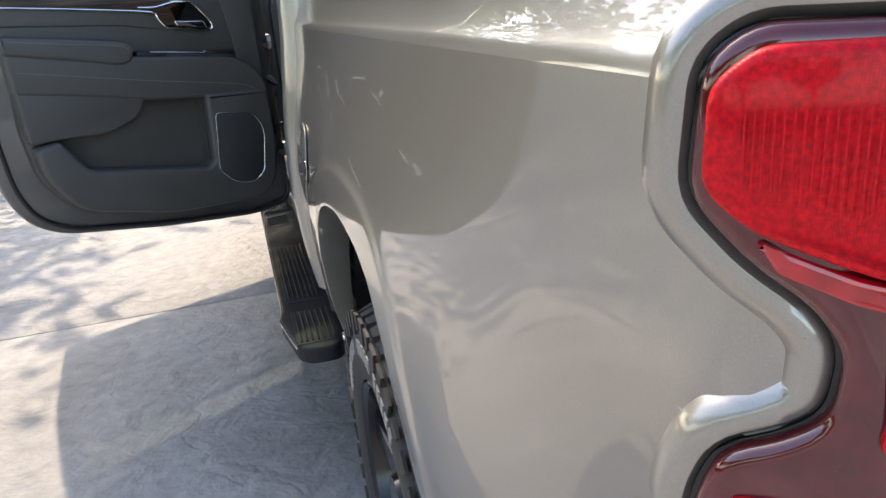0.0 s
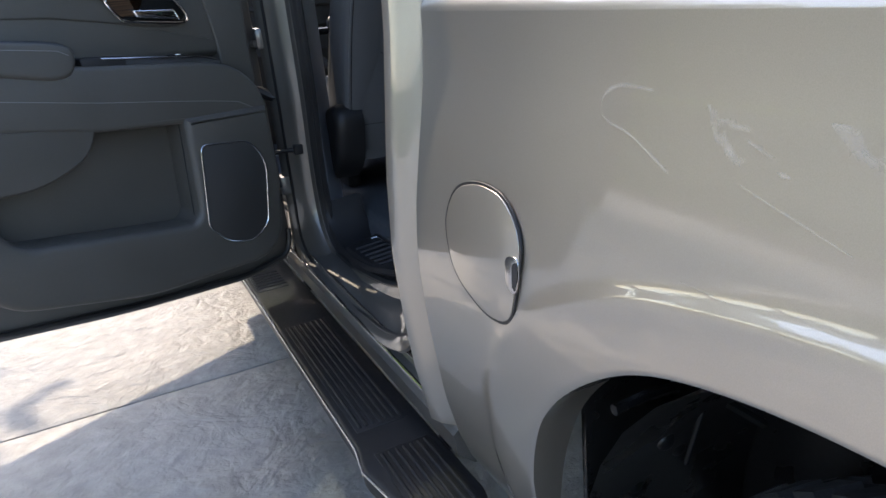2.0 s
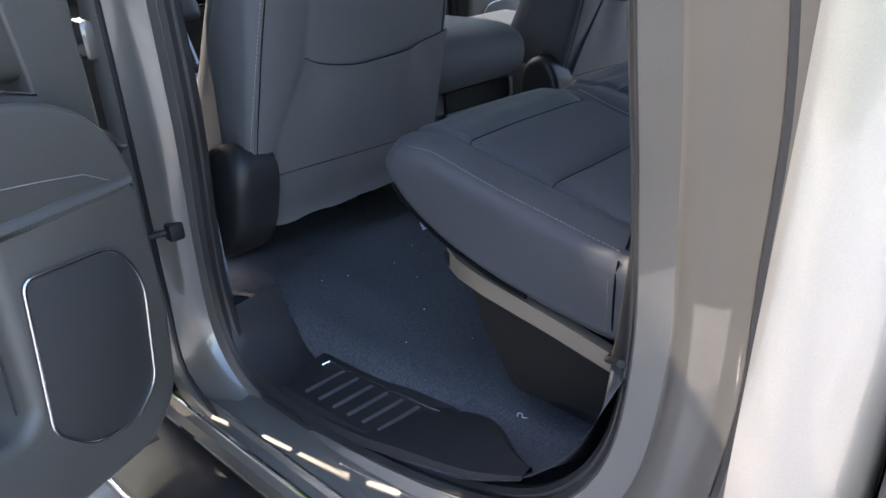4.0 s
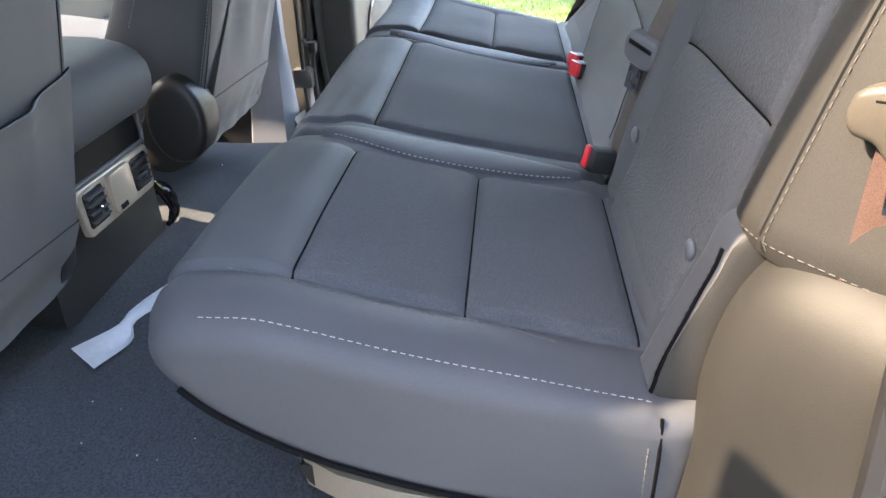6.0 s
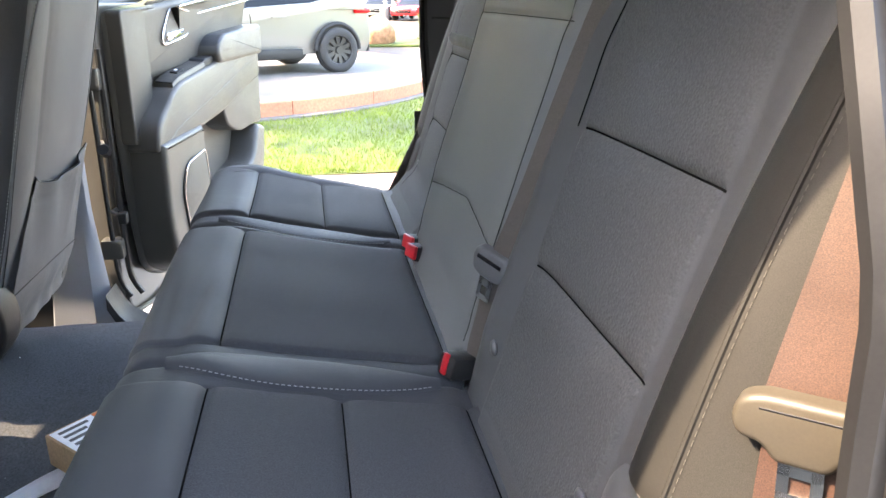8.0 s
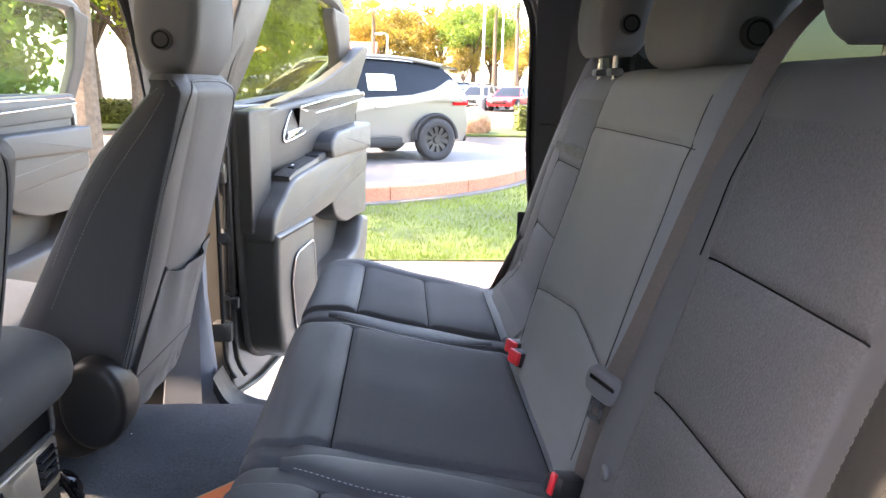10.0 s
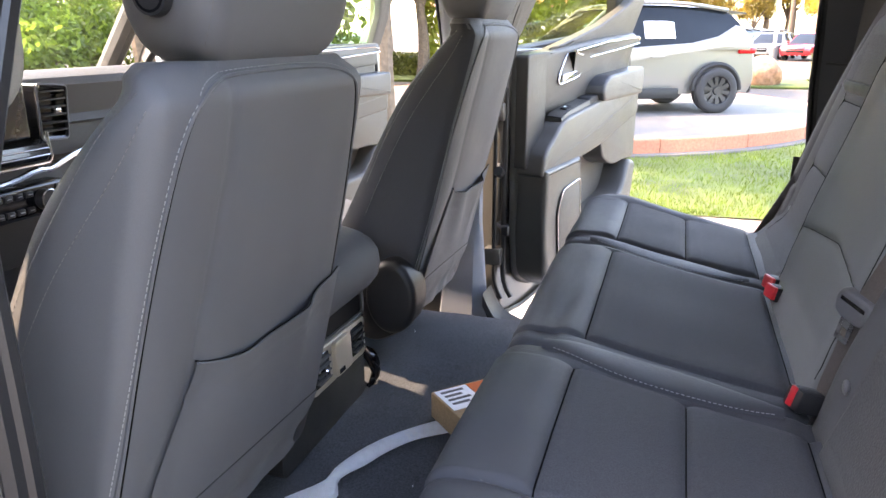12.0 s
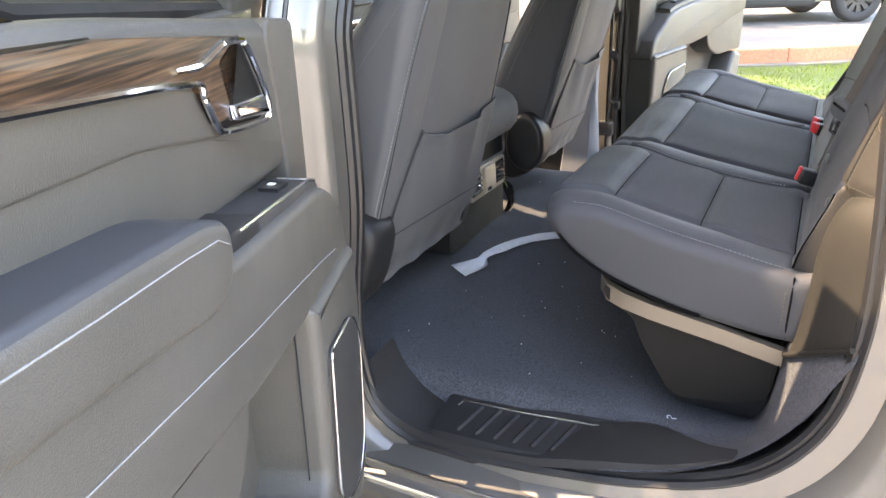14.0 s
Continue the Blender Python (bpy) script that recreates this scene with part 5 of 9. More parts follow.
# ---- doors ----
def door(sx, hy, angle, label, stretch=1.0, glass=TINT, full=True, hx=0.98, square=False):
    """A side door, turned out about its hinge. s runs from the hinge to the free edge, d into the cabin."""
    a = radians(angle)
    ca, sa = math.cos(a), math.sin(a)

    def at(s, z, d):
        if sx > 0 and full:
            if d > 0.03:
                s -= 0.040 * smoothstep(0.17, 0.12, s)
            z += interp([(0.70, 0.0), (1.0, 0.018), (1.1, 0.020), (1.25, 0.045), (1.55, 0.045), (1.80, 0.0)], z)
        s = s * stretch
        d = d + lean(z) * (1.0 if z > 1.46 else 0.0)
        return Vector((sx * (hx + sa * s - ca * d), hy - ca * s - sa * d, z))

    def slab_of(pts, d0, d1, r=0.006, seg=3):
        return plate(pts, lambda s, z, w: at(s, z, d0 + w), d1 - d0, r, seg)
    shell = rounded([(0.012, 0.62), (0.03, 0.565), (0.19, 0.548), (0.55, 0.588), (0.93, 0.655), (1.03, 0.72), (1.075, 0.83), (1.088, 1.0), (1.088, 1.2), (1.08, 1.43), (0.015, 1.43)],
                    [0.03, 0.03, 0.05, 0.1, 0.1, 0.06, 0.06, 0.05, 0.05, 0.01, 0.01], 4)
    if square:
        shell = rounded([(0.012, 0.62), (0.03, 0.575), (0.19, 0.562), (0.55, 0.57), (1.02, 0.585), (1.085, 0.64), (1.088, 1.0), (1.088, 1.2), (1.08, 1.43), (0.015, 1.43)], 0.03, 4)
    dr = part("side_door", slab_of(shell, -0.070, 0.012, 0.010, 3), DIMPAINT, truck, label)
    part("hem_seal", tube([at(s, z, 0.020) for s, z in [(0.04 + (p[0] - 0.04) * 0.955 + 0.01, 1.0 + (p[1] - 1.0) * 0.955) for p in shell] if z < 1.40], 0.008, 8), RUBBER, dr)
    base = rounded([(0.105, 0.86), (0.13, 0.70), (0.20, 0.645), (0.55, 0.662), (0.88, 0.745), (0.965, 0.87), (0.985, 1.05), (0.97, 1.25), (0.975, 1.47), (0.60, 1.452), (0.09, 1.415), (0.09, 1.1)], 0.05, 5)
    part("trim_panel", slab_of(base, 0.012, 0.058, 0.020, 4), TRIM, dr, "grey grained plastic door panel")
    upper = rounded([(0.098, 1.215), (0.60, 1.235), (0.975, 1.25), (0.978, 1.478), (0.60, 1.458), (0.098, 1.412)], 0.03, 5)
    part("upper_panel", slab_of(upper, 0.05, 0.088, 0.022, 4), TRIM, dr)
    # sewn insert under the inlay, its lower edge turning up round the handle
    insert = rounded([(0.262, 1.342), (0.272, 1.306), (0.32, 1.302), (0.45, 1.324), (0.60, 1.350), (0.975, 1.376), (0.975, 1.444), (0.60, 1.432), (0.40, 1.415), (0.30, 1.408)], [0.02, 0.02, 0.02, 0.04, 0.04, 0.01, 0.01, 0.03, 0.03, 0.02], 4)
    part("insert_panel", slab_of(insert, 0.080, 0.0925, 0.005, 3), TRIM, dr, "padded insert of the door panel")
    kick = rounded([(0.62, 1.44), (0.80, 1.50), (0.93, 1.60), (0.985, 1.62), (0.985, 1.44)] if sx < 0 else [(0.20, 1.42), (0.42, 1.465), (0.62, 1.510), (0.80, 1.58), (0.90, 1.66), (0.985, 1.66), (0.985, 1.44)], 0.03, 4)
    if not square:
        part("upper_corner", slab_of(kick, 0.02, 0.060, 0.012, 3), TRIM, dr)
    strip_panel = rounded([(0.096, 1.075), (0.188, 1.085), (0.192, 1.22), (0.205, 1.32), (0.222, 1.402), (0.210, 1.424), (0.096, 1.412)], [0.01, 0.01, 0.03, 0.03, 0.02, 0.015, 0.015], 4)
    part("hinge_panel", slab_of(strip_panel, 0.050, 0.093, 0.006, 3), TRIM, dr)
    arm = rounded([(0.105, 1.050), (0.32, 1.066), (0.586, 1.094), (0.756, 1.130), (0.985, 1.165), (0.985, 1.300), (0.64, 1.252), (0.527, 1.238), (0.253, 1.210), (0.18, 1.184), (0.125, 1.125)], [0.02, 0.04, 0.06, 0.06, 0.02, 0.02, 0.03, 0.03, 0.03, 0.04, 0.04], 5)
    part("armrest", slab_of(arm, 0.055, 0.150, 0.012, 4), TRIM, dr, "padded grey door armrest")
    pad = rounded([(0.588, 1.262), (0.604, 1.228), (0.645, 1.221), (0.753, 1.246), (0.99, 1.290), (0.99, 1.350), (0.79, 1.326), (0.64, 1.306), (0.594, 1.290)], [0.015, 0.02, 0.03, 0.06, 0.01, 0.01, 0.05, 0.03, 0.02], 4)
    if sx > 0:
        pad = rounded([(0.540, 1.262), (0.560, 1.236), (0.99, 1.238), (0.99, 1.345), (0.60, 1.326), (0.552, 1.300)], [0.012, 0.012, 0.01, 0.018, 0.022, 0.02], 4)
    pad_o = part("armrest_pad", slab_of(pad, 0.060, 0.158 if sx < 0 else 0.165, 0.012, 5), TRIM, dr, "soft armrest pad with a dark top")
    pad_o.data.materials.append(PADTOP)
    for p in pad_o.data.polygons:
        if p.normal.z > 0.55:
            p.material_index = 1
    cup = rounded([(0.580, 1.110), (0.61, 1.045), (0.72, 0.998), (0.88, 1.005), (0.975, 1.0), (0.98, 1.175), (0.75, 1.14)], [0.01, 0.04, 0.06, 0.05, 0.02, 0.01, 0.01], 5)
    part("pull_cup", slab_of(cup, 0.04, 0.147, 0.008, 4), TRIM, dr)
    low = rounded([(0.112, 0.86), (0.135, 0.705), (0.20, 0.652), (0.55, 0.670), (0.87, 0.752), (0.952, 0.87), (0.968, 0.985), (0.888, 1.003), (0.815, 0.885), (0.40, 0.815), (0.378, 0.84), (0.368, 1.085), (0.118, 1.075)],
                  [0.03, 0.04, 0.04, 0.06, 0.06, 0.04, 0.02, 0.02, 0.04, 0.02, 0.01, 0.01, 0.01], 4)
    part("map_pocket", slab_of(low, 0.04, 0.162, 0.018, 4), TRIM, dr, "moulded lower door panel with a map pocket")
    ring = [(u, v + 0.012) for u, v in rounded([(0.345, 1.000), (0.20, 0.982), (0.160, 0.915), (0.186, 0.748), (0.236, 0.710), (0.318, 0.728), (0.368, 0.785)], [0.018, 0.03, 0.04, 0.02, 0.03, 0.03, 0.02], 5)]
    spk = part("speaker", slab_of(ring, 0.158, 0.168, 0.003, 2), GRILLE, dr, "dark speaker grille with a bright edge")
    part("speaker_ring", tube([at(u, v, 0.1675) for u, v in ring], 0.0026, 8, True), SILVERTRIM, spk)
    # handle: chrome edge round a dark recess, the inlay running down beside it
    bez = rounded([(0.485, 1.408), (0.455, 1.350), (0.432, 1.330), (0.290, 1.312), (0.268, 1.328), (0.330, 1.408)], [0.012, 0.012, 0.012, 0.012, 0.014, 0.012], 4)
    inlay = [(0.345, 1.416), (0.62, 1.444), (0.96, 1.458), (0.985, 1.452), (0.985, 1.436), (0.76, 1.416), (0.49, 1.389), (0.470, 1.374), (0.440, 1.338), (0.395, 1.336), (0.415, 1.395)]
    part("wood_inlay", slab_of(rounded(inlay, 0.005, 3), 0.084, 0.1000, 0.003, 2), WOOD if sx < 0 else TRIM, dr, "dark wood-grain inlay strip" if sx < 0 else "")
    hd = part("door_handle", slab_of(bez, 0.083, 0.0955, 0.002, 2), BINBLACK, dr, "chrome inside door handle")
    edge = [(0.985, 1.436), (0.76, 1.416), (0.495, 1.388), (0.470, 1.368), (0.448, 1.338), (0.425, 1.327), (0.292, 1.311), (0.272, 1.322), (0.285, 1.350), (0.322, 1.396), (0.336, 1.407)]
    part("handle_bezel", tube(spline([at(u, v, 0.1010) for u, v in edge], 70), 0.0040, 8), CHROME if sx < 0 else SILVERTRIM, hd)
    part("chrome_strip", tube(spline([at(u, v, 0.1010) for u, v in ((0.338, 1.410), (0.40, 1.414), (0.47, 1.402), (0.53, 1.405))], 20), [0.0035 + 0.002 * math.sin(math.pi * i / 19) for i in range(20)], 8), CHROME if sx < 0 else SILVERTRIM, hd)
    part("lever", slab_of(rounded([(0.292, 1.318), (0.405, 1.333), (0.415, 1.352), (0.304, 1.344)], 0.006, 3), 0.092, 0.110, 0.006, 3), CHROME, hd)
    if sx > 0:
        part("chrome_strip", tube([at(u, v, 0.1010) for u, v in ((0.345, 1.418), (0.62, 1.446), (0.95, 1.460), (0.975, 1.452))], 0.0040, 8), SILVERTRIM, dr)
    # window switch on the armrest ledge
    ledge = ((0.225, 1.205), (0.27, 1.2185), (0.40, 1.2335), (0.535, 1.248))
    sw = part("switch_bezel", loft([[at(u, z0 + dz, d) for d, dz in ((0.080, 0.006), (0.084, 0.008), (0.137, 0.004), (0.139, 0.0), (0.139, -0.012), (0.080, -0.012))] for u, z0 in ledge], True, True), PADTOP if sx < 0 else TRIM, dr, "window switch panel")
    part("switch_trim", tube([at(u, v, d) for u, v, d in ((0.226, 1.214, 0.085), (0.226, 1.211, 0.137), (0.27, 1.2245, 0.139), (0.40, 1.2395, 0.139), (0.53, 1.254, 0.139))], 0.0022, 6), SILVERTRIM if sx < 0 else DARK, sw)
    part("switch", loft([[at(u, z0 + k, d) for u, z0, d in ((0.30, 1.2270, 0.098), (0.30, 1.2255, 0.122), (0.345, 1.2310, 0.122), (0.345, 1.2325, 0.098))] for k in (0.0, 0.006)], True, True), DARK, sw)
    part("switch_mark", loft([[at(u, z0 + k, d) for u, z0, d in ((0.315, 1.2350, 0.104), (0.315, 1.2345, 0.112), (0.328, 1.2360, 0.112), (0.328, 1.2365, 0.104))] for k in (0.0, 0.001)], True, True), PAPER, sw)
    part("pull_recess", slab_of(rounded([(0.470, 1.216), (0.570, 1.218), (0.580, 1.262), (0.470, 1.254)], 0.012, 3), 0.088, 0.1395, 0.004, 2), DARK, dr)
    # stitch lines along the armrest and its pad
    part("stitch_line", tube([at(u, v, 0.1506) for u, v in ((0.150, 1.070), (0.20, 1.098), (0.27, 1.112), (0.40, 1.134), (0.558, 1.159), (0.742, 1.194), (0.96, 1.235))], 0.0007, 5), STITCH, dr)
    part("stitch_line", tube([at(u, v, 0.1585) for u, v in ((0.606, 1.272), (0.628, 1.284), (0.70, 1.295), (0.81, 1.309), (0.975, 1.333))], 0.0007, 5), STITCH, pad_o)
    part("seam_line", tube([at(u, v, 0.1305) for u, v in ((0.384, 0.83), (0.378, 0.95), (0.372, 1.07))], 0.0012, 6), FOLD, dr)
    # window frame and glass
    loop = [(0.035, 1.42), (0.05, 1.62), (0.075, 1.785), (0.14, 1.835), (0.40, 1.845), (0.64, 1.835), (0.78, 1.785), (0.90, 1.66), (1.00, 1.52), (1.06, 1.42)]
    if square:
        loop = [(0.035, 1.42), (0.16, 1.60), (0.32, 1.76), (0.46, 1.825), (0.62, 1.840), (0.90, 1.838), (1.00, 1.81), (1.045, 1.72), (1.056, 1.58), (1.060, 1.42)]
    wf = part("window_frame", tube(spline([at(s, z, -0.03) for s, z in loop], 60), 0.026, 8), TRIM, dr)
    for panel in ([(-0.045, 1.40), (-0.045, 1.62), (-0.035, 1.79), (0.145, 1.80), (0.125, 1.62), (0.115, 1.40)],
                  [(0.62, 1.80), (0.80, 1.782), (0.91, 1.66), (1.01, 1.52), (1.068, 1.42), (0.94, 1.42), (0.88, 1.51), (0.77, 1.65), (0.64, 1.76)] if not square
                  else [(0.95, 1.825), (1.05, 1.79), (1.075, 1.60), (1.078, 1.42), (1.020, 1.42), (1.015, 1.60), (0.985, 1.76)]):
        if square and panel[0][0] < 0:
            continue
        part("frame_trim", slab_of(rounded(panel, 0.012, 3), -0.034, 0.006, 0.008, 3), TRIM, wf)
    part("frame_skin", tube(spline([at(s, z, -0.052) for s, z in loop], 60), 0.024, 8), PAINT, dr)
    g = part("window_pane", plate([(p[0], p[1]) for p in rounded([(0.045, 1.42), (0.06, 1.62), (0.085, 1.78), (0.15, 1.828), (0.62, 1.828), (0.77, 1.78), (0.98, 1.52), (1.04, 1.42)] if not square
                                                                     else [(0.045, 1.42), (0.17, 1.60), (0.33, 1.755), (0.46, 1.82), (0.90, 1.825), (1.03, 1.74), (1.045, 1.42)], 0.02, 3)],
                                  lambda s, z, w: at(s, z, -0.032 + w), 0.004, 0.001, 1), glass, dr)
    g.visible_shadow = sx < 0
    part("belt_seal", tube([at(0.06, 1.425, -0.012), at(0.62, 1.462, -0.012)] + ([at(1.04, 1.462, -0.012)] if square else [at(0.80, 1.51, -0.012), at(0.90, 1.58, -0.012)]), 0.012, 8), RUBBER, dr)
    # hinges and check strap
    for z in (0.80, 1.24):
        part("hinge", box((-0.02, -0.03, -0.03), (0.03, 0.03, 0.03), 0.008, 2, m=Matrix.Translation(at(0.0, z, 0.012))), DIMPAINT, dr, "steel door hinge")
        part("hinge_bolt", tube([at(0.03, z - 0.012, 0.0), at(0.03, z - 0.012, 0.03)], 0.010, 8), STEEL, dr)
    if angle > 10:
        part("check_arm", tube([at(0.085, 0.905, 0.02), at(0.02, 0.909, 0.035), (sx * 0.928, hy - 0.062, 0.911)], 0.0065, 8), DARK, dr)
        part("check_socket", box((-0.016, -0.012, -0.045), (0.016, 0.012, 0.045), 0.010, 3, m=Matrix.Translation(at(0.055, 0.905, 0.016))), DARK, dr)
        part("check_bracket", box((-0.014, -0.012, -0.016), (0.014, 0.012, 0.016), 0.005, 2, m=Matrix.Translation((sx * 0.930, hy - 0.062, 0.911))), DARK, dr)
        part("wire_boot", tube(spline([at(0.04, 1.10, 0.0), at(0.0, 1.07, 0.03), (sx * 0.95, hy - 0.03, 1.10)], 14), 0.016, 8), RUBBER, dr)
    if full:
        part("outside_handle", slab_of(rounded([(0.86, 1.22), (1.02, 1.225), (1.02, 1.26), (0.86, 1.255)], 0.012, 3), -0.10, -0.068, 0.008, 2), CHROME, dr)
    return dr


door(-1, 1.25, 67, "rear side door standing open, grey trim with wood inlay and chrome handle")
door(1, 1.19, 75, "far rear side door standing open, grey plastic trim and chrome handle", glass=WINTINT, hx=0.985)
door(-1, 2.45, 67, "front side door standing open", 1.15, square=True)
door(1, 2.45, 73, "front passenger door standing open", 1.15, glass=GREENGLASS, full=False, hx=1.015, square=True)

# ---- seats ----
def inset_poly(pts, d):
    n = len(pts)
    area = sum(pts[i - 1][0] * pts[i][1] - pts[i][0] * pts[i - 1][1] for i in range(n))
    turn = 1 if area > 0 else -1
    out = []
    for i in range(n):
        a, b, e = Vector(pts[i - 1]), Vector(pts[i]), Vector(pts[(i + 1) % n])
        n1 = Vector((-(b - a).y, (b - a).x)).normalized()
        n2 = Vector((-(e - b).y, (e - b).x)).normalized()
        q = (n1 + n2)
        q = q.normalized() if q.length > 1e-6 else n1
        out.append((b + q * d * turn)[:])
    return out


def padded(profile, x0, x1, r, n=56, steps=10, shape=None):
    """A cushion: a closed (y, z) outline drawn across x from x0 to x1, with soft ends; shape(x, y, z) may bend it."""
    P = [tuple(p)[1:] for p in spline([(0, *p) for p in profile], n, True)]
    rings = []
    k = 5
    for i in range(k + 1):
        a = math.pi / 2 * i / k
        rings.append((x0 + r * (1 - math.cos(a)), inset_poly(P, r * (1 - math.sin(a)))))
    for i in range(1, steps):
        rings.append((x0 + r + (x1 - x0 - 2 * r) * i / steps, P))
    for i in range(k, -1, -1):
        a = math.pi / 2 * i / k
        rings.append((x1 - r * (1 - math.cos(a)), inset_poly(P, r * (1 - math.sin(a)))))
    f = shape or (lambda x, y, z: (x, y, z))
    return loft([[Vector(f(x, y, z)) for y, z in ring] for x, ring in rings], True, True)


bench = thing("rear_bench_seat", (0, 0.55, 0.70), "dark grey cloth and vinyl rear bench seat with pale stitching", "car seat")
CUSH = [(0.36, 0.905), (0.43, 0.896), (0.52, 0.906), (0.62, 0.924), (0.73, 0.955), (0.80, 0.990), (0.842, 1.030), (0.850, 1.058), (0.828, 1.079), (0.78, 1.081), (0.735, 1.073), (0.66, 1.055), (0.585, 1.039), (0.50, 1.024),
        (0.432, 1.014), (0.37, 1.008)]


def valley(d, depth=0.0050, wide=0.0045, puff=0.0035, soft=0.030):
    """How deep cloth is drawn in at a distance d from a sewn line, and how it swells beside it."""
    return depth * math.exp(-(d / wide) ** 2) - puff * smoothstep(0.0, soft, d)


def stations(x0, x1, r, lines, count):
    """Places across a cushion: rounded ends, even steps, and close steps at sewn lines."""
    xs = {x0 + r + (x1 - x0 - 2 * r) * i / count for i in range(count + 1)}
    for c in lines:
        for o in (-0.009, -0.006, -0.003, 0.0, 0.003, 0.006, 0.009):
            if x0 + r < c + o < x1 - r:
                xs.add(c + o)
    return sorted(xs)


def upholstered(profile, x0, x1, r, lines, shape, n=230, count=18):
    """A cushion whose closed (y, z) outline is drawn across x with soft ends and bent by shape(x, y, z). Gives its mesh and its rings."""
    P = [tuple(p)[1:] for p in spline([(0, *p) for p in profile], n, True)]
    k = 6
    ends = [(r * (1 - math.cos(math.pi / 2 * i / k)), inset_poly(P, r * (1 - math.sin(math.pi / 2 * i / k)))) for i in range(k)]
    rings = [(x0 + d, q) for d, q in ends] + [(x, P) for x in stations(x0, x1, r, lines, count)] + [(x1 - d, q) for d, q in reversed(ends)]
    pts = [[Vector(shape(x, y, z)) for y, z in ring] for x, ring in rings]
    return loft(pts, True, True), pts


def split_panel(bm, inside):
    """Takes the faces whose middle lies inside() out into a mesh of their own."""
    other = bm.copy()
    bm.faces.ensure_lookup_table()
    flags = [bool(inside(f.calc_center_median(), f.normal)) for f in bm.faces]
    other.faces.ensure_lookup_table()
    bmesh.ops.delete(bm, geom=[f for f, k in zip(bm.faces[:], flags) if k], context="FACES")
    bmesh.ops.delete(other, geom=[f for f, k in zip(other.faces[:], flags) if not k], context="FACES")
    return other


ACROSS = (0.735, 0.585, 0.433)
INSETS = {"near": (-0.662, -0.356), "mid": (-0.235, 0.225), "far": (0.325, 0.690)}


def cush_shape_of(nm):
    i0, i1 = INSETS[nm]

    def shape(x, y, z):
        """Side rolls stand above the panels, sewn lines are drawn in, the front corners are rounded in plan."""
        up = smoothstep(1.0, 1.012, z) * smoothstep(0.30, 0.40, y)
        if up > 0:
            for c, w in ((-0.705, 0.034), (0.722, 0.030)):
                z += 0.012 * up * math.exp(-((x - c) / w) ** 2) * smoothstep(0.43, 0.56, y)
            z += 0.004 * up * math.sin(x * 9) * smoothstep(0.5, 0.8, y)
            span = smoothstep(i0 - 0.004, i0 + 0.004, x) * smoothstep(i1 + 0.004, i1 - 0.004, x)
            for k, c in enumerate(ACROSS):
                if nm == "mid" and k == 1:
                    continue
                z -= up * span * valley(abs(y - c))
            lane = smoothstep(0.425, 0.440, y) * smoothstep(0.80, 0.745, y)
            for c in (i0, i1):
                z -= up * lane * valley(abs(x - c), 0.0040, 0.0040, 0.002, 0.02)
            if nm == "mid":
                # puckers where the cover is drawn round the front edge
                z -= 0.0035 * up * math.exp(-((y - 0.785 + 0.10 * (x + 0.2)) / 0.012) ** 2) * smoothstep(0.05, -0.16, x)
                z -= 0.0025 * up * math.exp(-((y - 0.812 - 0.06 * (x + 0.2)) / 0.009) ** 2) * smoothstep(0.02, -0.10, x)
        e = max(abs(x) - 0.66, 0)
        z += 0.0024 * noise.noise(Vector((x * 8, y * 8, 1.0))) * smoothstep(1.0, 1.03, z)
        y -= 2.6 * e * e * smoothstep(0.58, 0.80, y)
        return x, y, z
    return shape


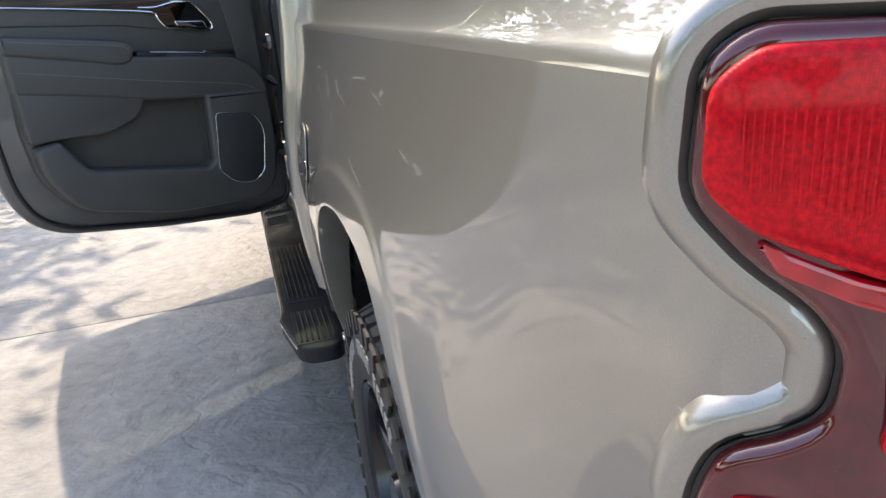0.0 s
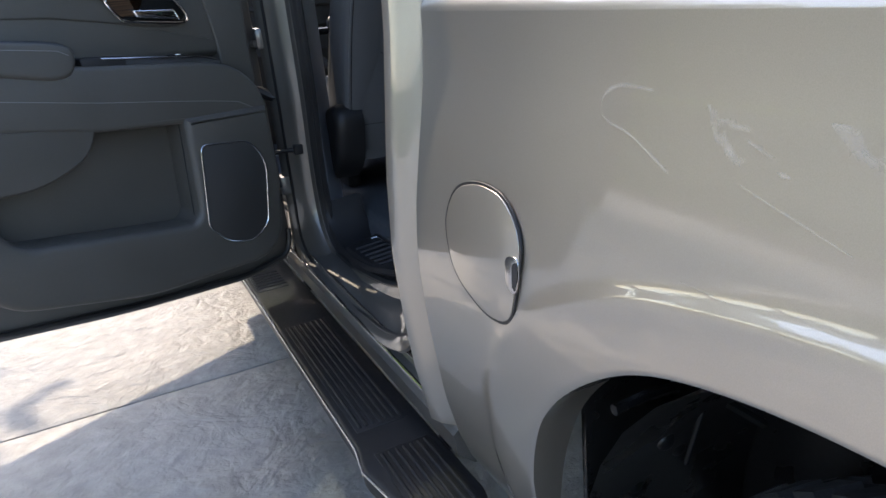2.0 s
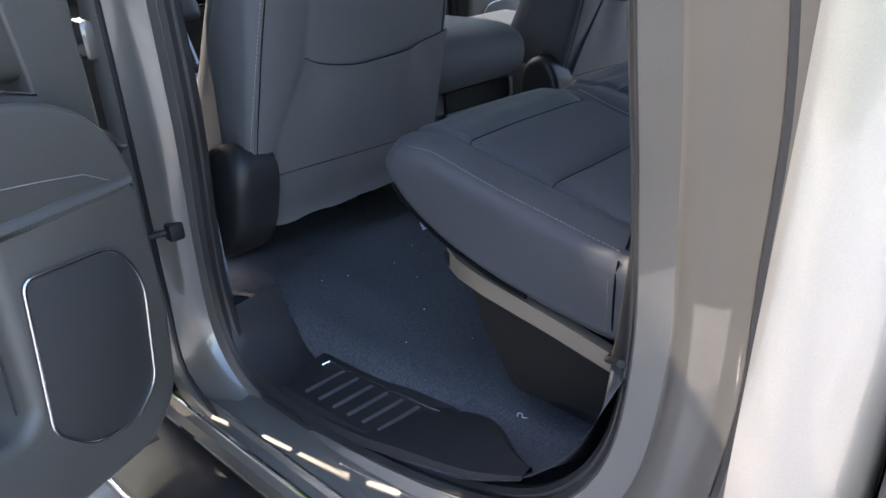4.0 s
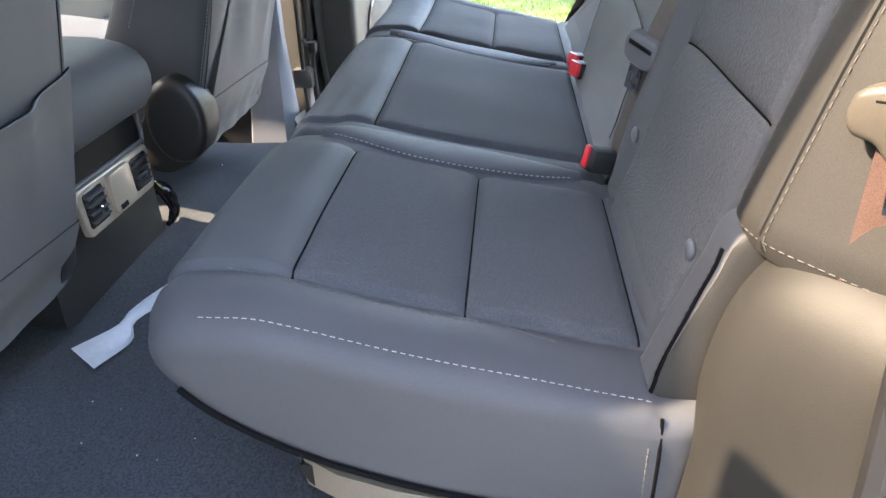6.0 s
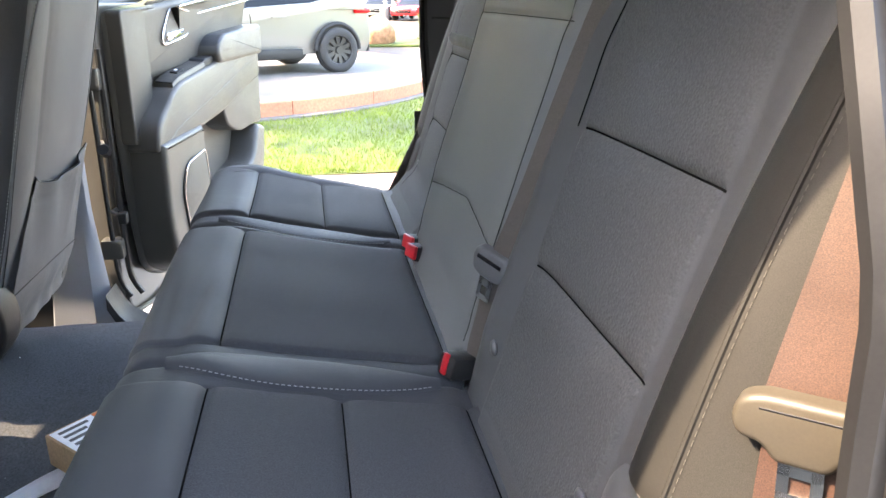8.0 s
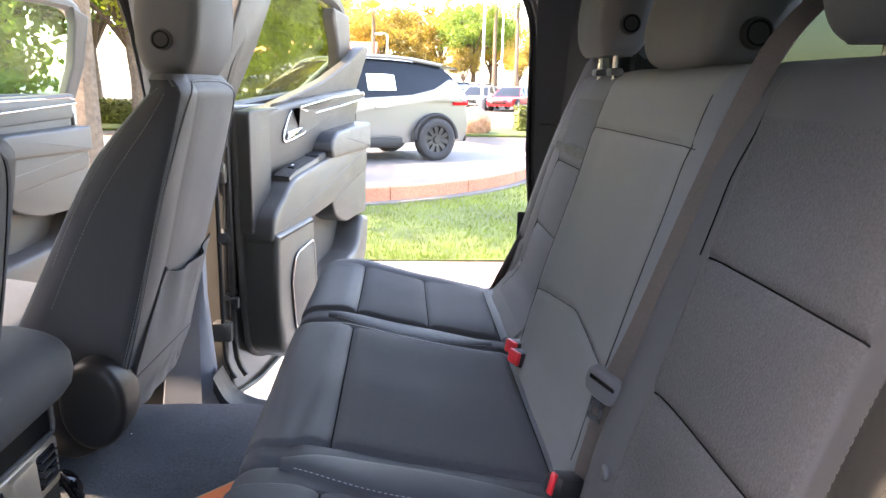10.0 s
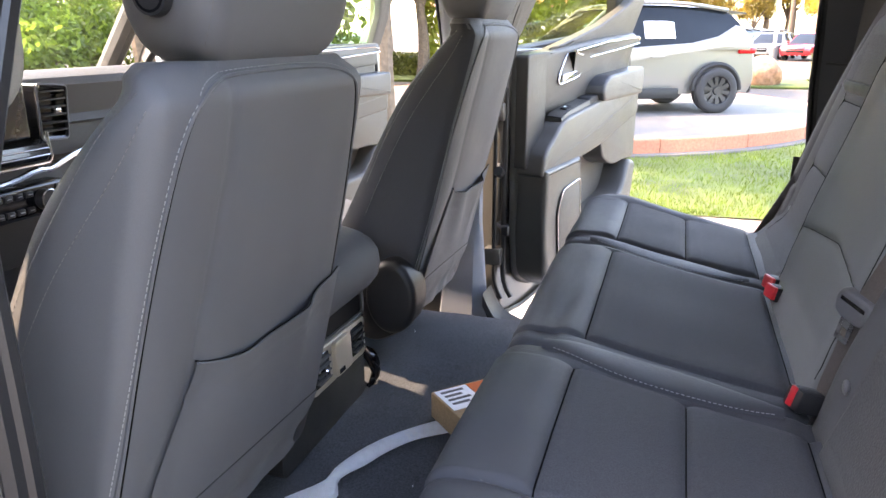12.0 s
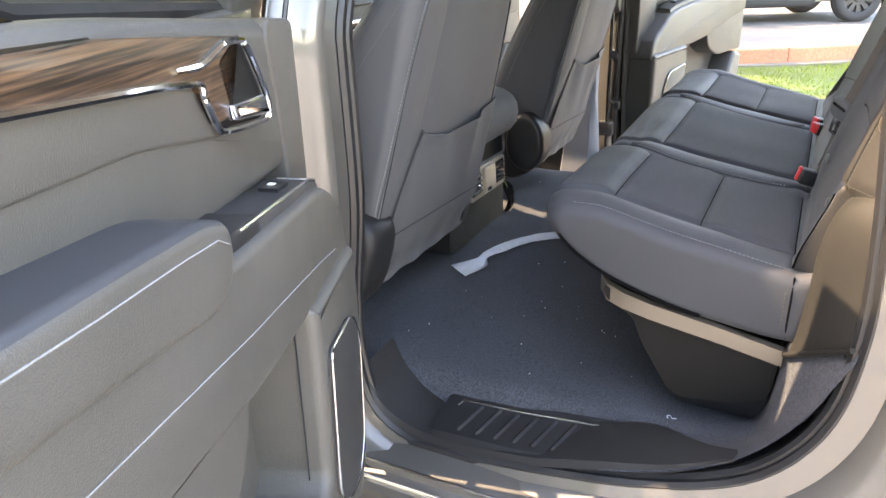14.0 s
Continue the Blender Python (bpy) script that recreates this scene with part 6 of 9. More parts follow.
cushions = {}
for nm, x0, x1, lab in (("near", -0.757, -0.288, "vinyl seat cushion with a cloth insert"), ("mid", -0.284, 0.262, "centre seat cushion"), ("far", 0.266, 0.757, "vinyl seat cushion with a cloth insert")):
    i0, i1 = INSETS[nm]
    bm, rings = upholstered(CUSH, x0, x1, 0.020, (i0, i1), cush_shape_of(nm))
    tree = bvh(bm)
    panel = split_panel(bm, lambda c, nr: i0 < c.x < i1 and 0.433 < c.y < 0.735 and c.z > 1.0 and abs(nr.z) > 0.3)
    cu = part("seat_cushion", bm, CLOTH, bench, lab, sharp=70)
    cushions[nm] = (cu, tree)
    part("cloth_insert", panel, INSERT, cu, "dark woven cloth insert")
    for y in ACROSS:
        if nm == "mid" and y == 0.585:
            continue
        line = drape(tree, [(i0 + (i1 - i0) * i / 40, y, 1.1) for i in range(41)], (0, 0, -1), 0.0003)
        part("seam", tube(line, 0.0011, 6), SEAM, cu)
    if nm != "mid":
        sx = -1 if nm == "near" else 1
        out = rings[2] if sx < 0 else rings[-3]
        low = [p for p in out if p.z < 1.035 and p.y > 0.43]
        low.sort(key=lambda p: p.y + p.z)
        low = [p for p in low if p.z < 0.905 + 0.30 * max(p.y - 0.50, 0) + 0.9 * max(p.y - 0.74, 0)]
        part("piping", tube([p + Vector((sx * 0.0030, 0, -0.0015)) for p in low], 0.0028, 6), SEAM, cu)
        face = x0 if sx < 0 else x1
        part("piping", tube(spline([(face - sx * 0.004, 0.427, 0.905), (face, 0.428, 0.93), (face, 0.428, 0.985), (face - sx * 0.006, 0.428, 1.012)], 14), 0.0016, 6), SEAM, cu)
        part("stitching", dashes(spline([(face + sx * 0.0004, 0.437, 0.915), (face + sx * 0.0004, 0.437, 0.99)], 12), 0.0045, 0.003, 0.0006), STITCHDIM, cu)["kind"] = "stuff"
        # stitched line along the outer top edge, and a second one along the inner side of the roll
        line = drape(tree, [(sx * 0.738, 0.435 + (0.795 - 0.435) * i / 60, 1.15) for i in range(61)], (0, 0, -1), 0.0006)
        part("stitching", dashes(line, 0.0040, 0.0030, 0.00048), STITCH, cu, "pale dashed stitching")["kind"] = "stuff"
        line = drape(tree, [(sx * (0.664 + 0.016 * math.sin(math.pi * i / 50) + 0.02 * smoothstep(40, 50, i)), 0.79 + (0.505 - 0.79) * i / 50, 1.15) for i in range(51)], (0, 0, -1), 0.0006)
        part("stitching", dashes(line, 0.0042, 0.003, 0.00055), STITCHDIM, cu)["kind"] = "stuff"
    else:
        # bright folded edge beside the far cushion
        line = drape(tree, [(0.236, 0.46 + 0.36 * i / 40, 1.15) for i in range(41)], (0, 0, -1), 0.0006)
        part("piping", tube(line, 0.0018, 6), BACKVINYL, cu)

# raised soft pad between near and centre cushions
for c, lab in ((-0.298, "soft raised pad between the cushions"), (0.292, "")):
    bm = bmesh.new()
    rows = []
    for i in range(25):
        t = i / 24
        y = 0.455 + 0.335 * t
        w = 0.046 * math.sin(math.pi * min(max(t, 0.02), 0.98)) ** 0.45
        row = []
        base = drape(cushions["near" if c < 0 else "far"][1], [(c - 0.03 if c < 0 else c + 0.03, y, 1.15)], (0, 0, -1), 0.0)[0].z
        for j in range(11):
            u = -1 + 2 * j / 10
            row.append(Vector((c + u * w, y, base - 0.004 + 0.012 * (1 - u * u) ** 0.6)))
        rows.append(row)
    pd = part("centre_pad", loft(rows, False, False), CLOTH, bench, lab)
    edge = [r[1] + Vector((0, 0, 0.0015)) for r in rows[1:-1]]
    part("stitching", dashes(edge, 0.0042, 0.003, 0.0007), STITCH, pd)["kind"] = "stuff"

# backrests
def back_y(z):
    return 0.39 - 0.30 * (z - 1.10)


BACK = [(0.425, 0.985), (0.422, 1.01), (0.405, 1.06), (0.39, 1.10), (0.360, 1.20), (0.330, 1.30), (0.300, 1.40), (0.275, 1.49), (0.258, 1.545), (0.235, 1.572), (0.20, 1.578), (0.175, 1.56), (0.175, 1.45), (0.21, 1.25), (0.25, 1.05), (0.30, 0.98)]
backs = {}


def back_shape(nm, proud, bol, off, lines, i0, i1):
    def f(x, y, z):
        front = smoothstep(0.10, 0.0, back_y(z) - off * smoothstep(1.0, 1.10, z) - y)
        y += front * proud * smoothstep(0.98, 1.12, z)
        for c, h, w in bol:
            y += front * h * math.exp(-((x - c) / w) ** 2) * smoothstep(1.0, 1.12, z) * smoothstep(1.58, 1.45, z)
        span = smoothstep(i0 - 0.006, i0 + 0.006, x) * smoothstep(i1 + 0.006, i1 - 0.006, x)
        for c in lines:
            droop = 0.06 * abs((x - (i0 + i1) / 2) / (i1 - i0)) if nm == "mid" and c < 1.3 else 0.0
            y -= front * span * valley(abs(z - c + droop), 0.005, 0.0045, 0.0035 if nm != "mid" else 0.001, 0.03)
        y += front * 0.002 * noise.noise(Vector((x * 7, z * 7, 4.0)))
        return x, y, z
    return f


for nm, x0, x1, proud, bol, ins, lines in (("near", -0.706, -0.290, 0.0, [(-0.70, 0.006, 0.03), (-0.335, 0.018, 0.040)], (-0.655, -0.385), (1.215, 1.37)),
                                           ("mid", -0.286, 0.225, 0.028, [(-0.25, 0.006, 0.03), (0.19, 0.006, 0.03)], (-0.262, 0.195), (1.20, 1.475)),
                                           ("far", 0.229, 0.706, 0.0, [(0.69, 0.012, 0.035), (0.26, 0.012, 0.035)], (0.300, 0.640), (1.215, 1.37))):
    off = {"near": 0.0, "mid": 0.020, "far": 0.050}[nm]
    bm, rings = upholstered([(y - off * smoothstep(1.0, 1.10, z), z) for y, z in BACK], x0, x1, 0.026, ins, back_shape(nm, proud, bol, off, lines, *ins), 230, 22)
    tree = bvh(bm)
    panel = None
    if nm != "mid":
        panel = split_panel(bm, lambda c, nr: ins[0] < c.x < ins[1] and 1.045 < c.z < 1.52 and c.y > back_y(c.z) - off - 0.06)
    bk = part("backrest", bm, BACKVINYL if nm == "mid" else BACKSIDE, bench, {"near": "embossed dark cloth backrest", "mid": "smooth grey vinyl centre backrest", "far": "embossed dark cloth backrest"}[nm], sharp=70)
    backs[nm] = (bk, tree)
    for z in lines:
        pts = [(ins[0] + (ins[1] - ins[0]) * i / 30, 0.55, z - (0.06 * abs(i / 30 - 0.5) if nm == "mid" and z < 1.3 else 0)) for i in range(31)]
        part("seam", tube(drape(tree, pts, (0, -1, 0), 0.0004), 0.0011 if nm != "mid" else 0.0008, 6), SEAM if nm != "mid" else FOLD, bk)
    if nm != "mid":
        part("cloth_insert", panel, BACKCLOTH, bk, "embossed dark cloth panel")
        s0 = -1 if nm == "near" else 1
        if nm == "far":
            part("seam", tube(drape(tree, [(0.640, 0.5, 1.05 + 0.46 * i / 30) for i in range(31)], (0, -1, 0), 0.0006), 0.0013, 6), SEAM, bk)
        else:
            line = drape(tree, [(-0.372 - 0.010 * smoothstep(1.44, 1.54, 1.37 + 0.19 * i / 20), 0.5, 1.37 + 0.19 * i / 20) for i in range(21)], (0, -1, 0), 0.0006)
            part("seam", tube(line, 0.0010, 6), SEAM, bk)
        for xx in (s0 * 0.363, s0 * 0.645):
            p = drape(tree, [(xx, 0.5, 1.103)], (0, -1, 0), 0.001)[0]
            bm2 = bmesh.new()
            bmesh.ops.create_uvsphere(bm2, u_segments=14, v_segments=8, radius=0.010, matrix=Matrix.Translation(p) @ Matrix.Diagonal((1, 0.45, 1, 1)))
            part("button", bm2, GREYP, bk, "round plastic trim button")
    else:
        for x in (-0.255, 0.195):
            line = drape(tree, [(x, 0.55, 1.06 + 0.48 * i / 24) for i in range(25)], (0, -1, 0), 0.0004)
            part("seam", tube(line, 0.0009, 6), FOLD, bk)

# wings of the backrest beside the doors
for sx in (-1, 1):
    rows = []
    for i in range(25):
        t = i / 24
        z = 1.152 + (0.385 if sx < 0 else 0.47) * t
        yf = (0.394 if sx < 0 else 0.344) - 0.345 * (z - 1.152) + 0.010 * math.sin(math.pi * t)
        xo, xi = 0.866 - 0.06 * t, 0.660 + 0.004 * t
        soft = 0.030
        e = 0.0 if 0 < i < 24 else 0.012
        ring = rounded([(xi + e, yf - 0.20), (xi + e, yf - 0.050 - e), (xi + 0.036, yf - e), (0.748 - 0.012 * t, yf - 0.004 - e), (xo - e, yf - 0.095), (xo - e, yf - 0.20)], soft, 4)
        rows.append([Vector((sx * x, y, z + (0.004 if i == 24 else 0))) for x, y in ring])
    bmw = loft(rows, True, True)
    tw = bvh(bmw)
    # only the near wing, in the sun, takes the shade-darkened vinyl
    wg = part("side_wing", bmw, SHADEDVINYL if sx < 0 else BACKSIDE, bench, "vinyl side wing of the backrest with stitched edge", sharp=60)
    line = drape(tw, [(sx * (0.697 + 0.002 * i / 60), 0.6, 1.178 + 0.34 * i / 60) for i in range(61)], (0, -1, 0), 0.001)
    part("stitching", dashes(line, 0.0042, 0.0030, 0.0004), STITCHDIM, wg)["kind"] = "stuff"
    line = drape(tw, [(sx * (0.750 - 0.012 * i / 60), 0.6, 1.160 + 0.36 * i / 60) for i in range(61)], (0, -1, 0), 0.001)
    part("stitching", dashes(line, 0.0042, 0.0030, 0.0004), STITCHDIM, wg)["kind"] = "stuff"
    line = drape(tw, [(sx * (0.745 - 0.012 * i / 30), 0.6, 1.160 + 0.36 * i / 30) for i in range(31)], (0, -1, 0), 0.0002)
    part("welt", tube(line, 0.0022, 6), SHADEDVINYL, wg)
    line = drape(tw, [(sx * (0.695 + 0.16 * i / 30), 0.6, 1.166) for i in range(31)], (0, -1, 0), 0.0006)
    part("stitching", dashes(line, 0.0040, 0.003, 0.0004), STITCHDIM, wg)["kind"] = "stuff"
    off = 0.0 if sx < 0 else 0.05
    bb = padded([(y - off, z) for y, z in ((0.30, 0.985), (0.428, 0.995), (0.430, 1.03), (0.413, 1.08), (0.398, 1.12), (0.378, 1.16), (0.30, 1.175))], *((-0.742, -0.668) if sx < 0 else (0.668, 0.742)), 0.016, 60, 24, lambda x, y, z: (x, y - 0.055 * smoothstep(0.722, 0.740, abs(x)), z))
    tb = bvh(bb)
    bo = part("side_bolster", bb, BACKSIDE, bench, "dark vinyl bolster with shade painted on its outer edge")
    # shade of the recess painted on the bolster's outer faces
    bo.data.materials.append(SHADEDVINYL)
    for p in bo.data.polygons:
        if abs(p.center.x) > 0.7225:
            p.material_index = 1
    line = drape(tb, [(sx * (0.725 - 0.014 * i / 24), 0.6, 1.01 + 0.13 * i / 24) for i in range(25)], (0, -1, 0), 0.0004)
    part("seam", tube(line, 0.0020, 6), SEAM, bo)
    line = drape(tb, [(sx * (0.720 - 0.014 * i / 24), 0.6, 1.01 + 0.13 * i / 24) for i in range(25)], (0, -1, 0), 0.0006)
    part("stitching", dashes(line, 0.0040, 0.003, 0.0005), STITCHDIM, bo)["kind"] = "stuff"

# headrests
def headrest(cx, cy, z0, z1, w, dep, parent, tilt=0.0, posts=True):
    rows = []
    hh = z1 - z0
    for i in range(21):
        t = 0.5 - 0.5 * math.cos(math.pi * i / 20)
        k = 1 - 0.20 * abs(2 * t - 1) ** 3.2
        e = math.sin(math.pi * min(max(t, 0.012), 0.988)) ** 0.10
        zz = z0 + hh * t
        ww, dd = w / 2 * (1 - 0.04 * abs(2 * t - 1) ** 3) * e, dep / 2 * k * e
        pts = rounded([(-ww, -dd), (ww, -dd), (ww * 0.96, dd), (-ww * 0.96, dd)], min(dd, ww) * 0.62, 5)
        rows.append([Vector((cx + x, cy + y - tilt * t, zz + 0.006 * (1 - 2 * t) * (abs(x) / ww) ** 2)) for x, y in pts])
    hr = part("headrest", loft(rows, True, True), VINYLSIDE, parent, "padded grey vinyl headrest", sharp=60)
    bm = bmesh.new()
    bmesh.ops.create_cone(bm, cap_ends=True, segments=24, radius1=0.021, radius2=0.019, depth=0.010, matrix=Matrix.Translation((cx - w / 2 + 0.000, cy - tilt * 0.30, z0 + hh * 0.30)) @ Matrix.Rotation(radians(-90), 4, "Y"))
    part("release_button", bm, DARK, hr)
    part("button_ring", tube([Vector((cx - w / 2 - 0.004, cy - tilt * 0.30 + 0.015 * math.cos(a), z0 + hh * 0.30 + 0.015 * math.sin(a))) for a in [2 * math.pi * i / 20 for i in range(20)]], 0.002, 6, True), SEAM, hr)
    for sg in (-1, 1):
        part("stitching", dashes(spline([Vector((cx + sg * w * 0.455, cy - dep / 2 * k - tilt * t + 0.004, z0 + hh * t)) for t, k in ((0.10, 0.80), (0.3, 0.97), (0.6, 0.98), (0.9, 0.8))], 30), 0.005, 0.0035, 0.0005), STITCHDIM, hr)["kind"] = "stuff"
    for px in (-0.06, 0.06):
        part("headrest_post", tube([(cx + px, cy, z0 - 0.07), (cx + px, cy, z0 + 0.02)], 0.0055, 10), STEEL, hr)
        part("post_sleeve", box((cx + px - 0.018, cy - 0.014, z0 - 0.036), (cx + px + 0.018, cy + 0.014, z0 - 0.020), 0.005), GREYP, hr)
    return hr


headrest(-0.05, 0.205, 1.572, 1.72, 0.30, 0.12, bench, 0.02)
headrest(0.48, 0.20, 1.606, 1.82, 0.26, 0.11, bench, 0.02)
headrest(-0.53, 0.205, 1.585, 1.80, 0.26, 0.11, bench, 0.02)

# storage tray under the near half of the bench
bin_side = [(0.43, 0.876), (0.73, 0.936), (0.72, 0.91), (0.672, 0.885), (0.655, 0.84), (0.60, 0.752), (0.57, 0.744), (0.45, 0.768), (0.435, 0.79), (0.43, 0.85)]
tray = part("storage_bin", loft([[Vector((x, y * (1.0 if x > -0.735 else 0.999), z)) for y, z in rounded(bin_side, 0.012, 3)] for x in (-0.738, -0.73, -0.5, -0.1, 0.3, 0.738)], True, True), BINBLACK, bench, "black under-seat storage bin")
part("bin_rim", loft([[Vector((x, y, z)) for x, z in ((-0.752, z1), (-0.752, z0), (-0.740, z0 - 0.003), (-0.735, z1))] for y, z0, z1 in ((0.425, 0.852, 0.880), (0.52, 0.872, 0.900), (0.64, 0.893, 0.922))] +
                     [[Vector((x, y, z)) for x, z in ((xx, z1), (xx, z0), (xx + 0.012, z0 - 0.003), (xx + 0.017, z1))] for xx, y, z0, z1 in ((-0.748, 0.69, 0.903, 0.933), (-0.735, 0.722, 0.908, 0.940), (-0.70, 0.742, 0.912, 0.943), (-0.55, 0.752, 0.914, 0.945), (-0.3, 0.752, 0.914, 0.945))], True, True), RIM, tray, "satin silver rim of the bin")
part("seat_base", box((-0.70, 0.42, 0.70), (0.70, 0.60, 0.76), 0.02), DARK, bench)

# seat belts
def belt(name, pts, w, across, parent=None, label="", mat=BELT):
    """Webbing: a thin band along points, wide along the given direction."""
    P = spline(pts, 40)
    A = Vector(across).normalized()
    rings = []
    for i, p in enumerate(P):
        t = (P[min(i + 1, 39)] - P[max(i - 1, 0)]).normalized()
        n = t.cross(A).normalized()
        rings.append([p + A * w / 2 + n * 0.0008, p + A * w / 2 - n * 0.0008, p - A * w / 2 - n * 0.0008, p - A * w / 2 + n * 0.0008])
    return loft(rings, True, True)


sb = thing("seat_belt", (-0.28, 0.36, 1.02), "dark centre seat belt lying across the backrest", "seat belt", "rear seat belts")
part("webbing", belt("w", [(-0.352, 0.205, 1.645), (-0.350, 0.252, 1.585), (-0.342, 0.304, 1.45), (-0.324, 0.356, 1.28), (-0.310, 0.384, 1.195)], 0.029, (0.80, 0.58, 0.12)), BELT, sb)
part("webbing", belt("w", [(-0.300, 0.386, 1.185), (-0.292, 0.395, 1.12), (-0.290, 0.408, 1.05), (-0.292, 0.395, 1.0)], 0.030, (0.9, 0.45, 0)), BELT, sb)
tgm = Matrix.Translation((-0.303, 0.392, 1.186)) @ Matrix.Rotation(radians(34), 4, "Z") @ Matrix.Rotation(radians(-14), 4, "Y")
tg = part("tongue", plate(rounded([(-0.030, 0.006), (-0.024, 0.020), (0.024, 0.020), (0.030, 0.006), (0.026, -0.014), (0.013, -0.019), (-0.013, -0.019), (-0.026, -0.014)], 0.006, 4),
                          lambda u, v, w: tgm @ Vector((u, w - 0.007, v)), 0.014, 0.005, 3), GREYP, sb, "grey plastic belt tongue")
part("slot", box((-0.020, 0.0062, 0.004), (0.020, 0.0080, 0.010), 0.001, 1, m=tgm), GLOSS, tg)
bm = bmesh.new()
for lo, hi in (((-0.011, -0.001, -0.046), (-0.005, 0.001, -0.016)), ((0.005, -0.001, -0.046), (0.011, 0.001, -0.016)), ((-0.011, -0.001, -0.050), (0.011, 0.001, -0.042)), ((-0.011, -0.001, -0.030), (0.011, 0.001, -0.014))):
    box(lo, hi, 0, bm=bm, m=tgm @ Matrix.Translation((0, 0.003, 0)))
part("blade", bm, CHROME, tg)
sb2 = thing("seat_belt", (-0.79, 0.33, 0.9), "outboard seat belt with brown webbing and beige tongue", "seat belt", "rear seat belts")
part("webbing", belt("w", [(-0.735, 0.185, 1.80), (-0.756, 0.218, 1.62), (-0.777, 0.280, 1.42), (-0.793, 0.324, 1.275)], 0.050, (0.68, 0.73, 0)), OUTBELT, sb2)
part("webbing", belt("w", [(-0.797, 0.324, 1.27), (-0.803, 0.328, 1.20), (-0.812, 0.330, 1.13), (-0.815, 0.30, 1.0)], 0.046, (0.68, 0.73, 0)), OUTBELT, sb2)
tm = Matrix.Translation((-0.800, 0.328, 1.268)) @ Matrix.Rotation(radians(44), 4, "Z") @ Matrix.Rotation(radians(4), 4, "Y") @ Matrix.Scale(0.86, 4)
prof = [(-0.049, 0.0), (-0.044, 0.016), (-0.030, 0.020), (0.030, 0.020), (0.044, 0.016), (0.049, 0.0), (0.044, -0.014), (0.026, -0.019), (0.018, -0.032), (-0.018, -0.032), (-0.026, -0.019), (-0.044, -0.014)]
tg = part("tongue", plate(rounded(prof, 0.007, 4), lambda u, v, w: tm @ Vector((u, w - 0.008, v - 0.004 * (u / 0.049) ** 2)), 0.017, 0.006, 3), BEIGE, sb2, "beige plastic belt tongue")
part("slot", box((-0.030, 0.0075, 0.007), (0.030, 0.0092, 0.010), 0.001, 1, m=tm), GLOSS, tg)
bm = bmesh.new()
for lo, hi in (((-0.015, -0.001, -0.050), (-0.007, 0.001, -0.018)), ((0.007, -0.001, -0.050), (0.015, 0.001, -0.018)), ((-0.015, -0.001, -0.055), (0.015, 0.001, -0.044)), ((-0.015, -0.001, -0.030), (0.015, 0.001, -0.016))):
    box(lo, hi, 0, bm=bm, m=tm @ Matrix.Translation((0, 0.002, -0.012)))
part("blade", bm, CHROME, tg)
part("belt_guide", box((-0.85, 0.19, 1.44), (-0.80, 0.25, 1.50), 0.01), DARK, sb2)

bk1 = thing("belt_buckle", (-0.29, 0.42, 1.01), "black belt buckle with a red release button", "belt buckle", "belt buckles")
mb = Matrix.Translation((-0.285, 0.418, 1.035)) @ Matrix.Rotation(radians(24), 4, "Z") @ Matrix.Rotation(radians(16), 4, "X")
part("housing", box((-0.017, -0.035, -0.012), (0.017, 0.036, 0.020), 0.006, 2, m=mb), DARK, bk1)
part("release", box((-0.005, 0.034, -0.008), (0.005, 0.0395, 0.0215), 0.002, 2, m=mb), RED, bk1, "red release button")
part("stalk", tube([(-0.30, 0.385, 1.028), (-0.275, 0.395, 1.030)], 0.007, 8), STEEL, bk1)
bk2 = thing("belt_buckle", (0.17, 0.41, 1.01), "pair of black belt buckles with red buttons", "belt buckle", "belt buckles")
for dx in (0.0, 0.042):
    mb = Matrix.Translation((0.158 + dx, 0.402, 1.042 + dx * 0.1)) @ Matrix.Rotation(radians(22), 4, "Z") @ Matrix.Rotation(radians(12), 4, "X")
    part("housing", box((-0.018, -0.04, -0.016), (0.018, 0.030, 0.014), 0.005, 2, m=mb), DARK, bk2)
    part("release", box((-0.017, 0.028, -0.012), (0.017, 0.036, 0.014), 0.003, 2, m=mb), RED, bk2)

# front seats
SEATFLANK = surface("seat_flank_vinyl", (0.062, 0.063, 0.067), 0.62, spec=0.25, grain=0.12, scale=1100, bump=0.22, bump_scale=1500, stain=0.06, stain_scale=5)
FLANK = weave("flank_cloth", (0.030, 0.031, 0.034), 0.8, 700, 0.4, 0.0008)


def fs_back_y(z):
    return 1.20 - 0.24 * (z - 0.90)


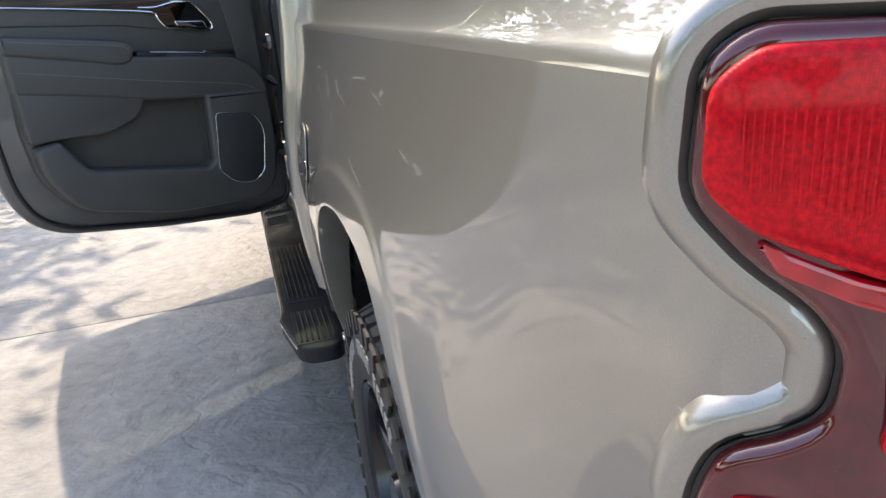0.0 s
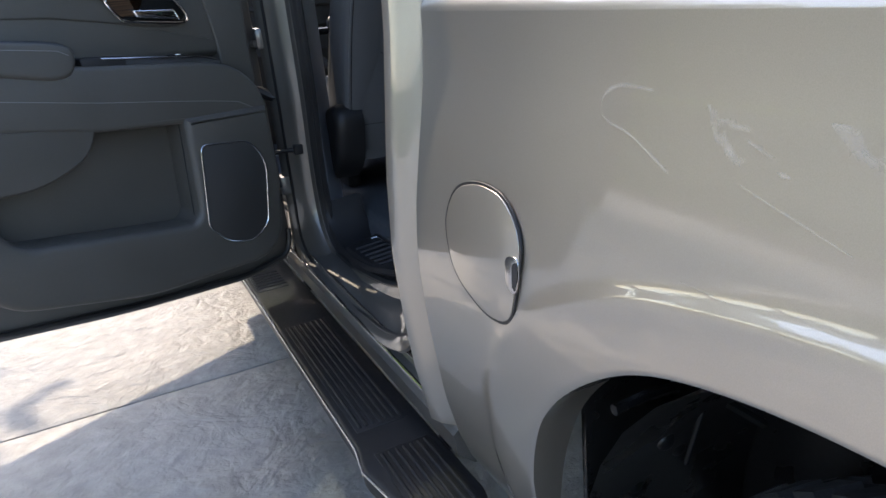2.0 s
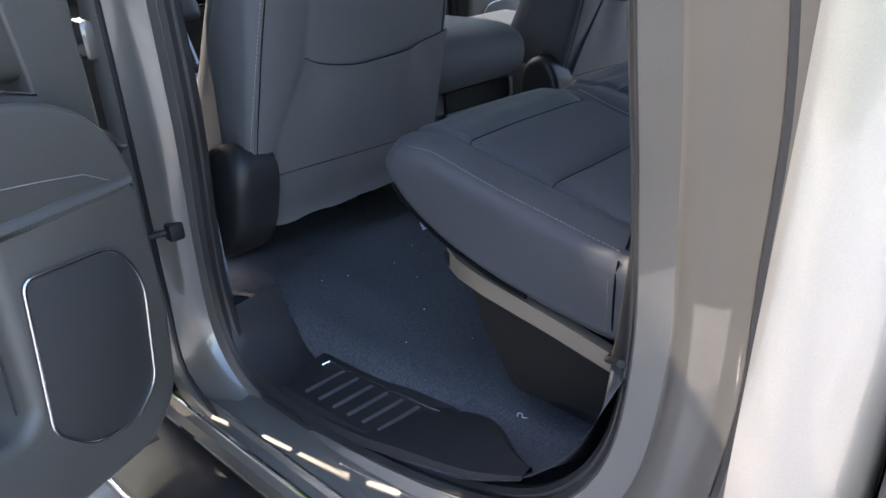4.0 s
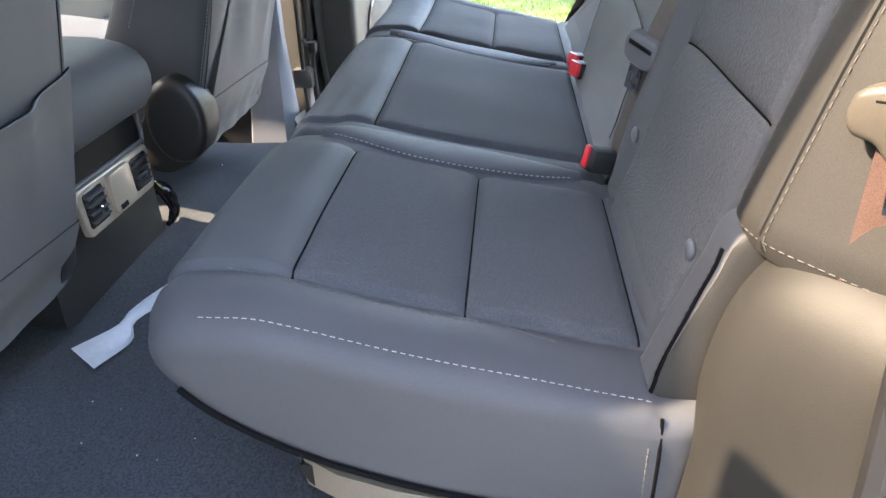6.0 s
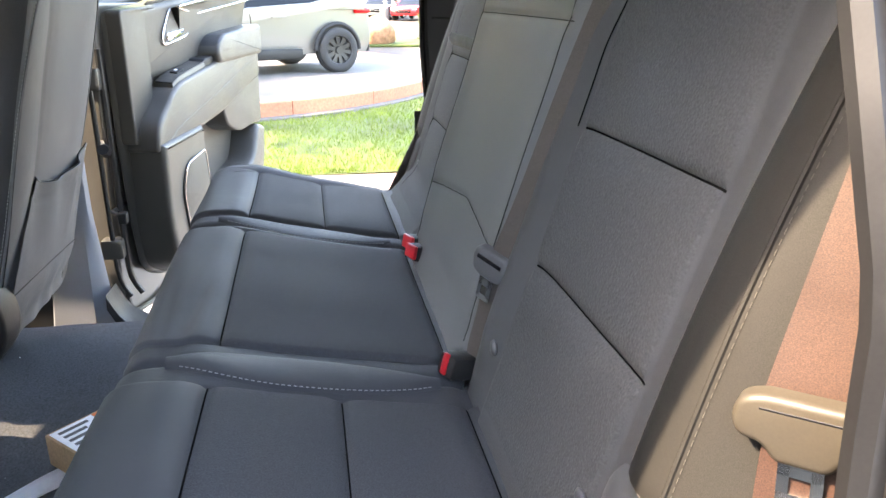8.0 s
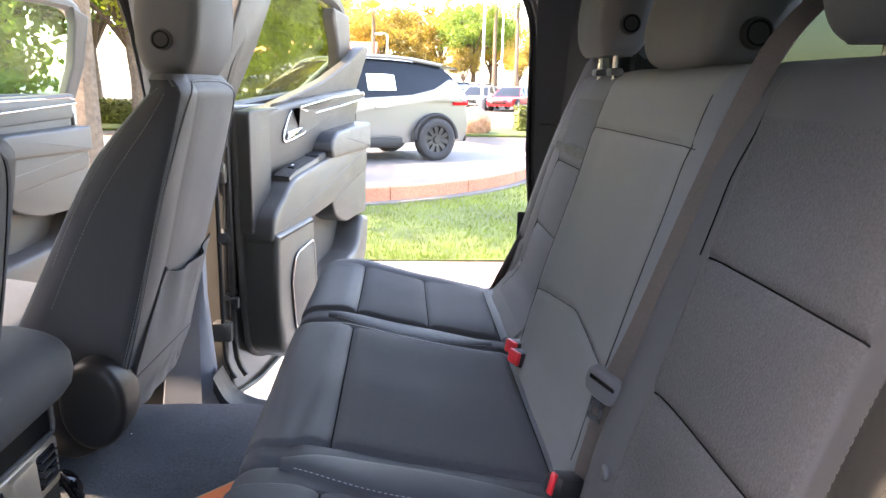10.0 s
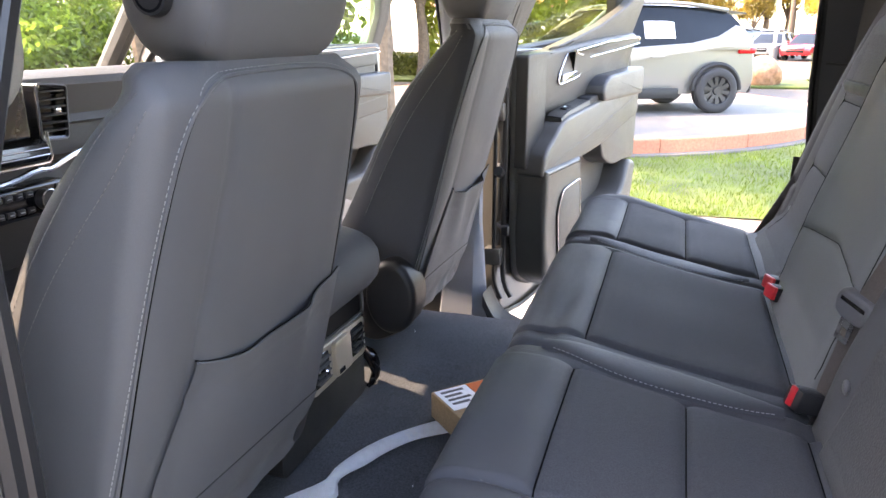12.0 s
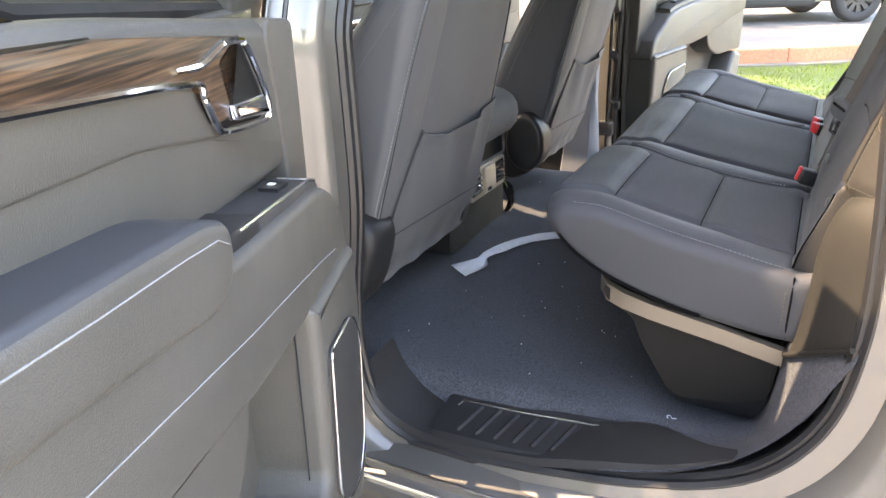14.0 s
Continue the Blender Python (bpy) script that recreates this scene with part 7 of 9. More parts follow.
def front_seat(cx, out, label, high=1.497):
    seat = thing("front_seat", (cx, 1.4, 0.70), label, "car seat", "front seats")
    def slim(x, z):
        """The passenger seat's outboard edge narrows towards the hinge."""
        return x * (1 - 0.22 * (1 - smoothstep(0.93, 1.38, z))) if out > 0 and x > 0 else x

    up = high - 1.497
    # shallow crease from the shoulder to the corner of the pocket
    def crease(z):
        return interp([(0.95, -0.218), (1.037, -0.190), (1.155, -0.137), (1.30, -0.120), (1.39, -0.112), (1.50, -0.120)], z - up * smoothstep(1.2, 1.5, z))

    rows = []
    for i in range(61):
        t = i / 60
        z = 0.835 + (high - 0.835) * t
        yb = fs_back_y(z) + 0.030 * (1 - smoothstep(0.0, 0.10, t)) + 0.03 * smoothstep(0.94, 1.0, t) ** 1.5
        dep = 0.150 - 0.055 * t
        w = 0.250 - 0.012 * smoothstep(0.0, 0.25, 0.25 - t) - 0.010 * smoothstep(0.6, 1.0, t) - 0.052 * (1 - math.sqrt(1 - min(max((t - 0.885) / 0.115, 0), 0.995) ** 2))
        kk = 1.0 - 0.035 * smoothstep(0.25, 1.0, t)
        yf = yb + dep + 0.15 * (1 - t) - 0.045 * smoothstep(0.70, 1.0, t) ** 1.5
        ring = rounded([(-w * kk, yb + 0.012), (-w * 0.80, yb), (w * 0.80, yb), (w * kk, yb + 0.010), (w * 1.0, yf - 0.03), (w * 0.9, yf + 0.01), (0, yf - 0.025), (-w * 0.9, yf + 0.01), (-w * 1.0, yf - 0.03)],
                       [0.020, 0.04, 0.04, 0.020, 0.03, 0.03, 0.06, 0.03, 0.03], 5)
        fine = []
        for q in range(len(ring)):
            p0, p1 = Vector(ring[q]), Vector(ring[(q + 1) % len(ring)])
            fine.append(p0)
            if abs(p0.y - yb) < 0.004 and abs(p1.y - yb) < 0.004 and abs(p1.x - p0.x) > 0.15:
                fine += [p0.lerp(p1, h / 48) for h in range(1, 48)]
        row = []
        for x, y in fine:
            if y < yb + 0.012 and z > 0.93:
                y += valley(abs(x - crease(z)), 0.0030, 0.0060, 0.0030, 0.05)
                y -= 0.004 * math.sin(math.pi * smoothstep(0.95, 1.45, z)) * (1 - min(abs(x) / 0.22, 1) ** 2)
            row.append(Vector((cx + slim(x, z), y + 0.004 * noise.noise(Vector((x * 7 + cx, z * 5, 2.0))), z)))
        rows.append(row)
    bm = loft(rows, True, True)
    tree = bvh(bm)
    bk = part("backrest", bm, VINYLSIDE, seat, "grey vinyl seat back", sharp=60)
    # dark cloth on the flanks
    bk.data.materials.append(FLANK if out > 0 else SEATFLANK)
    for p in bk.data.polygons:
        if (abs(p.normal.x) > 0.55) if out > 0 else (p.center.y > fs_back_y(p.center.z) + 0.020):
            p.material_index = 1
    # one welted seam up both edges of the back and over the shoulders
    half = [(0.236, 0.90), (0.240, 1.00), (0.236, 1.10), (0.228, 1.22), (0.213, 1.345), (0.196, 1.43), (0.172, 1.466), (0.125, 1.480), (0.06, 1.484)]
    arch = [(-x, z) for x, z in half] + [(x, z) for x, z in half[::-1]]
    arch = [(p.x, p.z + up * smoothstep(1.0, 1.45, p.z)) for p in spline([(x, 0, z) for x, z in arch], 110)]
    line = drape(tree, [(cx + slim(x, z), 0.6, z) for x, z in arch], (0, 1, 0), 0.0004)
    part("welt", tube(line, 0.0026, 6), VINYLSIDE, bk)
    line = drape(tree, [(cx + slim(x * 0.983, z - (0.004 if z > 1.45 else 0)), 0.6, z) for x, z in arch], (0, 1, 0), 0.0003)
    part("seam", tube(line, 0.0010, 6), SEAM, bk)
    line = drape(tree, [(cx + slim(x * 1.018, z + (0.004 if z > 1.45 else 0)), 0.6, z + (0.005 if abs(x) < 0.18 else 0)) for x, z in arch], (0, 1, 0), 0.0008)
    part("stitching", dashes(line, 0.0045, 0.0030, 0.0006), STITCH, bk)["kind"] = "stuff"
    # two stitched lines sweeping down each flank
    for sgn in (-1, 1):
        for k, table in enumerate(([(1.10, 0.165), (1.18, 0.141), (1.29, 0.099), (1.408, 0.036), (1.462, 0.018)], [(1.17, 0.176), (1.248, 0.153), (1.311, 0.126), (1.427, 0.068), (1.475, 0.032)])):
            dd = [p.y for p in spline([(0, d, z) for z, d in table], 61)]
            zz = [p.z for p in spline([(0, d, z) for z, d in table], 61)]
            line = drape(tree, [(cx + sgn * 0.6, fs_back_y(z) + d, z + up * smoothstep(1.0, 1.45, z)) for d, z in zip(dd, zz)], (-sgn, 0, 0), 0.0008)
            part("stitching", dashes(line, 0.0045, 0.0032, 0.0005), STITCHMID, bk)["kind"] = "stuff"
    # map pocket: a slack sheet with folds, its upper edge sagging, sewn down a hand's width above its foot
    rows = []
    for i in range(49):
        u = i / 48
        row = []
        for j in range(25):
            v = j / 24
            low = 0.950 - 0.020 * u
            top = 1.162 - 0.030 * math.sin(math.pi * u ** 0.8) + 0.004 * noise.noise(Vector((u * 4, cx, 1)))
            z = low + (top - low) * v
            x = crease(z) - 0.002 + (0.236 - crease(z)) * u
            edge = smoothstep(0, 0.10, u) * smoothstep(0, 0.10, 1 - u)
            fold = 0.0045 * math.sin(u * 16 + v * 4) * v + 0.005 * math.exp(-((u - 0.80 + 0.12 * v) / 0.05) ** 2) * v
            puff = 0.004 + (0.011 * v * math.sin(math.pi * u) + fold) * edge - valley(abs(top - z - 0.034), 0.0022, 0.0035, 0.0, 0.02)
            row.append(Vector((cx + slim(x, z), fs_back_y(z) + 0.030 * (1 - smoothstep(0.0, 0.10, (z - 0.835) / 0.662)) - puff - 0.003, z)))
        rows.append(row)
    pk = part("seat_pocket", loft(rows, False, False), VINYLSIDE, bk, "slack map pocket with folds", sharp=80)
    part("pocket_hem", tube([r[-1] + Vector((0, -0.0005, 0)) for r in rows], 0.0016, 6), VINYLSIDE, pk)
    part("pocket_seam", tube([r[-1] + Vector((0, 0.002, 0.0018)) for r in rows], 0.0014, 5), SEAM, pk)
    # skirt below the pocket: one sheet with rounded lower corners
    rows = []
    for i in range(49):
        u = -1 + 2 * i / 48
        xs = 0.009 + u * 0.231
        lift = 0.034 * (1 - math.sqrt(max(1 - max((abs(u) - 0.84) / 0.16, 0) ** 2, 0)))
        bot = 0.829 + 0.004 * abs(u) + lift + 0.002 * math.sin(u * 11)
        top = 0.942 - 0.009 * u
        row = []
        for j in range(11):
            v = j / 10
            z = top + (bot - top) * v
            y = fs_back_y(z) + 0.030 * (1 - smoothstep(0.0, 0.10, (z - 0.835) / 0.662)) * (1 - v) - 0.009 + 0.012 * v + 0.0025 * math.sin(u * 13 + v * 2) * v + valley(abs(z - top), 0.002, 0.003, 0.0, 0.02)
            row.append(Vector((cx + slim(xs, 0.8), y, z)))
        row.append(row[-1] + Vector((0, 0.006, 0.002)))
        row.append(row[-1] + Vector((0, 0.004, 0.04)))
        rows.append(row)
    part("skirt", loft(rows, False, False), VINYLSIDE, seat, "cloth skirt under the map pocket", sharp=80)
    part("seam", tube([r[0] + Vector((0, -0.0006, 0)) for r in rows], 0.0010, 5), FOLD, seat)
    # recliner covers at both sides of the hinge
    for sgn in (-1, 1):
        prof = rounded([(1.215, 0.965), (1.200, 0.90), (1.225, 0.82), (1.30, 0.78), (1.36, 0.80), (1.355, 0.90), (1.30, 0.968), (1.25, 0.982)], 0.035, 5)
        steps = ((0.0, 1.0), (0.035, 1.0), (0.048, 0.93), (0.054, 0.80), (0.055, 0.5))
        if sgn == out and out < 0:
            prof = [(p.y, p.z) for p in spline([(0, 1.182, 1.000), (0, 1.168, 0.965), (0, 1.178, 0.915), (0, 1.205, 0.845), (0, 1.255, 0.790), (0, 1.325, 0.762), (0, 1.385, 0.80), (0, 1.375, 0.90), (0, 1.315, 0.985), (0, 1.235, 1.018)], 60, True)]
            steps = ((0.0, 1.0), (0.055, 1.0), (0.066, 0.985), (0.076, 0.95), (0.084, 0.89), (0.089, 0.80), (0.090, 0.45))
        rows = [[Vector((cx + sgn * ((0.150 if out > 0 and sgn > 0 else 0.205) + xx), 1.27 + (y - 1.27) * k, 0.895 + (z - 0.895) * k)) for y, z in prof] for xx, k in steps]
        part("recliner_cover", loft(rows, True, True), DARK, seat, "black plastic recliner cover")
    if out > 0:
        rows = [[Vector((cx - 0.215 - xx, 1.240 + 0.85 * r * math.cos(a), 0.922 + r * 1.22 * math.sin(a))) for a in [2 * math.pi * i / 32 for i in range(32)]] for xx, r in ((0.0, 0.076), (0.066, 0.076), (0.076, 0.073), (0.082, 0.066), (0.084, 0.058), (0.084, 0.02))]
        part("recliner_disc", loft(rows, True, True), DARK, seat, "round black recliner cover")
    # cushion and base
    part("seat_cushion", padded([(1.24, 0.90), (1.30, 0.86), (1.70, 0.86), (1.80, 0.92), (1.815, 1.0), (1.78, 1.045), (1.68, 1.04), (1.40, 1.0), (1.26, 0.985)], cx - 0.255, cx + 0.255, 0.035, 48, 8), VINYL, seat, "grey vinyl front cushion")
    part("seat_rail", box((cx - 0.20, 1.44, 0.69), (cx - 0.15, 1.75, 0.80), 0.01), DARK, seat)
    part("seat_rail", box((cx + 0.15, 1.44, 0.69), (cx + 0.20, 1.75, 0.80), 0.01), DARK, seat)
    part("seat_frame", box((cx - 0.22, 1.34, 0.80), (cx + 0.22, 1.78, 0.87), 0.02), DARK, seat)
    headrest(cx + 0.006, 1.125 - 0.24 * (high - 1.497), high - 0.008, high + 0.228, 0.335, 0.13, seat, 0.02)
    return seat


front_seat(-0.51, -1, "grey vinyl driver's seat with rear map pocket")
front_seat(0.50, 1, "grey vinyl front passenger seat with map pocket", 1.555)

# console between the front seats
con = thing("centre_console", (0, 1.5, 0.70), "dark centre console with rear air vents and silver bezel", "console")
part("body", loft([[Vector((x, y, z)) for x, z in rounded([(-0.235, 0.70), (0.155, 0.70), (0.145, top), (-0.225, top)], 0.02, 4)] for y, top in ((1.288, 0.960), (1.30, 0.980), (1.6, 0.99), (2.1, 0.99))], True, True), DARK, con)
part("lid", padded([(1.225, 1.04), (1.24, 1.000), (1.30, 0.985), (1.75, 0.985), (1.80, 1.03), (1.76, 1.11), (1.40, 1.12), (1.28, 1.11), (1.235, 1.08)], -0.245, 0.155, 0.045, 44, 8), VINYL, con, "padded grey vinyl console lid")


def on_con(x, z, w):
    return Vector((x, 1.289 - w - (0.93 - z) * 0.05, z - 0.02 * (x + 0.0)))


part("cubby", plate(rounded([(-0.125, 0.972), (-0.125, 0.914), (0.130, 0.914), (0.130, 0.972)], 0.01, 3), on_con, 0.006, 0.002, 1), BINBLACK, con, "open dark cubby")
part("cubby_shelf", tube([on_con(-0.132, 0.914, 0.008), on_con(0.132, 0.914, 0.008), on_con(0.138, 0.93, 0.008), on_con(0.138, 0.97, 0.008)], 0.0045, 8), GREYP, con)
vb = part("vent_bezel", plate(rounded([(-0.130, 0.908), (-0.124, 0.818), (0.130, 0.818), (0.136, 0.908)], 0.014, 4), on_con, 0.012, 0.004, 3), CONSOLE, con, "satin silver bezel with two air vents")
for xa, xb in ((-0.116, -0.050), (0.056, 0.122)):
    v = part("air_vent", plate(rounded([(xa, 0.898), (xa, 0.832), (xb, 0.832), (xb, 0.898)], 0.008, 3), lambda x, z, w: on_con(x, z, w + 0.0105), 0.0025, 0.001, 1), GLOSS, vb, "black air vent")
    for i in range(4):
        zz = 0.842 + i * 0.0150
        part("slat", box((xa + 0.004, -0.004, -0.0018), (xb - 0.004, 0.004, 0.0018), 0.001, 1, m=Matrix.Translation(on_con(0, zz, 0.016) - Vector((0, 0, 0.02 * (xa + xb) / 2)))), DARK, v)
    part("knob", box((-0.004, -0.006, -0.008), (0.004, 0.006, 0.008), 0.002, 1, m=Matrix.Translation(on_con((xa + xb) / 2, 0.858, 0.018))), CHROME, v)
part("usb_door", plate(rounded([(-0.036, 0.904), (-0.036, 0.826), (0.042, 0.826), (0.042, 0.904)], 0.010, 3), lambda x, z, w: on_con(x, z, w + 0.010), 0.012, 0.004, 2), CONSOLE, vb)
part("usb_socket", plate(rounded([(-0.026, 0.842), (-0.026, 0.832), (0.00, 0.832), (0.00, 0.842)], 0.002, 2), lambda x, z, w: on_con(x, z, w + 0.0215), 0.002, 0.0005, 1), GLOSS, vb)
for i in range(9):
    part("wire", tube(spline([(0.15 + rng.uniform(0, 0.05), 1.285 + rng.uniform(0, 0.03), 0.80 + rng.uniform(-0.02, 0.02)), (0.18 + rng.uniform(0, 0.03), 1.275, 0.75 + rng.uniform(-0.03, 0.03)), (0.17 + rng.uniform(0, 0.06), 1.29, 0.70)], 8), 0.005, 6), GLOSS, con)

# dashboard
dash = thing("dashboard", (0, 2.3, 0.75), "grey dashboard with touch screen, vents and climate knobs", "dashboard")
rows = []
for i in range(21):
    x = -0.84 + 1.68 * i / 20
    rows.append([Vector((x, y + 0.02 * math.cos(x * 3), z)) for y, z in ((2.66, 1.30), (2.52, 1.37), (2.40, 1.41), (2.28, 1.430), (2.20, 1.430), (2.155, 1.415), (2.14, 1.395), (2.15, 1.32), (2.14, 1.300), (2.155, 1.292), (2.15, 1.27), (2.15, 1.22), (2.19, 1.20), (2.16, 1.12), (2.22, 0.98), (2.34, 0.75))])
part("pad", loft(rows, False, False), DASHPAD, dash, "dark grey soft dashboard", sharp=30)
part("stitching", dashes([(x / 20, 2.136 + 0.02 * math.cos(x * 3 / 20), 1.396) for x in range(4, 17)], 0.006, 0.004, 0.0006), STITCHDIM, dash)["kind"] = "stuff"
part("dash_strip", tube(spline([(-0.3, 2.13, 1.165), (-0.01, 2.13, 1.180), (0.09, 2.125, 1.200), (0.132, 2.125, 1.197), (0.20, 2.125, 1.218), (0.271, 2.13, 1.230), (0.45, 2.14, 1.235), (0.82, 2.14, 1.235)], 40), 0.008, 8), SILVERTRIM, dash, "satin silver strip")
scr = part("touch_screen", box((-0.29, 2.08, 1.285), (0.055, 2.105, 1.43), 0.008, 3), SCREENGLASS, dash, "dark touch screen reflecting the sky")
part("screen_shelf", loft([[Vector((x, y, z)) for y, z in ((2.10, 1.284), (2.065, 1.272), (2.06, 1.25), (2.075, 1.232), (2.12, 1.228), (2.14, 1.28))] for x in (-0.29, 0.06, 0.082)], True, True), GLOSS, scr)
for z in (1.262, 1.246):
    part("shelf_line", tube([(-0.29, 2.060, z - 0.002), (0.078, 2.060, z)], 0.0022, 6), SILVERTRIM, scr)
part("screen_frame", tube([(0.084, 2.068, 1.300), (0.085, 2.062, 1.240), (0.074, 2.060, 1.228), (-0.29, 2.060, 1.226)], 0.0045, 8), SILVERTRIM, scr)
av = part("air_vent", loft([[Vector((x, y, z)) for x, z in rounded([(0.104 + e, 1.410 - e), (0.100 + e, 1.272 + e), (0.188 - e, 1.266 + e), (0.203 - e, 1.402 - e)], 0.012, 4)] for y, e in ((2.17, 0.0), (2.105, 0.0), (2.100, 0.004), (2.103, 0.010), (2.125, 0.013))], True, True), GLOSS, dash, "black air vent")
part("vent_frame", tube([Vector((x, 2.102, z)) for x, z in rounded([(0.108, 1.408), (0.104, 1.274), (0.186, 1.269), (0.200, 1.400)], 0.012, 4)], 0.0030, 6, True), GREYP, av)
for i in range(6):
    part("slat", box((0.114, 2.096, 1.291 + i * 0.019), (0.188, 2.118, 1.295 + i * 0.019), 0.001, 1), DARK, av)
part("vent_knob", box((0.140, 2.086, 1.336), (0.160, 2.10, 1.348), 0.003), SILVERTRIM, av)
hv = part("climate_panel", box((-0.26, 2.085, 1.098), (0.143, 2.15, 1.176), 0.010, 3), GLOSS, dash, "gloss black climate control panel")
for x in (-0.18, 0.062):
    bm = bmesh.new()
    bmesh.ops.create_cone(bm, cap_ends=True, segments=28, radius1=0.026, radius2=0.023, depth=0.028, matrix=Matrix.Translation((x, 2.075, 1.138)) @ Matrix.Rotation(radians(90), 4, "X"))
    kb = part("climate_knob", bm, DARK, hv)
    part("knob_ring", tube([Vector((x + 0.024 * math.cos(a), 2.062, 1.138 + 0.024 * math.sin(a))) for a in [2 * math.pi * i / 20 for i in range(20)]], 0.0018, 6, True), SILVERTRIM, kb)
    part("knob_mark", box((x - 0.006, 2.0595, 1.136), (x + 0.006, 2.0612, 1.140)), STITCH, kb)
for i in range(6):
    for z in (1.112, 1.150):
        part("climate_button", box((-0.135 + i * 0.029, 2.080, z), (-0.112 + i * 0.029, 2.088, z + 0.014), 0.002), DARK, hv)
        part("button_mark", box((-0.129 + i * 0.029, 2.0775, z + 0.006), (-0.118 + i * 0.029, 2.0792, z + 0.008)), STITCH, hv)
part("button_column", box((0.106, 2.079, 1.108), (0.132, 2.087, 1.168), 0.003), GREYP, hv)
wheel_t = thing("steering_wheel", (-0.46, 2.0, 1.05), "dark leather steering wheel", "steering wheel")
mw = Matrix.Translation((-0.46, 1.96, 1.20)) @ Matrix.Rotation(radians(65), 4, "X")
part("rim", tube([mw @ Vector((0.185 * math.cos(a), 0.185 * math.sin(a), 0)) for a in [2 * math.pi * i / 40 for i in range(40)]], 0.016, 10, True), PADTOP, wheel_t)
part("hub", box((-0.08, -0.06, -0.04), (0.08, 0.06, 0.02), 0.03, 3, m=mw), PADTOP, wheel_t)
for a in (0, math.pi, -math.pi / 2):
    part("spoke", tube([mw @ Vector((0.06 * math.cos(a), 0.06 * math.sin(a), 0)), mw @ Vector((0.18 * math.cos(a), 0.18 * math.sin(a), 0))], 0.014, 8), GLOSS, wheel_t)
part("column", tube([mw @ Vector((0, 0, -0.03)), (-0.46, 2.25, 1.05)], 0.035, 10), DARK, wheel_t)

# loose things on the carpet
def floor_z(x, y):
    h, _, _, _ = carpet_tree.ray_cast(Vector((x, y, 2)), Vector((0, 0, -1)))
    return h.z if h is not None else 0.69


edge_a = spline([(-0.262, 1.272, 0), (-0.200, 1.222, 0), (-0.155, 1.218, 0), (-0.085, 1.195, 0), (0.0, 1.150, 0), (0.09, 1.085, 0), (0.16, 1.02, 0)], 30)
edge_b = spline([(-0.312, 1.205, 0), (-0.245, 1.172, 0), (-0.190, 1.192, 0), (-0.130, 1.160, 0), (-0.05, 1.125, 0), (0.04, 1.055, 0), (0.11, 0.98, 0)], 30)
rows = []
for k in range(7):
    rows.append([Vector((a.lerp(b, k / 6).x, a.lerp(b, k / 6).y, floor_z(*a.lerp(b, k / 6)[:2]) + 0.003 + 0.006 * math.sin(k * 1.1) * abs(math.sin(i * 0.4)) + 0.012 * abs(math.sin(i * 0.13)))) for i, (a, b) in enumerate(zip(edge_a, edge_b))])
bm = loft(rows, False, False)
bmesh.ops.solidify(bm, geom=bm.faces[:], thickness=0.0008)
single("paper_strip", bm, PAPER, (-0.1, 1.15, 0.69), "torn white paper strip lying on the carpet", "paper", smooth=True)
bx = thing("cardboard_box", (0.26, 1.06, 0.69), "small cardboard box with an orange and white label", "box")
mbx = Matrix.Translation((0.15, 0.985, floor_z(0.15, 0.985) + 0.003)) @ Matrix.Rotation(radians(-44), 4, "Z")
part("carton", box((-0.115, -0.16, 0.0), (0.085, 0.055, 0.062), 0.003, 2, m=mbx), CARD, bx)
part("label", box((-0.110, -0.045, 0.0605), (-0.03, 0.048, 0.0632), 0, m=mbx), PAPER, bx, "white printed label with plain bars")
part("label", box((-0.028, -0.15, 0.0605), (0.080, 0.048, 0.0632), 0, m=mbx), ORANGE, bx, "orange printed panel")
for i in range(4):
    part("print_bar", box((-0.100, 0.030 - i * 0.018, 0.0630), (-0.045 - 0.012 * (i % 2), 0.038 - i * 0.018, 0.0640), 0, m=mbx), INK, bx)
bm = bmesh.new()
for i in range(46):
    x, y = rng.uniform(-0.80, 0.65), rng.uniform(0.50, 1.35)
    if i < 26:
        x, y = rng.uniform(-0.80, -0.35), rng.uniform(0.5, 1.2)
    s = rng.uniform(0.0004, 0.0012)
    box((x - s, y - s * 0.7, floor_z(x, y)), (x + s, y + s * 0.7, floor_z(x, y) + s), 0, bm=bm, m=None)
single("crumbs", bm, PAPER, (-0.4, 0.9, 0.69), "pale crumbs scattered on the carpet", "crumbs", kind="stuff", smooth=False)
zc = floor_z(-0.725, 0.59)
single("thread_curl", tube(spline([(-0.730, 0.595, zc + 0.002), (-0.724, 0.598, zc + 0.003), (-0.721, 0.592, zc + 0.003), (-0.727, 0.588, zc + 0.002), (-0.723, 0.581, zc + 0.002)], 20), 0.0005, 6), PAPER, (-0.725, 0.59, zc), "curled white thread on the carpet", "thread")

# ---- outside: lawn, display pad, cars, trees ----
def strip(outline, z0, z1, r=0.02):
    return plate(outline, lambda x, y, w: Vector((x, y, z0 + w)), z1 - z0, r, 2)


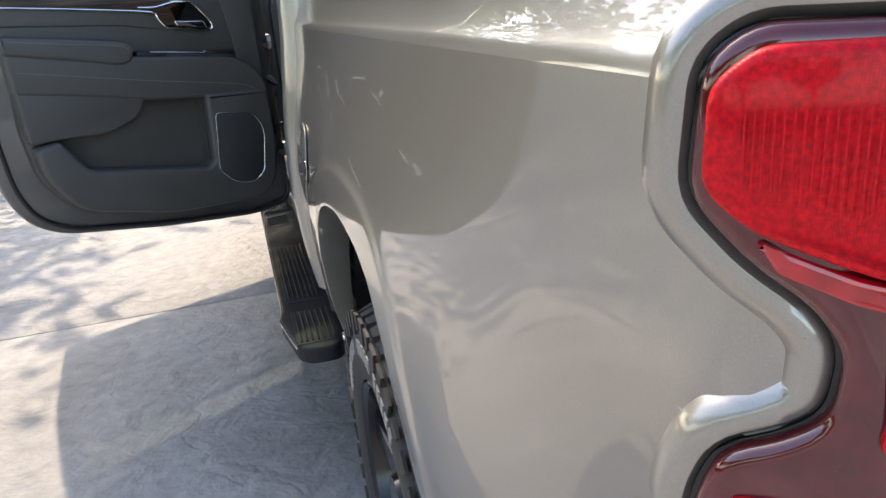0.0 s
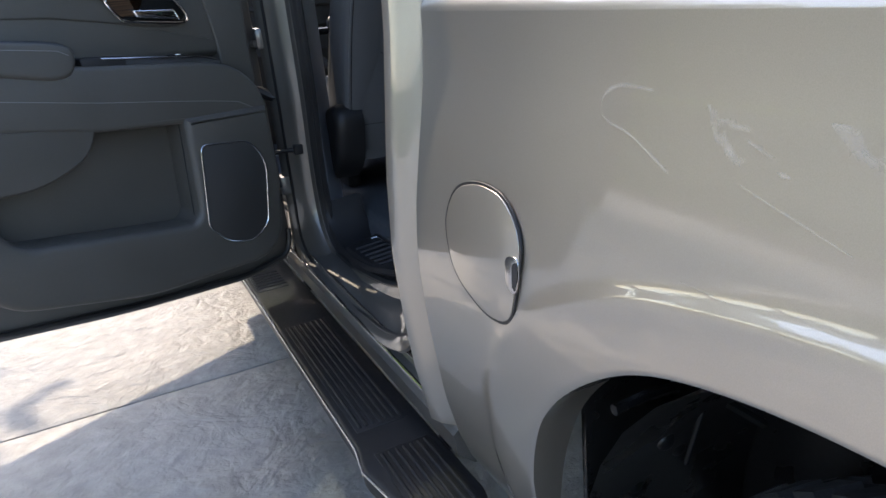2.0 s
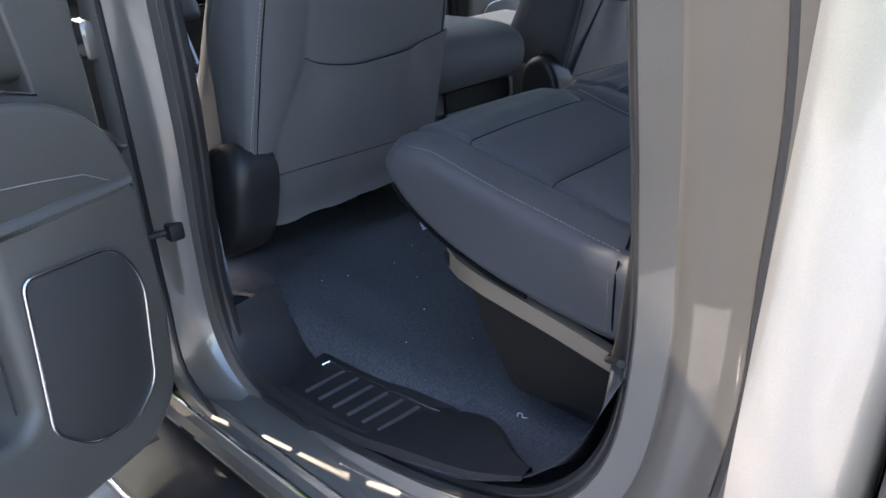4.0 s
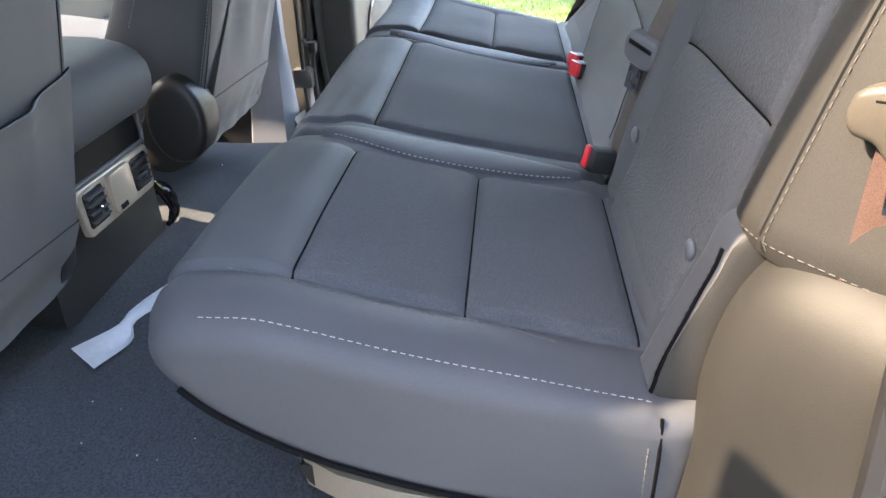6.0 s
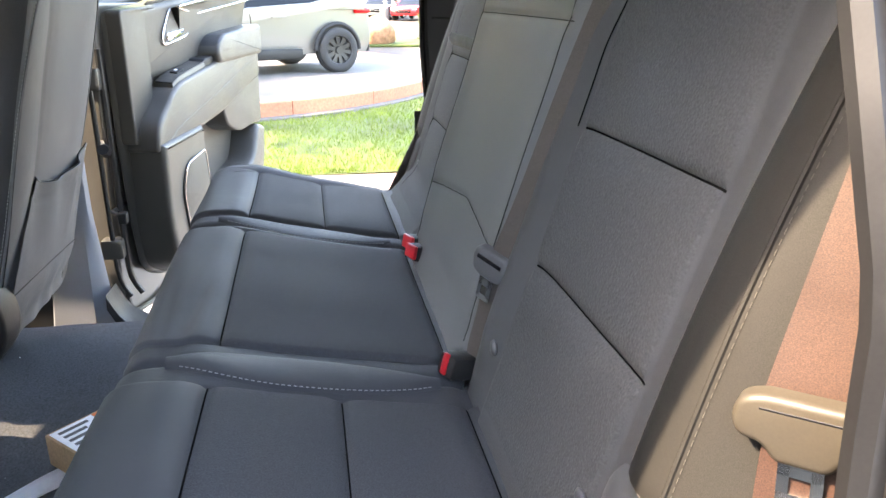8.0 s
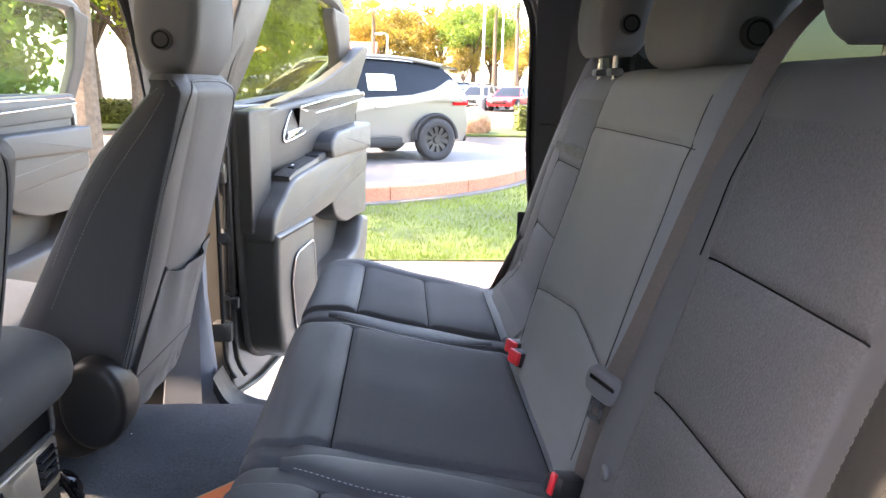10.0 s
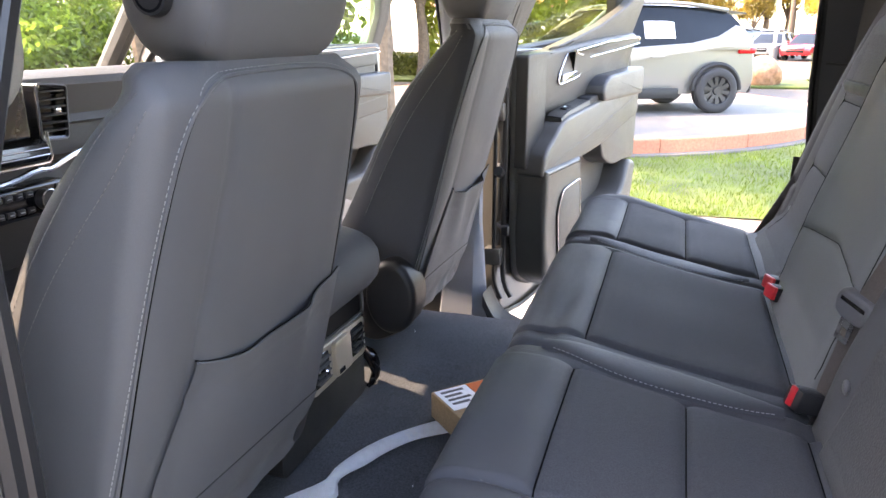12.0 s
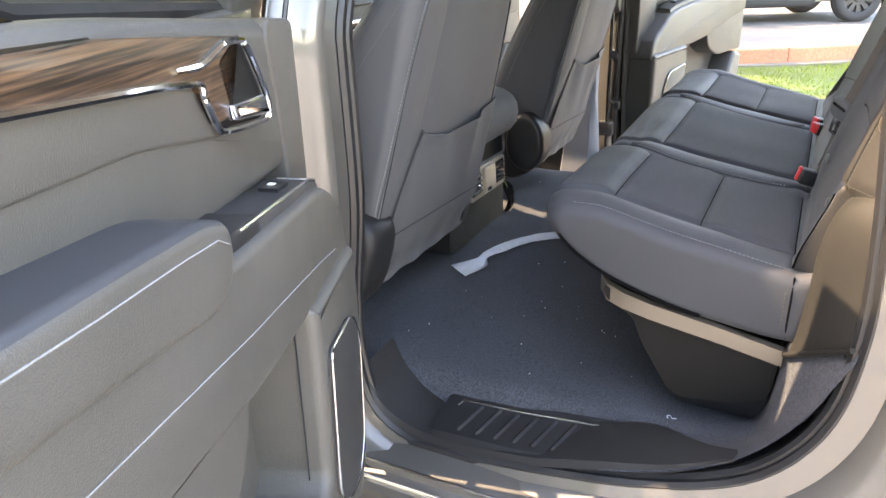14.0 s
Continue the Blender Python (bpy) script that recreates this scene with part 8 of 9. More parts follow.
PADC, PADR = Vector((12.35, 3.35)), 5.1
single("walkway", box((3.2, -14, -0.03), (5.12, 16, 0.012), 0.01), WALK, (4, 0, -0.03), "tan concrete walkway beside the lawn", "walkway", kind="structure")
lawn_bm = bmesh.new()
rows = []
for i in range(60):
    x = 5.10 + (12.6 - 5.10) * i / 59
    rows.append([Vector((x, -14 + 30 * j / 119, 0.03 + 0.05 * smoothstep(5.1, 6.0, x) + 0.02 * noise.noise(Vector((x * 0.8, j * 0.2, 0))))) for j in range(120)])
loft(rows, False, False, lawn_bm)
single("lawn", lawn_bm, GRASS, (8, 0, 0), "bright green mown lawn with sun and shade", "lawn", kind="structure")
verts, faces = [], []
gr = random.Random(11)
while len(faces) < 42000:
    x, y = 5.12 + gr.random() ** 1.3 * 5.5, gr.uniform(-4.5, 5.5)
    if (Vector((x, y)) - PADC).length < PADR + 0.12:
        continue
    h, w, a = gr.uniform(0.03, 0.065), gr.uniform(0.003, 0.006), gr.uniform(0, math.pi)
    z = 0.03 + 0.05 * smoothstep(5.1, 6.0, x) - 0.01
    k = len(verts)
    dx, dy = math.cos(a) * w, math.sin(a) * w
    verts += [(x - dx, y - dy, z), (x + dx, y + dy, z), (x + gr.uniform(-0.03, 0.03), y + gr.uniform(-0.03, 0.03), z + h)]
    faces.append((k, k + 1, k + 2))
me = bpy.data.meshes.new("grass_blades")
me.from_pydata(verts, [], faces)
me.materials.append(BLADE)
tagged(new("grass_blades", me), "short green grass blades on the lawn", "grass", kind="stuff")

pad_o = thing("display_pad", (PADC.x, PADC.y, 0), "raised round concrete pad with a terracotta curb wall", "display pad", kind="structure")
part("deck", strip([(PADC.x + (PADR - 0.10) * math.cos(a), PADC.y + (PADR - 0.10) * math.sin(a)) for a in [2 * math.pi * i / 90 for i in range(90)]], -0.02, 0.272, 0.01), CONCRETE, pad_o, "pale concrete deck")
nseg = 24
for i in range(nseg):
    a0, a1 = 2 * math.pi * i / nseg + 0.0012, 2 * math.pi * (i + 1) / nseg - 0.0012
    ring = []
    for k in range(7):
        a = a0 + (a1 - a0) * k / 6
        ring.append([Vector((PADC.x + r * math.cos(a), PADC.y + r * math.sin(a), z)) for r, z in ((PADR, 0.0), (PADR, 0.262), (PADR - 0.012, 0.276), (PADR - 0.13, 0.276), (PADR - 0.13, 0.0))])
    part("curb_block", loft(ring, True, True), CURB, pad_o, sharp=30)
single("edging", loft([[Vector((PADC.x + r * math.cos(a), PADC.y + r * math.sin(a), z)) for r, z in ((PADR + 0.004, 0.05), (PADR + 0.004, 0.105), (PADR + 0.14, 0.100), (PADR + 0.15, 0.05))] for a in [2 * math.pi * i / 90 for i in range(91)]], True, False),
       CONCRETE, (PADC.x, PADC.y, 0), "pale concrete edging round the pad", "edging", kind="structure", sharp=30)


def vehicle(name, label, x, y, z, heading, paint, length=4.4, height=1.65, width=1.85, suv=True, group=""):
    """A closed car: side outline drawn across its width with leaning glass, wheels, lamps. Its front points along +y before turning."""
    car = thing(name, (0, 0, 0), label, "car", group)
    L, hgt, W = length / 2, height, width / 2
    belt_z = hgt * 0.60

    def outline(top):
        pts = [(L * 0.98, 0.30), (L, 0.50), (L * 0.985, hgt * 0.46), (L * 0.90, hgt * 0.525), (L * 0.45, hgt * 0.60)]
        if top:
            pts += [(L * 0.08, hgt * 0.955), (-L * 0.10, hgt), (-L * 0.50, hgt * 0.985), (-L * (0.80 if suv else 0.48), hgt * (0.925 if suv else 0.93)), (-L * (0.955 if suv else 0.78), hgt * 0.655)]
        else:
            pts += [(L * 0.30, hgt * 0.605), (-L * 0.3, hgt * 0.625), (-L * 0.6, hgt * 0.635), (-L * 0.80, hgt * 0.645), (-L * (0.955 if suv else 0.80), hgt * 0.65)]
        pts += [(-L * 0.985, hgt * 0.56), (-L, 0.55), (-L * 0.97, 0.30)]
        return pts

    n = 64
    low = [p for p in spline([(0, *p) for p in outline(False)], n)]
    rows = []
    for xx, k in ((-1.0, 0.0), (-0.995, 0.5), (-0.97, 1.0), (0.97, 1.0), (0.995, 0.5), (1.0, 0.0)):
        rows.append([Vector((W * xx * (1 - 0.04 * smoothstep(0.45, 0.3, p.z) - 0.10 * smoothstep(0.75, 1.0, abs(p.y) / L) - 0.03 * abs(p.z - 0.62)), p.y * (0.985 + 0.015 * k), p.z - (0.03 * (1 - k) if p.z > 0.5 else 0))) for p in low])
    body = part("body", loft(rows, True, True), paint, car, sharp=50)
    top = outline(True)[4:10]
    up = spline([(0, *p) for p in top], 40)
    rows = []
    for xx, k in ((-1.0, 0.0), (-0.985, 0.6), (-0.90, 1.0), (0.90, 1.0), (0.985, 0.6), (1.0, 0.0)):
        rows.append([Vector((xx * (W * 0.955 - 0.20 * smoothstep(belt_z, hgt, p.z)), p.y, p.z - 0.025 * (1 - k))) for p in up])
    part("glasshouse", loft(rows, True, True), CARGLASS, car, "dark glazed cabin", sharp=40)
    rf = [p for p in up if p.z > hgt * 0.945]
    rows = [[Vector((xx * (W * 0.955 - 0.20 * smoothstep(belt_z, hgt, p.z)) * 1.004, p.y, p.z + 0.012 - 0.02 * (1 - k))) for p in rf] for xx, k in ((-1.0, 0.0), (-0.9, 1.0), (0.9, 1.0), (1.0, 0.0))]
    part("roof", loft(rows, False, False), paint, car)
    for sx in (-1, 1):
        for ya, yb in ((L * 0.42, L * 0.10), (-L * 0.06, -L * 0.08), (-L * 0.62, -L * 0.55)) if not suv else ((L * 0.42, L * 0.10), (-L * 0.02, -L * 0.04)):
            part("window_post", tube([(sx * W * 0.957, ya, belt_z), (sx * (W * 0.957 - 0.18), yb, hgt * 0.95)], 0.028, 6), paint if ya > 0.1 * L else GLOSS, car)
        if suv:
            part("roof_rail", tube(spline([(sx * (W * 0.955 - 0.17), yy2, zz2) for yy2, zz2 in ((L * 0.10, hgt * 0.955), (-L * 0.08, hgt * 1.012), (-L * 0.45, hgt * 1.008), (-L * 0.78, hgt * 0.95))], 16), 0.030, 8), paint, car)
            pts = rounded([(-L * 0.10, hgt * 0.600), (-L * 0.12, hgt * 0.622), (-L * 0.50, hgt * 0.655), (-L * 0.70, hgt * 0.715), (-L * 0.835, hgt * 0.815), (-L * 0.89, hgt * 0.80), (-L * 0.955, hgt * 0.665), (-L * 0.93, hgt * 0.59)], 0.015, 3)
            part("rear_quarter", plate(pts, lambda y, z, w, sx=sx: Vector((sx * (W * 0.958 - 0.20 * smoothstep(belt_z, hgt, z) + w - 0.01), y, z)), 0.018, 0.004, 2), paint, car)
        for yy in (L * 0.60, -L * 0.70):
            arch = [(yy + 0.40 * math.cos(a), 0.36 + 0.40 * math.sin(a)) for a in [math.pi * i / 20 for i in range(21)]]
            part("arch_cladding", tube([(sx * (W * 0.975), y2, z2) for y2, z2 in arch], 0.040, 8), DARK, car)
            bmx = bmesh.new()
            bmesh.ops.create_cone(bmx, cap_ends=True, segments=28, radius1=0.375, radius2=0.375, depth=0.06, matrix=Matrix.Translation((sx * (W * 0.955), yy, 0.36)) @ Matrix.Rotation(radians(90), 4, "Y"))
            part("wheel_well", bmx, DARK, car)
            wheel("wheel", sx * (W * 0.93), yy, 0.355, 0.355, 0.21, 0.235, sx, SPOKE if suv else STEEL, car, nsp=10, tread=False)
        part("sill_cladding", box((min(sx * W * 0.94, sx * W * 1.0), -L * 0.42, 0.24), (max(sx * W * 0.94, sx * W * 1.0), L * 0.45, 0.40), 0.02), DARK, car)
        part("door_line", tube([(sx * W * 0.992, -L * 0.05, 0.42), (sx * W * 0.998, -L * 0.05, 0.75), (sx * W * 0.965, -L * 0.05, belt_z)], 0.006, 6), SEAM, car)
        part("door_handle", box((min(sx * W * 0.985, sx * W * 1.012), -L * 0.30, belt_z - 0.13), (max(sx * W * 0.985, sx * W * 1.012), -L * 0.20, belt_z - 0.10), 0.008), paint, car)
        part("taillight", box((min(sx * W * 0.62, sx * W * 0.95), -L * 0.985, hgt * 0.555), (max(sx * W * 0.62, sx * W * 0.95), -L * 0.86, hgt * 0.61), 0.02), LENS, car)
        part("headlight", box((min(sx * W * 0.60, sx * W * 0.90), L * 0.90, hgt * 0.42), (max(sx * W * 0.60, sx * W * 0.90), L * 0.985, hgt * 0.475), 0.02), POLE, car)
        part("mirror", box((min(sx * W * 0.96, sx * W * 1.14), L * 0.33, belt_z + 0.02), (max(sx * W * 0.96, sx * W * 1.14), L * 0.40, belt_z + 0.14), 0.03), paint, car)
    if suv:
        part("rear_spoiler", loft([[Vector((xx, -L * 0.70, hgt * 0.965)), Vector((xx, -L * 0.93, hgt * 0.935)), Vector((xx, -L * 0.94, hgt * 0.915)), Vector((xx, -L * 0.78, hgt * 0.93))] for xx in (-W * 0.72, 0.0, W * 0.72)], True, True), GLOSS, car)
    part("rear_bumper", box((-W * 0.86, -L * 1.005, 0.30), (W * 0.86, -L * 0.93, 0.56), 0.05, 3), DARK, car)
    part("front_grille", box((-W * 0.55, L * 0.96, 0.42), (W * 0.55, L * 1.0, 0.66), 0.03), GLOSS, car)
    if suv and "sticker" in label:
        part("window_sticker", plate(rounded([(-L * 0.38, belt_z + 0.16), (-L * 0.38, belt_z + 0.42), (-L * 0.16, belt_z + 0.42), (-L * 0.16, belt_z + 0.16)], 0.01, 2),
                                     lambda yy, z, w: Vector((-(W * 0.957 - 0.20 * smoothstep(belt_z, hgt, z) + w), yy, z)), 0.004, 0.001, 1), PAPER, car, "white price sheet with plain bars")
        for k in range(6):
            zz = belt_z + 0.19 + 0.034 * k
            part("print_bar", plate([(-L * 0.36, zz), (-L * (0.19 + 0.03 * (k % 3)), zz), (-L * (0.19 + 0.03 * (k % 3)), zz + 0.014), (-L * 0.36, zz + 0.014)],
                                    lambda yy, z, w: Vector((-(W * 0.957 - 0.20 * smoothstep(belt_z, hgt, z) + 0.004 + w), yy, z)), 0.003, 0.0005, 1), INK, car)
    car.matrix_basis = pose(x, y, z, 0, 0, heading)
    return car


PEARL = surface("pearl_paint", (0.23, 0.222, 0.203), 0.30, 0.35, grain=0.04, scale=900, coat=1.0)
vehicle("crossover_car", "pearl silver crossover with a sticker on its side window", 11.37, 1.92, 0.272, 27, PEARL, 4.55, 1.66, 1.86)
lot = [("parked_car", "white sedan parked in the far row", WHITECAR, False), ("parked_suv", "white sport utility car in the far row", WHITECAR, True), ("parked_suv", "dark grey sport utility car in the far row", GREYCAR, True),
       ("parked_car", "silver sedan parked in the far row", SILVERCAR, False), ("parked_car", "white sedan parked in the far row", WHITECAR, False), ("parked_car", "bright red sedan parked in the far row", REDCAR, False)]
made = {}
spots = [(47, 3.2, 1), (48, 0.8, 1), (47.5, -1.8, 2), (47, -4.3, 0), (45.5, -6.2, 5), (43.5, -8.6, 3), (51, -2.6, 2), (51, -5.0, 3), (47, 6.0, 3), (47, 9.2, 0), (45, -11.8, 1), (46, -14.5, 2),
         (58, 4.0, 0), (58, 1.0, 2), (58, -2.2, 5), (58, -5.2, 1), (58, -8.4, 3), (59, -12, 5)]
for (x, y, k) in spots:
    nm, lab, pt, sv = lot[k]
    m = pose(x, y, 0, 0, 0, 62 + 6 * math.sin(y))
    if k in made:
        copy_thing(made[k], m)
    else:
        made[k] = vehicle(nm, lab, x, y, 0, 62 + 6 * math.sin(y), pt, 4.6 if not sv else 4.5, 1.46 if not sv else 1.68, 1.82, sv, "cars in the lot")

# low hedge, boulder, grass strip at the far side of the drive
single("verge", box((21.5, -16, -0.03), (25.5, 14, 0.05), 0.03), GRASS, (23, 0, -0.03), "narrow grass verge across the drive", "verge", kind="structure")


def leafy_block(lo, hi, count, size, seed):
    r = random.Random(seed)
    v, f = [], []
    lo, hi = Vector(lo), Vector(hi)
    for _ in range(count):
        p = Vector((r.uniform(lo.x, hi.x), r.uniform(lo.y, hi.y), r.uniform(lo.z, hi.z)))
        face = r.randrange(3)
        if face == 0:
            p.x = lo.x + r.random() * 0.12
        elif face == 1:
            p.z = hi.z - r.random() * 0.10
        p.z += 0.05 * noise.noise(p * 1.3)
        a, b = Vector((r.gauss(0, 1), r.gauss(0, 1), r.gauss(0, 1))).normalized() * size, Vector((r.gauss(0, 1), r.gauss(0, 1), r.gauss(0, 1))).normalized() * size * 0.6
        k = len(v)
        v += [p - a, p + b, p + a, p - b]
        f.append((k, k + 1, k + 2, k + 3))
    return v, f


def pydata_mesh(name, v, f, mat):
    me = bpy.data.meshes.new(name)
    me.from_pydata([tuple(p) for p in v], [], f)
    me.materials.append(mat)
    return me


for nm, lo, hi, cnt, lab in (("hedge", (23.4, -16, 0.0), (24.8, -3.2, 0.85), 9000, "low clipped yellow-green hedge"), ("hedge", (23.6, 3.0, 0.0), (24.8, 13, 0.8), 5000, "low clipped yellow-green hedge"),
                             ("shrub", (18.6, 2.3, 0.0), (21.0, 7.6, 4.6), 9000, "tall lime-green shrub beyond the display pad"), ("shrub", (16.0, 9.2, 0.0), (18.5, 13.4, 4.4), 7000, "tall green shrub beyond the display pad"),
                             ("hedge", (-17.5, -26, 0.0), (-16.0, 30, 1.3), 16000, "dark green hedge across the drive")):
    h = new(nm, pydata_mesh(nm, *leafy_block(lo, hi, cnt, 0.10 if nm == "hedge" else 0.17, len(nm) + cnt), LIME if nm == "shrub" else HEDGE if lo[0] > 0 else LEAF))
    tagged(h, lab, nm, kind="stuff")
    if nm == "shrub":
        continue
    core = box((lo[0] + 0.1, lo[1] + 0.05, 0.0), (hi[0] - 0.05, hi[1] - 0.05, hi[2] - 0.1), 0.05)
    single("hedge_core", core, HEDGE if lo[0] > 0 else LEAF, ((lo[0] + hi[0]) / 2, (lo[1] + hi[1]) / 2, 0), "dense inner growth of the hedge", "hedge", kind="stuff")
single("verge", box((-30, -30, -0.03), (-15.0, 40, 0.04), 0.03), GRASS, (-20, 0, -0.03), "grass verge beside the drive", "verge", kind="structure")

rock_bm = bmesh.new()
bmesh.ops.create_icosphere(rock_bm, subdivisions=4, radius=0.62)
for v in rock_bm.verts:
    n1 = noise.noise(v.co * 2.2) * 0.20 + noise.noise(v.co * 6) * 0.07
    v.co = v.co * (1 + n1)
    v.co.z = max(v.co.z * 0.85, -0.3)
    q = v.co.dot(Vector((0.5, 0.6, 0.6)))
    if q > 0.42:
        v.co -= Vector((0.5, 0.6, 0.6)) * (q - 0.42)
bmesh.ops.translate(rock_bm, verts=rock_bm.verts, vec=(22.3, -1.55, 0.33))
single("boulder", rock_bm, ROCK, (22.3, -1.55, 0.04), "rust-brown boulder on the grass verge", "boulder", sharp=25)


# trees
def tree_mesh(seed, height, crown, count, leaf, trunk_r):
    r = random.Random(seed)
    bmt = bmesh.new()
    fork = height * 0.36
    tube(spline([(0, 0, 0), (r.uniform(-0.1, 0.1), r.uniform(-0.1, 0.1), fork * 0.5), (r.uniform(-0.2, 0.2), r.uniform(-0.2, 0.2), fork)], 8), [trunk_r * (1.25 - 0.5 * i / 7) for i in range(8)], 10, bm=bmt)
    tips = []
    for i in range(9):
        a = 2 * math.pi * i / 9 + r.uniform(-0.3, 0.3)
        rr = crown * r.uniform(0.35, 0.85)
        top = Vector((math.cos(a) * rr, math.sin(a) * rr, fork + (height - fork) * r.uniform(0.35, 0.85)))
        mid = Vector((top.x * 0.4, top.y * 0.4, fork + (top.z - fork) * 0.55))
        tube(spline([(0, 0, fork * 0.94), mid, top], 7), [trunk_r * 0.5 * (1 - 0.8 * k / 6) + 0.01 for k in range(7)], 6, bm=bmt)
        tips += [top, mid.lerp(top, 0.6)]
    v, f = [], []
    clumps = []
    for t in tips:
        for _ in range(4):
            clumps.append((t + Vector((r.gauss(0, 0.5), r.gauss(0, 0.5), r.gauss(0, 0.4))) * crown * 0.33, crown * r.uniform(0.14, 0.30)))
    for _ in range(count):
        c, s = r.choice(clumps)
        d = Vector((r.gauss(0, 1), r.gauss(0, 1), r.gauss(0, 0.75))).normalized() * s * r.random() ** 0.4
        p = c + d
        a = Vector((r.gauss(0, 1), r.gauss(0, 1), r.gauss(0, 1))).normalized() * leaf * r.uniform(0.6, 1.3)
        b = a.cross(Vector((r.gauss(0, 1), r.gauss(0, 1), r.gauss(0, 1)))).normalized() * leaf * 0.5
        k = len(v)
        v += [p - a, p + b, p + a, p - b]
        f.append((k, k + 1, k + 2, k + 3))
    return bmt, v, f


def tree(seed, height, crown, count, leaf, trunk_r, mat, label):
    t = thing("tree", (0, 0, 0), label, "tree", "trees")
    bmt, v, f = tree_mesh(seed, height, crown, count, leaf, trunk_r)
    part("trunk", bmt, BARK, t)
    c = new("crown", pydata_mesh("crown", v, f, mat))
    c.parent = t
    return t


def palm(seed, height):
    r = random.Random(seed)
    t = thing("palm_tree", (0, 0, 0), "tall fan palm with a shaggy crown", "palm tree", "palms")
    part("trunk", tube([(0.02 * math.sin(i), 0.02 * math.cos(i), height * i / 10) for i in range(11)], [0.20 - 0.006 * i for i in range(11)], 10), BARK, t)
    v, f = [], []
    for i in range(46):
        a, el = r.uniform(0, 2 * math.pi), r.uniform(-0.9, 1.2)
        d = Vector((math.cos(a) * math.cos(el), math.sin(a) * math.cos(el), math.sin(el)))
        L0 = r.uniform(1.1, 1.7)
        side = d.cross(Vector((0, 0, 1))).normalized()
        for j in range(12):
            s0 = L0 * (0.25 + 0.06 * j)
            p = Vector((0, 0, height)) + d * s0 + Vector((0, 0, -0.35 * (s0 / L0) ** 2))
            for sg in (-1, 1):
                q = p + side * sg * 0.38 * math.sin(math.pi * (j + 2) / 15) + d * 0.22 + Vector((0, 0, -0.12))
                k = len(v)
                v += [p - d * 0.03, p + d * 0.03, q]
                f.append((k, k + 1, k + 2))
    c = new("crown", pydata_mesh("crown", v, f, LEAFY if seed % 2 else LEAF))
    c.parent = t
    return t


green_tree = tree(3, 7.5, 3.2, 9000, 0.12, 0.20, LEAF, "broad green shade tree")
green_tree.matrix_basis = pose(19.5, 11.2, 0)
gold_tree = tree(8, 9.5, 3.8, 9000, 0.14, 0.24, LEAFY, "yellowing leafy tree behind the lot")
gold_tree.matrix_basis = pose(72, 3, 0)
for i, (x, y, s, rz) in enumerate([(22.5, 15.2, 0.95, 77), (16.8, 12.6, 0.7, 33), (24.5, 8.6, 0.85, 190), (27, 12, 1.0, 10), (6.5, 14.5, 0.8, 40), (11.5, 19, 1.0, 80), (1.5, 20, 0.95, 10), (-5.2, 10.6, 0.72, 120), (-7.6, 13.6, 0.85, 200), (-3.8, 15.6, 0.9, 310), (-9.2, 9.4, 0.8, 15), (-9, 22, 1.1, 60), (20, 24, 1.2, 200), (28, 20, 1.1, 150), (-22, -2, 1.0, 25), (-25, -14, 1.2, 75), (-22, 11, 1.1, 95), (-29, 25, 1.3, 5), (-31, 0, 1.4, 45), (-21, -27, 1.1, 10), (-24, 4, 1.2, 15), (-27, -8, 1.3, 66), (-23, -20, 1.1, 99), (-26, 18, 1.2, 140),
                                   (70, -6, 1.3, 30), (66, 16, 1.0, 222)]):
    copy_thing(green_tree, pose(x, y, 0, 0, 0, rz) @ Matrix.Diagonal((s, s, s, 1)))
thin_tree = tree(15, 6.2, 2.6, 2300, 0.12, 0.13, LEAF, "thin-crowned young tree beside the drive")
thin_tree.matrix_basis = pose(-4.7, 7.6, 0)
copy_thing(thin_tree, pose(6.9, 4.0, 0.03, 0, 0, 75) @ Matrix.Diagonal((1.1, 1.1, 1.15, 1)))
copy_thing(thin_tree, pose(8.6, 8.6, 0.03, 0, 0, 200) @ Matrix.Diagonal((1.2, 1.2, 1.15, 1)))
low_tree = tree(31, 3.4, 2.2, 7000, 0.10, 0.09, LEAF, "low leafy green tree beside the drive")
low_tree.matrix_basis = pose(11.2, 15.0, -0.9)
for x, y, s, rz in ((13.8, 16.2, 1.1, 50), (8.4, 16.0, 1.05, 130), (16.8, 17.5, 1.2, 210), (5.0, 18.0, 1.2, 300), (2.0, 16.5, 1.0, 80)):
    copy_thing(low_tree, pose(x, y, -0.9, 0, 0, rz) @ Matrix.Diagonal((s, s, s, 1)))
lime_tree = tree(21, 6.5, 2.9, 8000, 0.11, 0.16, LIME, "lime-green tree beside the display pad")
lime_tree.matrix_basis = pose(19.5, 5.2, 0)
copy_thing(lime_tree, pose(22.5, 7.0, 0, 0, 0, 70))
copy_thing(lime_tree, pose(18.5, 7.6, 0, 0, 0, 140))
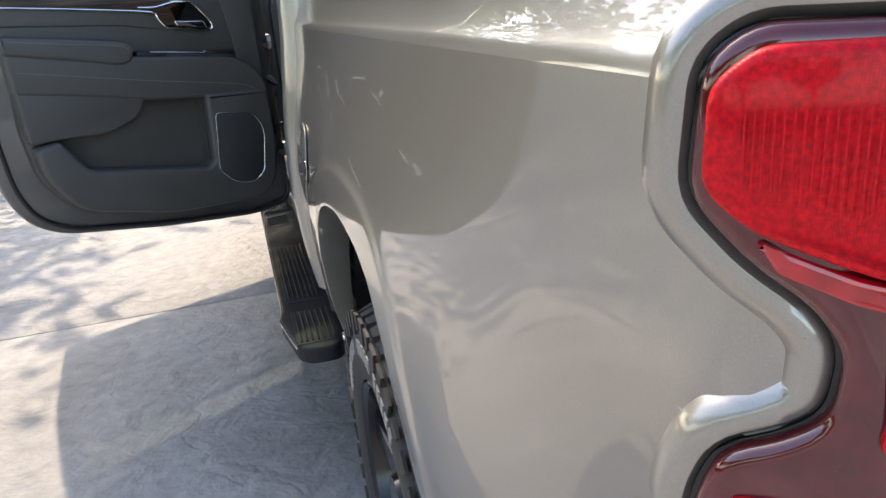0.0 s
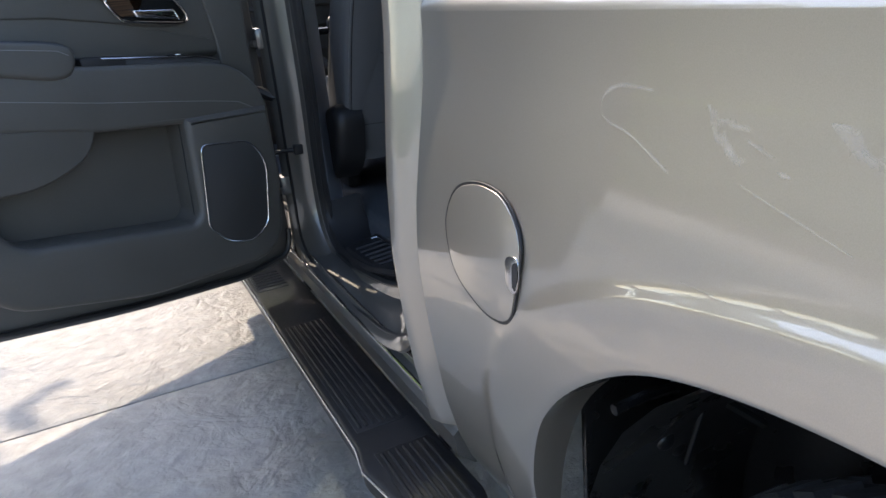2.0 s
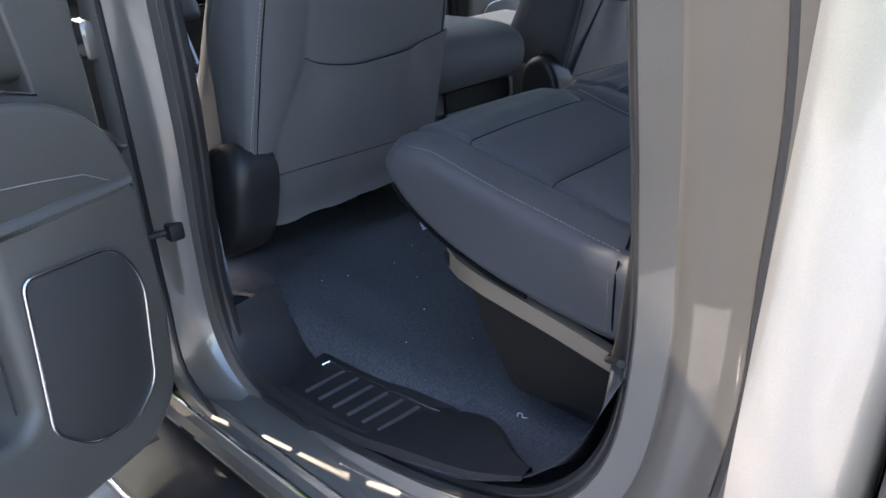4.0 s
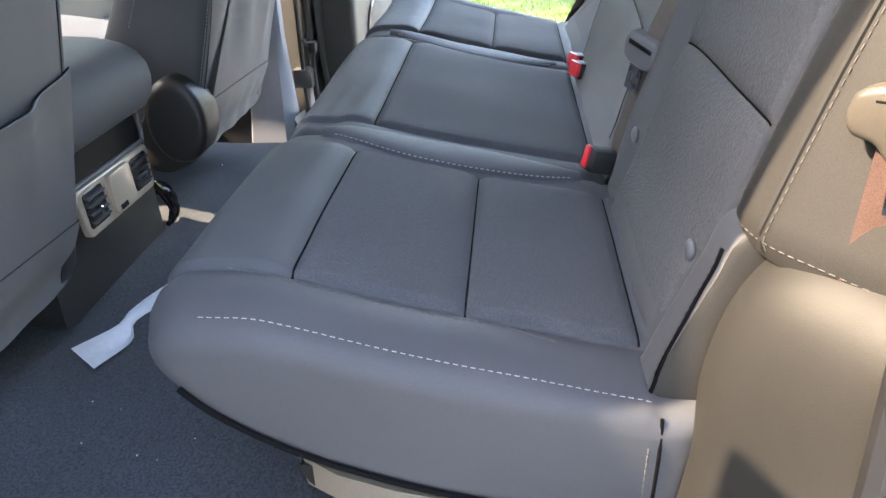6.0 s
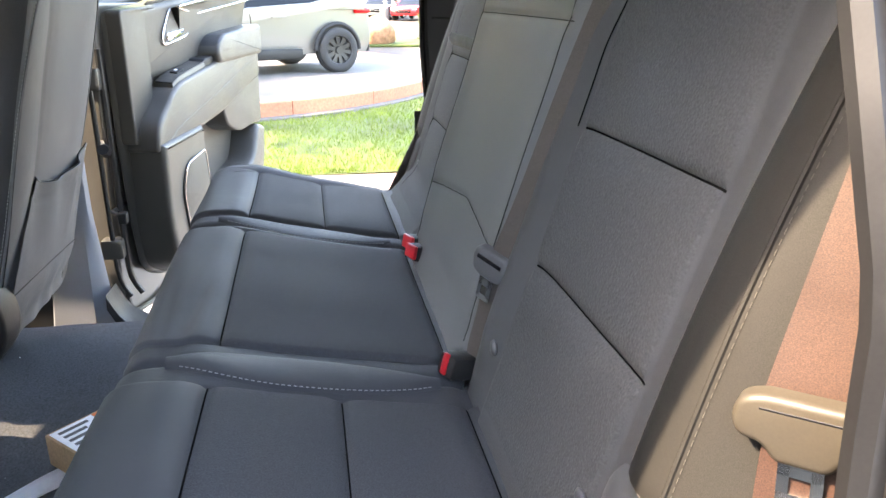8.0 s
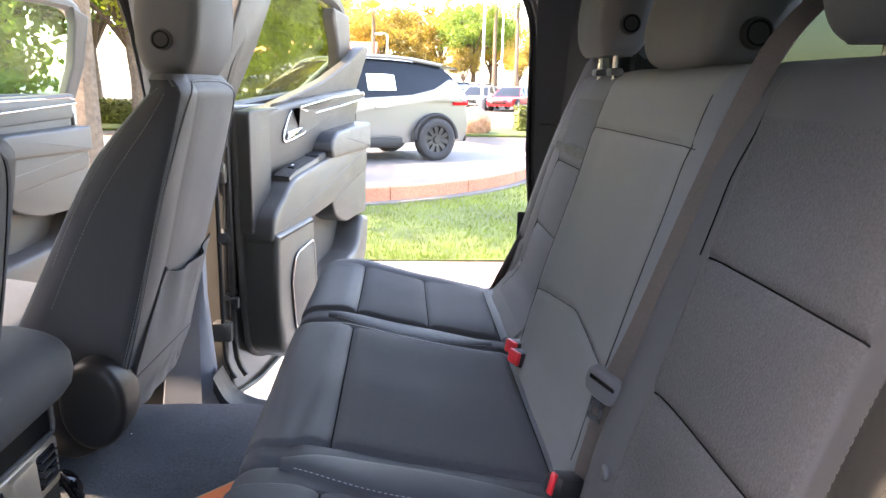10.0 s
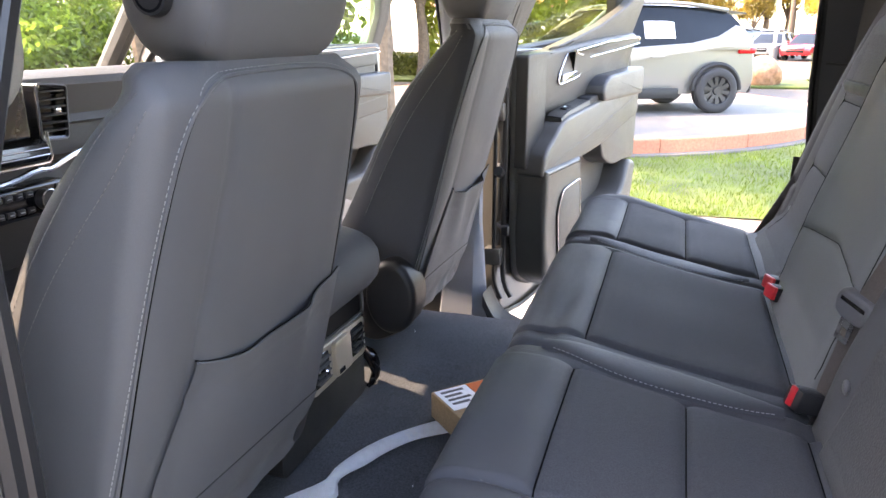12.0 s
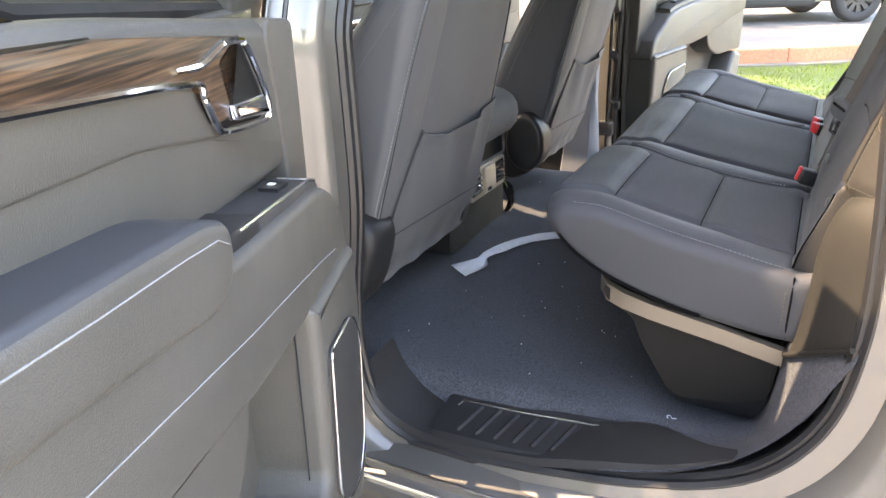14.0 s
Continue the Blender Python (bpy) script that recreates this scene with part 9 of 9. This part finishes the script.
for i, (x, y, s, rz) in enumerate([(71, -1, 0.62, 10), (69, -5, 0.55, 200), (67, -10, 0.6, 300), (70, 1.5, 0.5, 80), (66, -13.5, 0.62, 20), (73, -8, 0.8, 50), (76, 1, 1.0, 10), (74, -3, 1.05, 40), (70, 10, 0.9, 100), (78, -9, 1.1, 160), (75, -15, 1.0, 10), (80, 6.5, 1.2, 70), (68, -21, 0.95, 130)]):
    copy_thing(gold_tree, pose(x, y, 0, 0, 0, rz) @ Matrix.Diagonal((s, s, s, 1)))
p1 = palm(4, 8.6)
p1.matrix_basis = pose(66, -7.5, 0)
p2 = palm(5, 7.4)
p2.matrix_basis = pose(62, 3.2, 0)
copy_thing(p1, pose(64, -9.2, 0, 0, 0, 50))
copy_thing(p2, pose(63, 8, 0, 0, 0, 90))
copy_thing(p1, pose(9.0, 23, 0, 0, 0, 20))

# lot lamps and the low building
def lamp_post(x, y, h, arm):
    lp = thing("lot_lamp", (x, y, 0), "pale tall parking lot lamp post", "lamp post", "lot lamps")
    part("pole", tube([(x, y, 0), (x, y, h * 0.5), (x, y, h)], [0.09, 0.075, 0.06], 10), POLE, lp)
    part("foot", tube([(x, y, 0), (x, y, 0.7)], 0.22, 12), CONCRETE, lp)
    part("arm", tube(spline([(x, y, h - 0.05), (x, y + arm * 0.6, h + 0.1), (x, y + arm, h)], 8), 0.04, 8), POLE, lp)
    part("lamp_head", box((x - 0.15, y + arm - 0.3, h - 0.1), (x + 0.15, y + arm + 0.3, h + 0.05), 0.04), POLE, lp)


lamp_post(44, -4.15, 9.0, 0.9)
lamp_post(60, 2.0, 5.4, 0.7)
lamp_post(60, -7.4, 8.0, -0.8)
bld = thing("low_building", (66, 8.5, 0), "low stucco building with a terracotta tile roof", "building")
part("wall", box((62, 3.4, 0), (74, 22, 3.6), 0.03), STUCCO, bld)
part("roof", loft([[Vector((x, y, z)) for x, z in ((61.5, 3.55), (61.5, 3.7), (66.5, 5.1), (74.5, 3.7), (74.5, 3.55))] for y in (3.0, 22.4)], True, True), ROOFTILE, bld, "terracotta tile roof", sharp=20)
for yy in (4.6, 6.6, 8.6, 10.6, 13.0, 15.5):
    w = part("window", box((61.93, yy, 1.1), (62.0, yy + 1.2, 2.3), 0.02), CARGLASS, bld)
    part("window_sill", box((61.88, yy - 0.05, 1.02), (62.02, yy + 1.25, 1.10), 0.01), STUCCO, w)
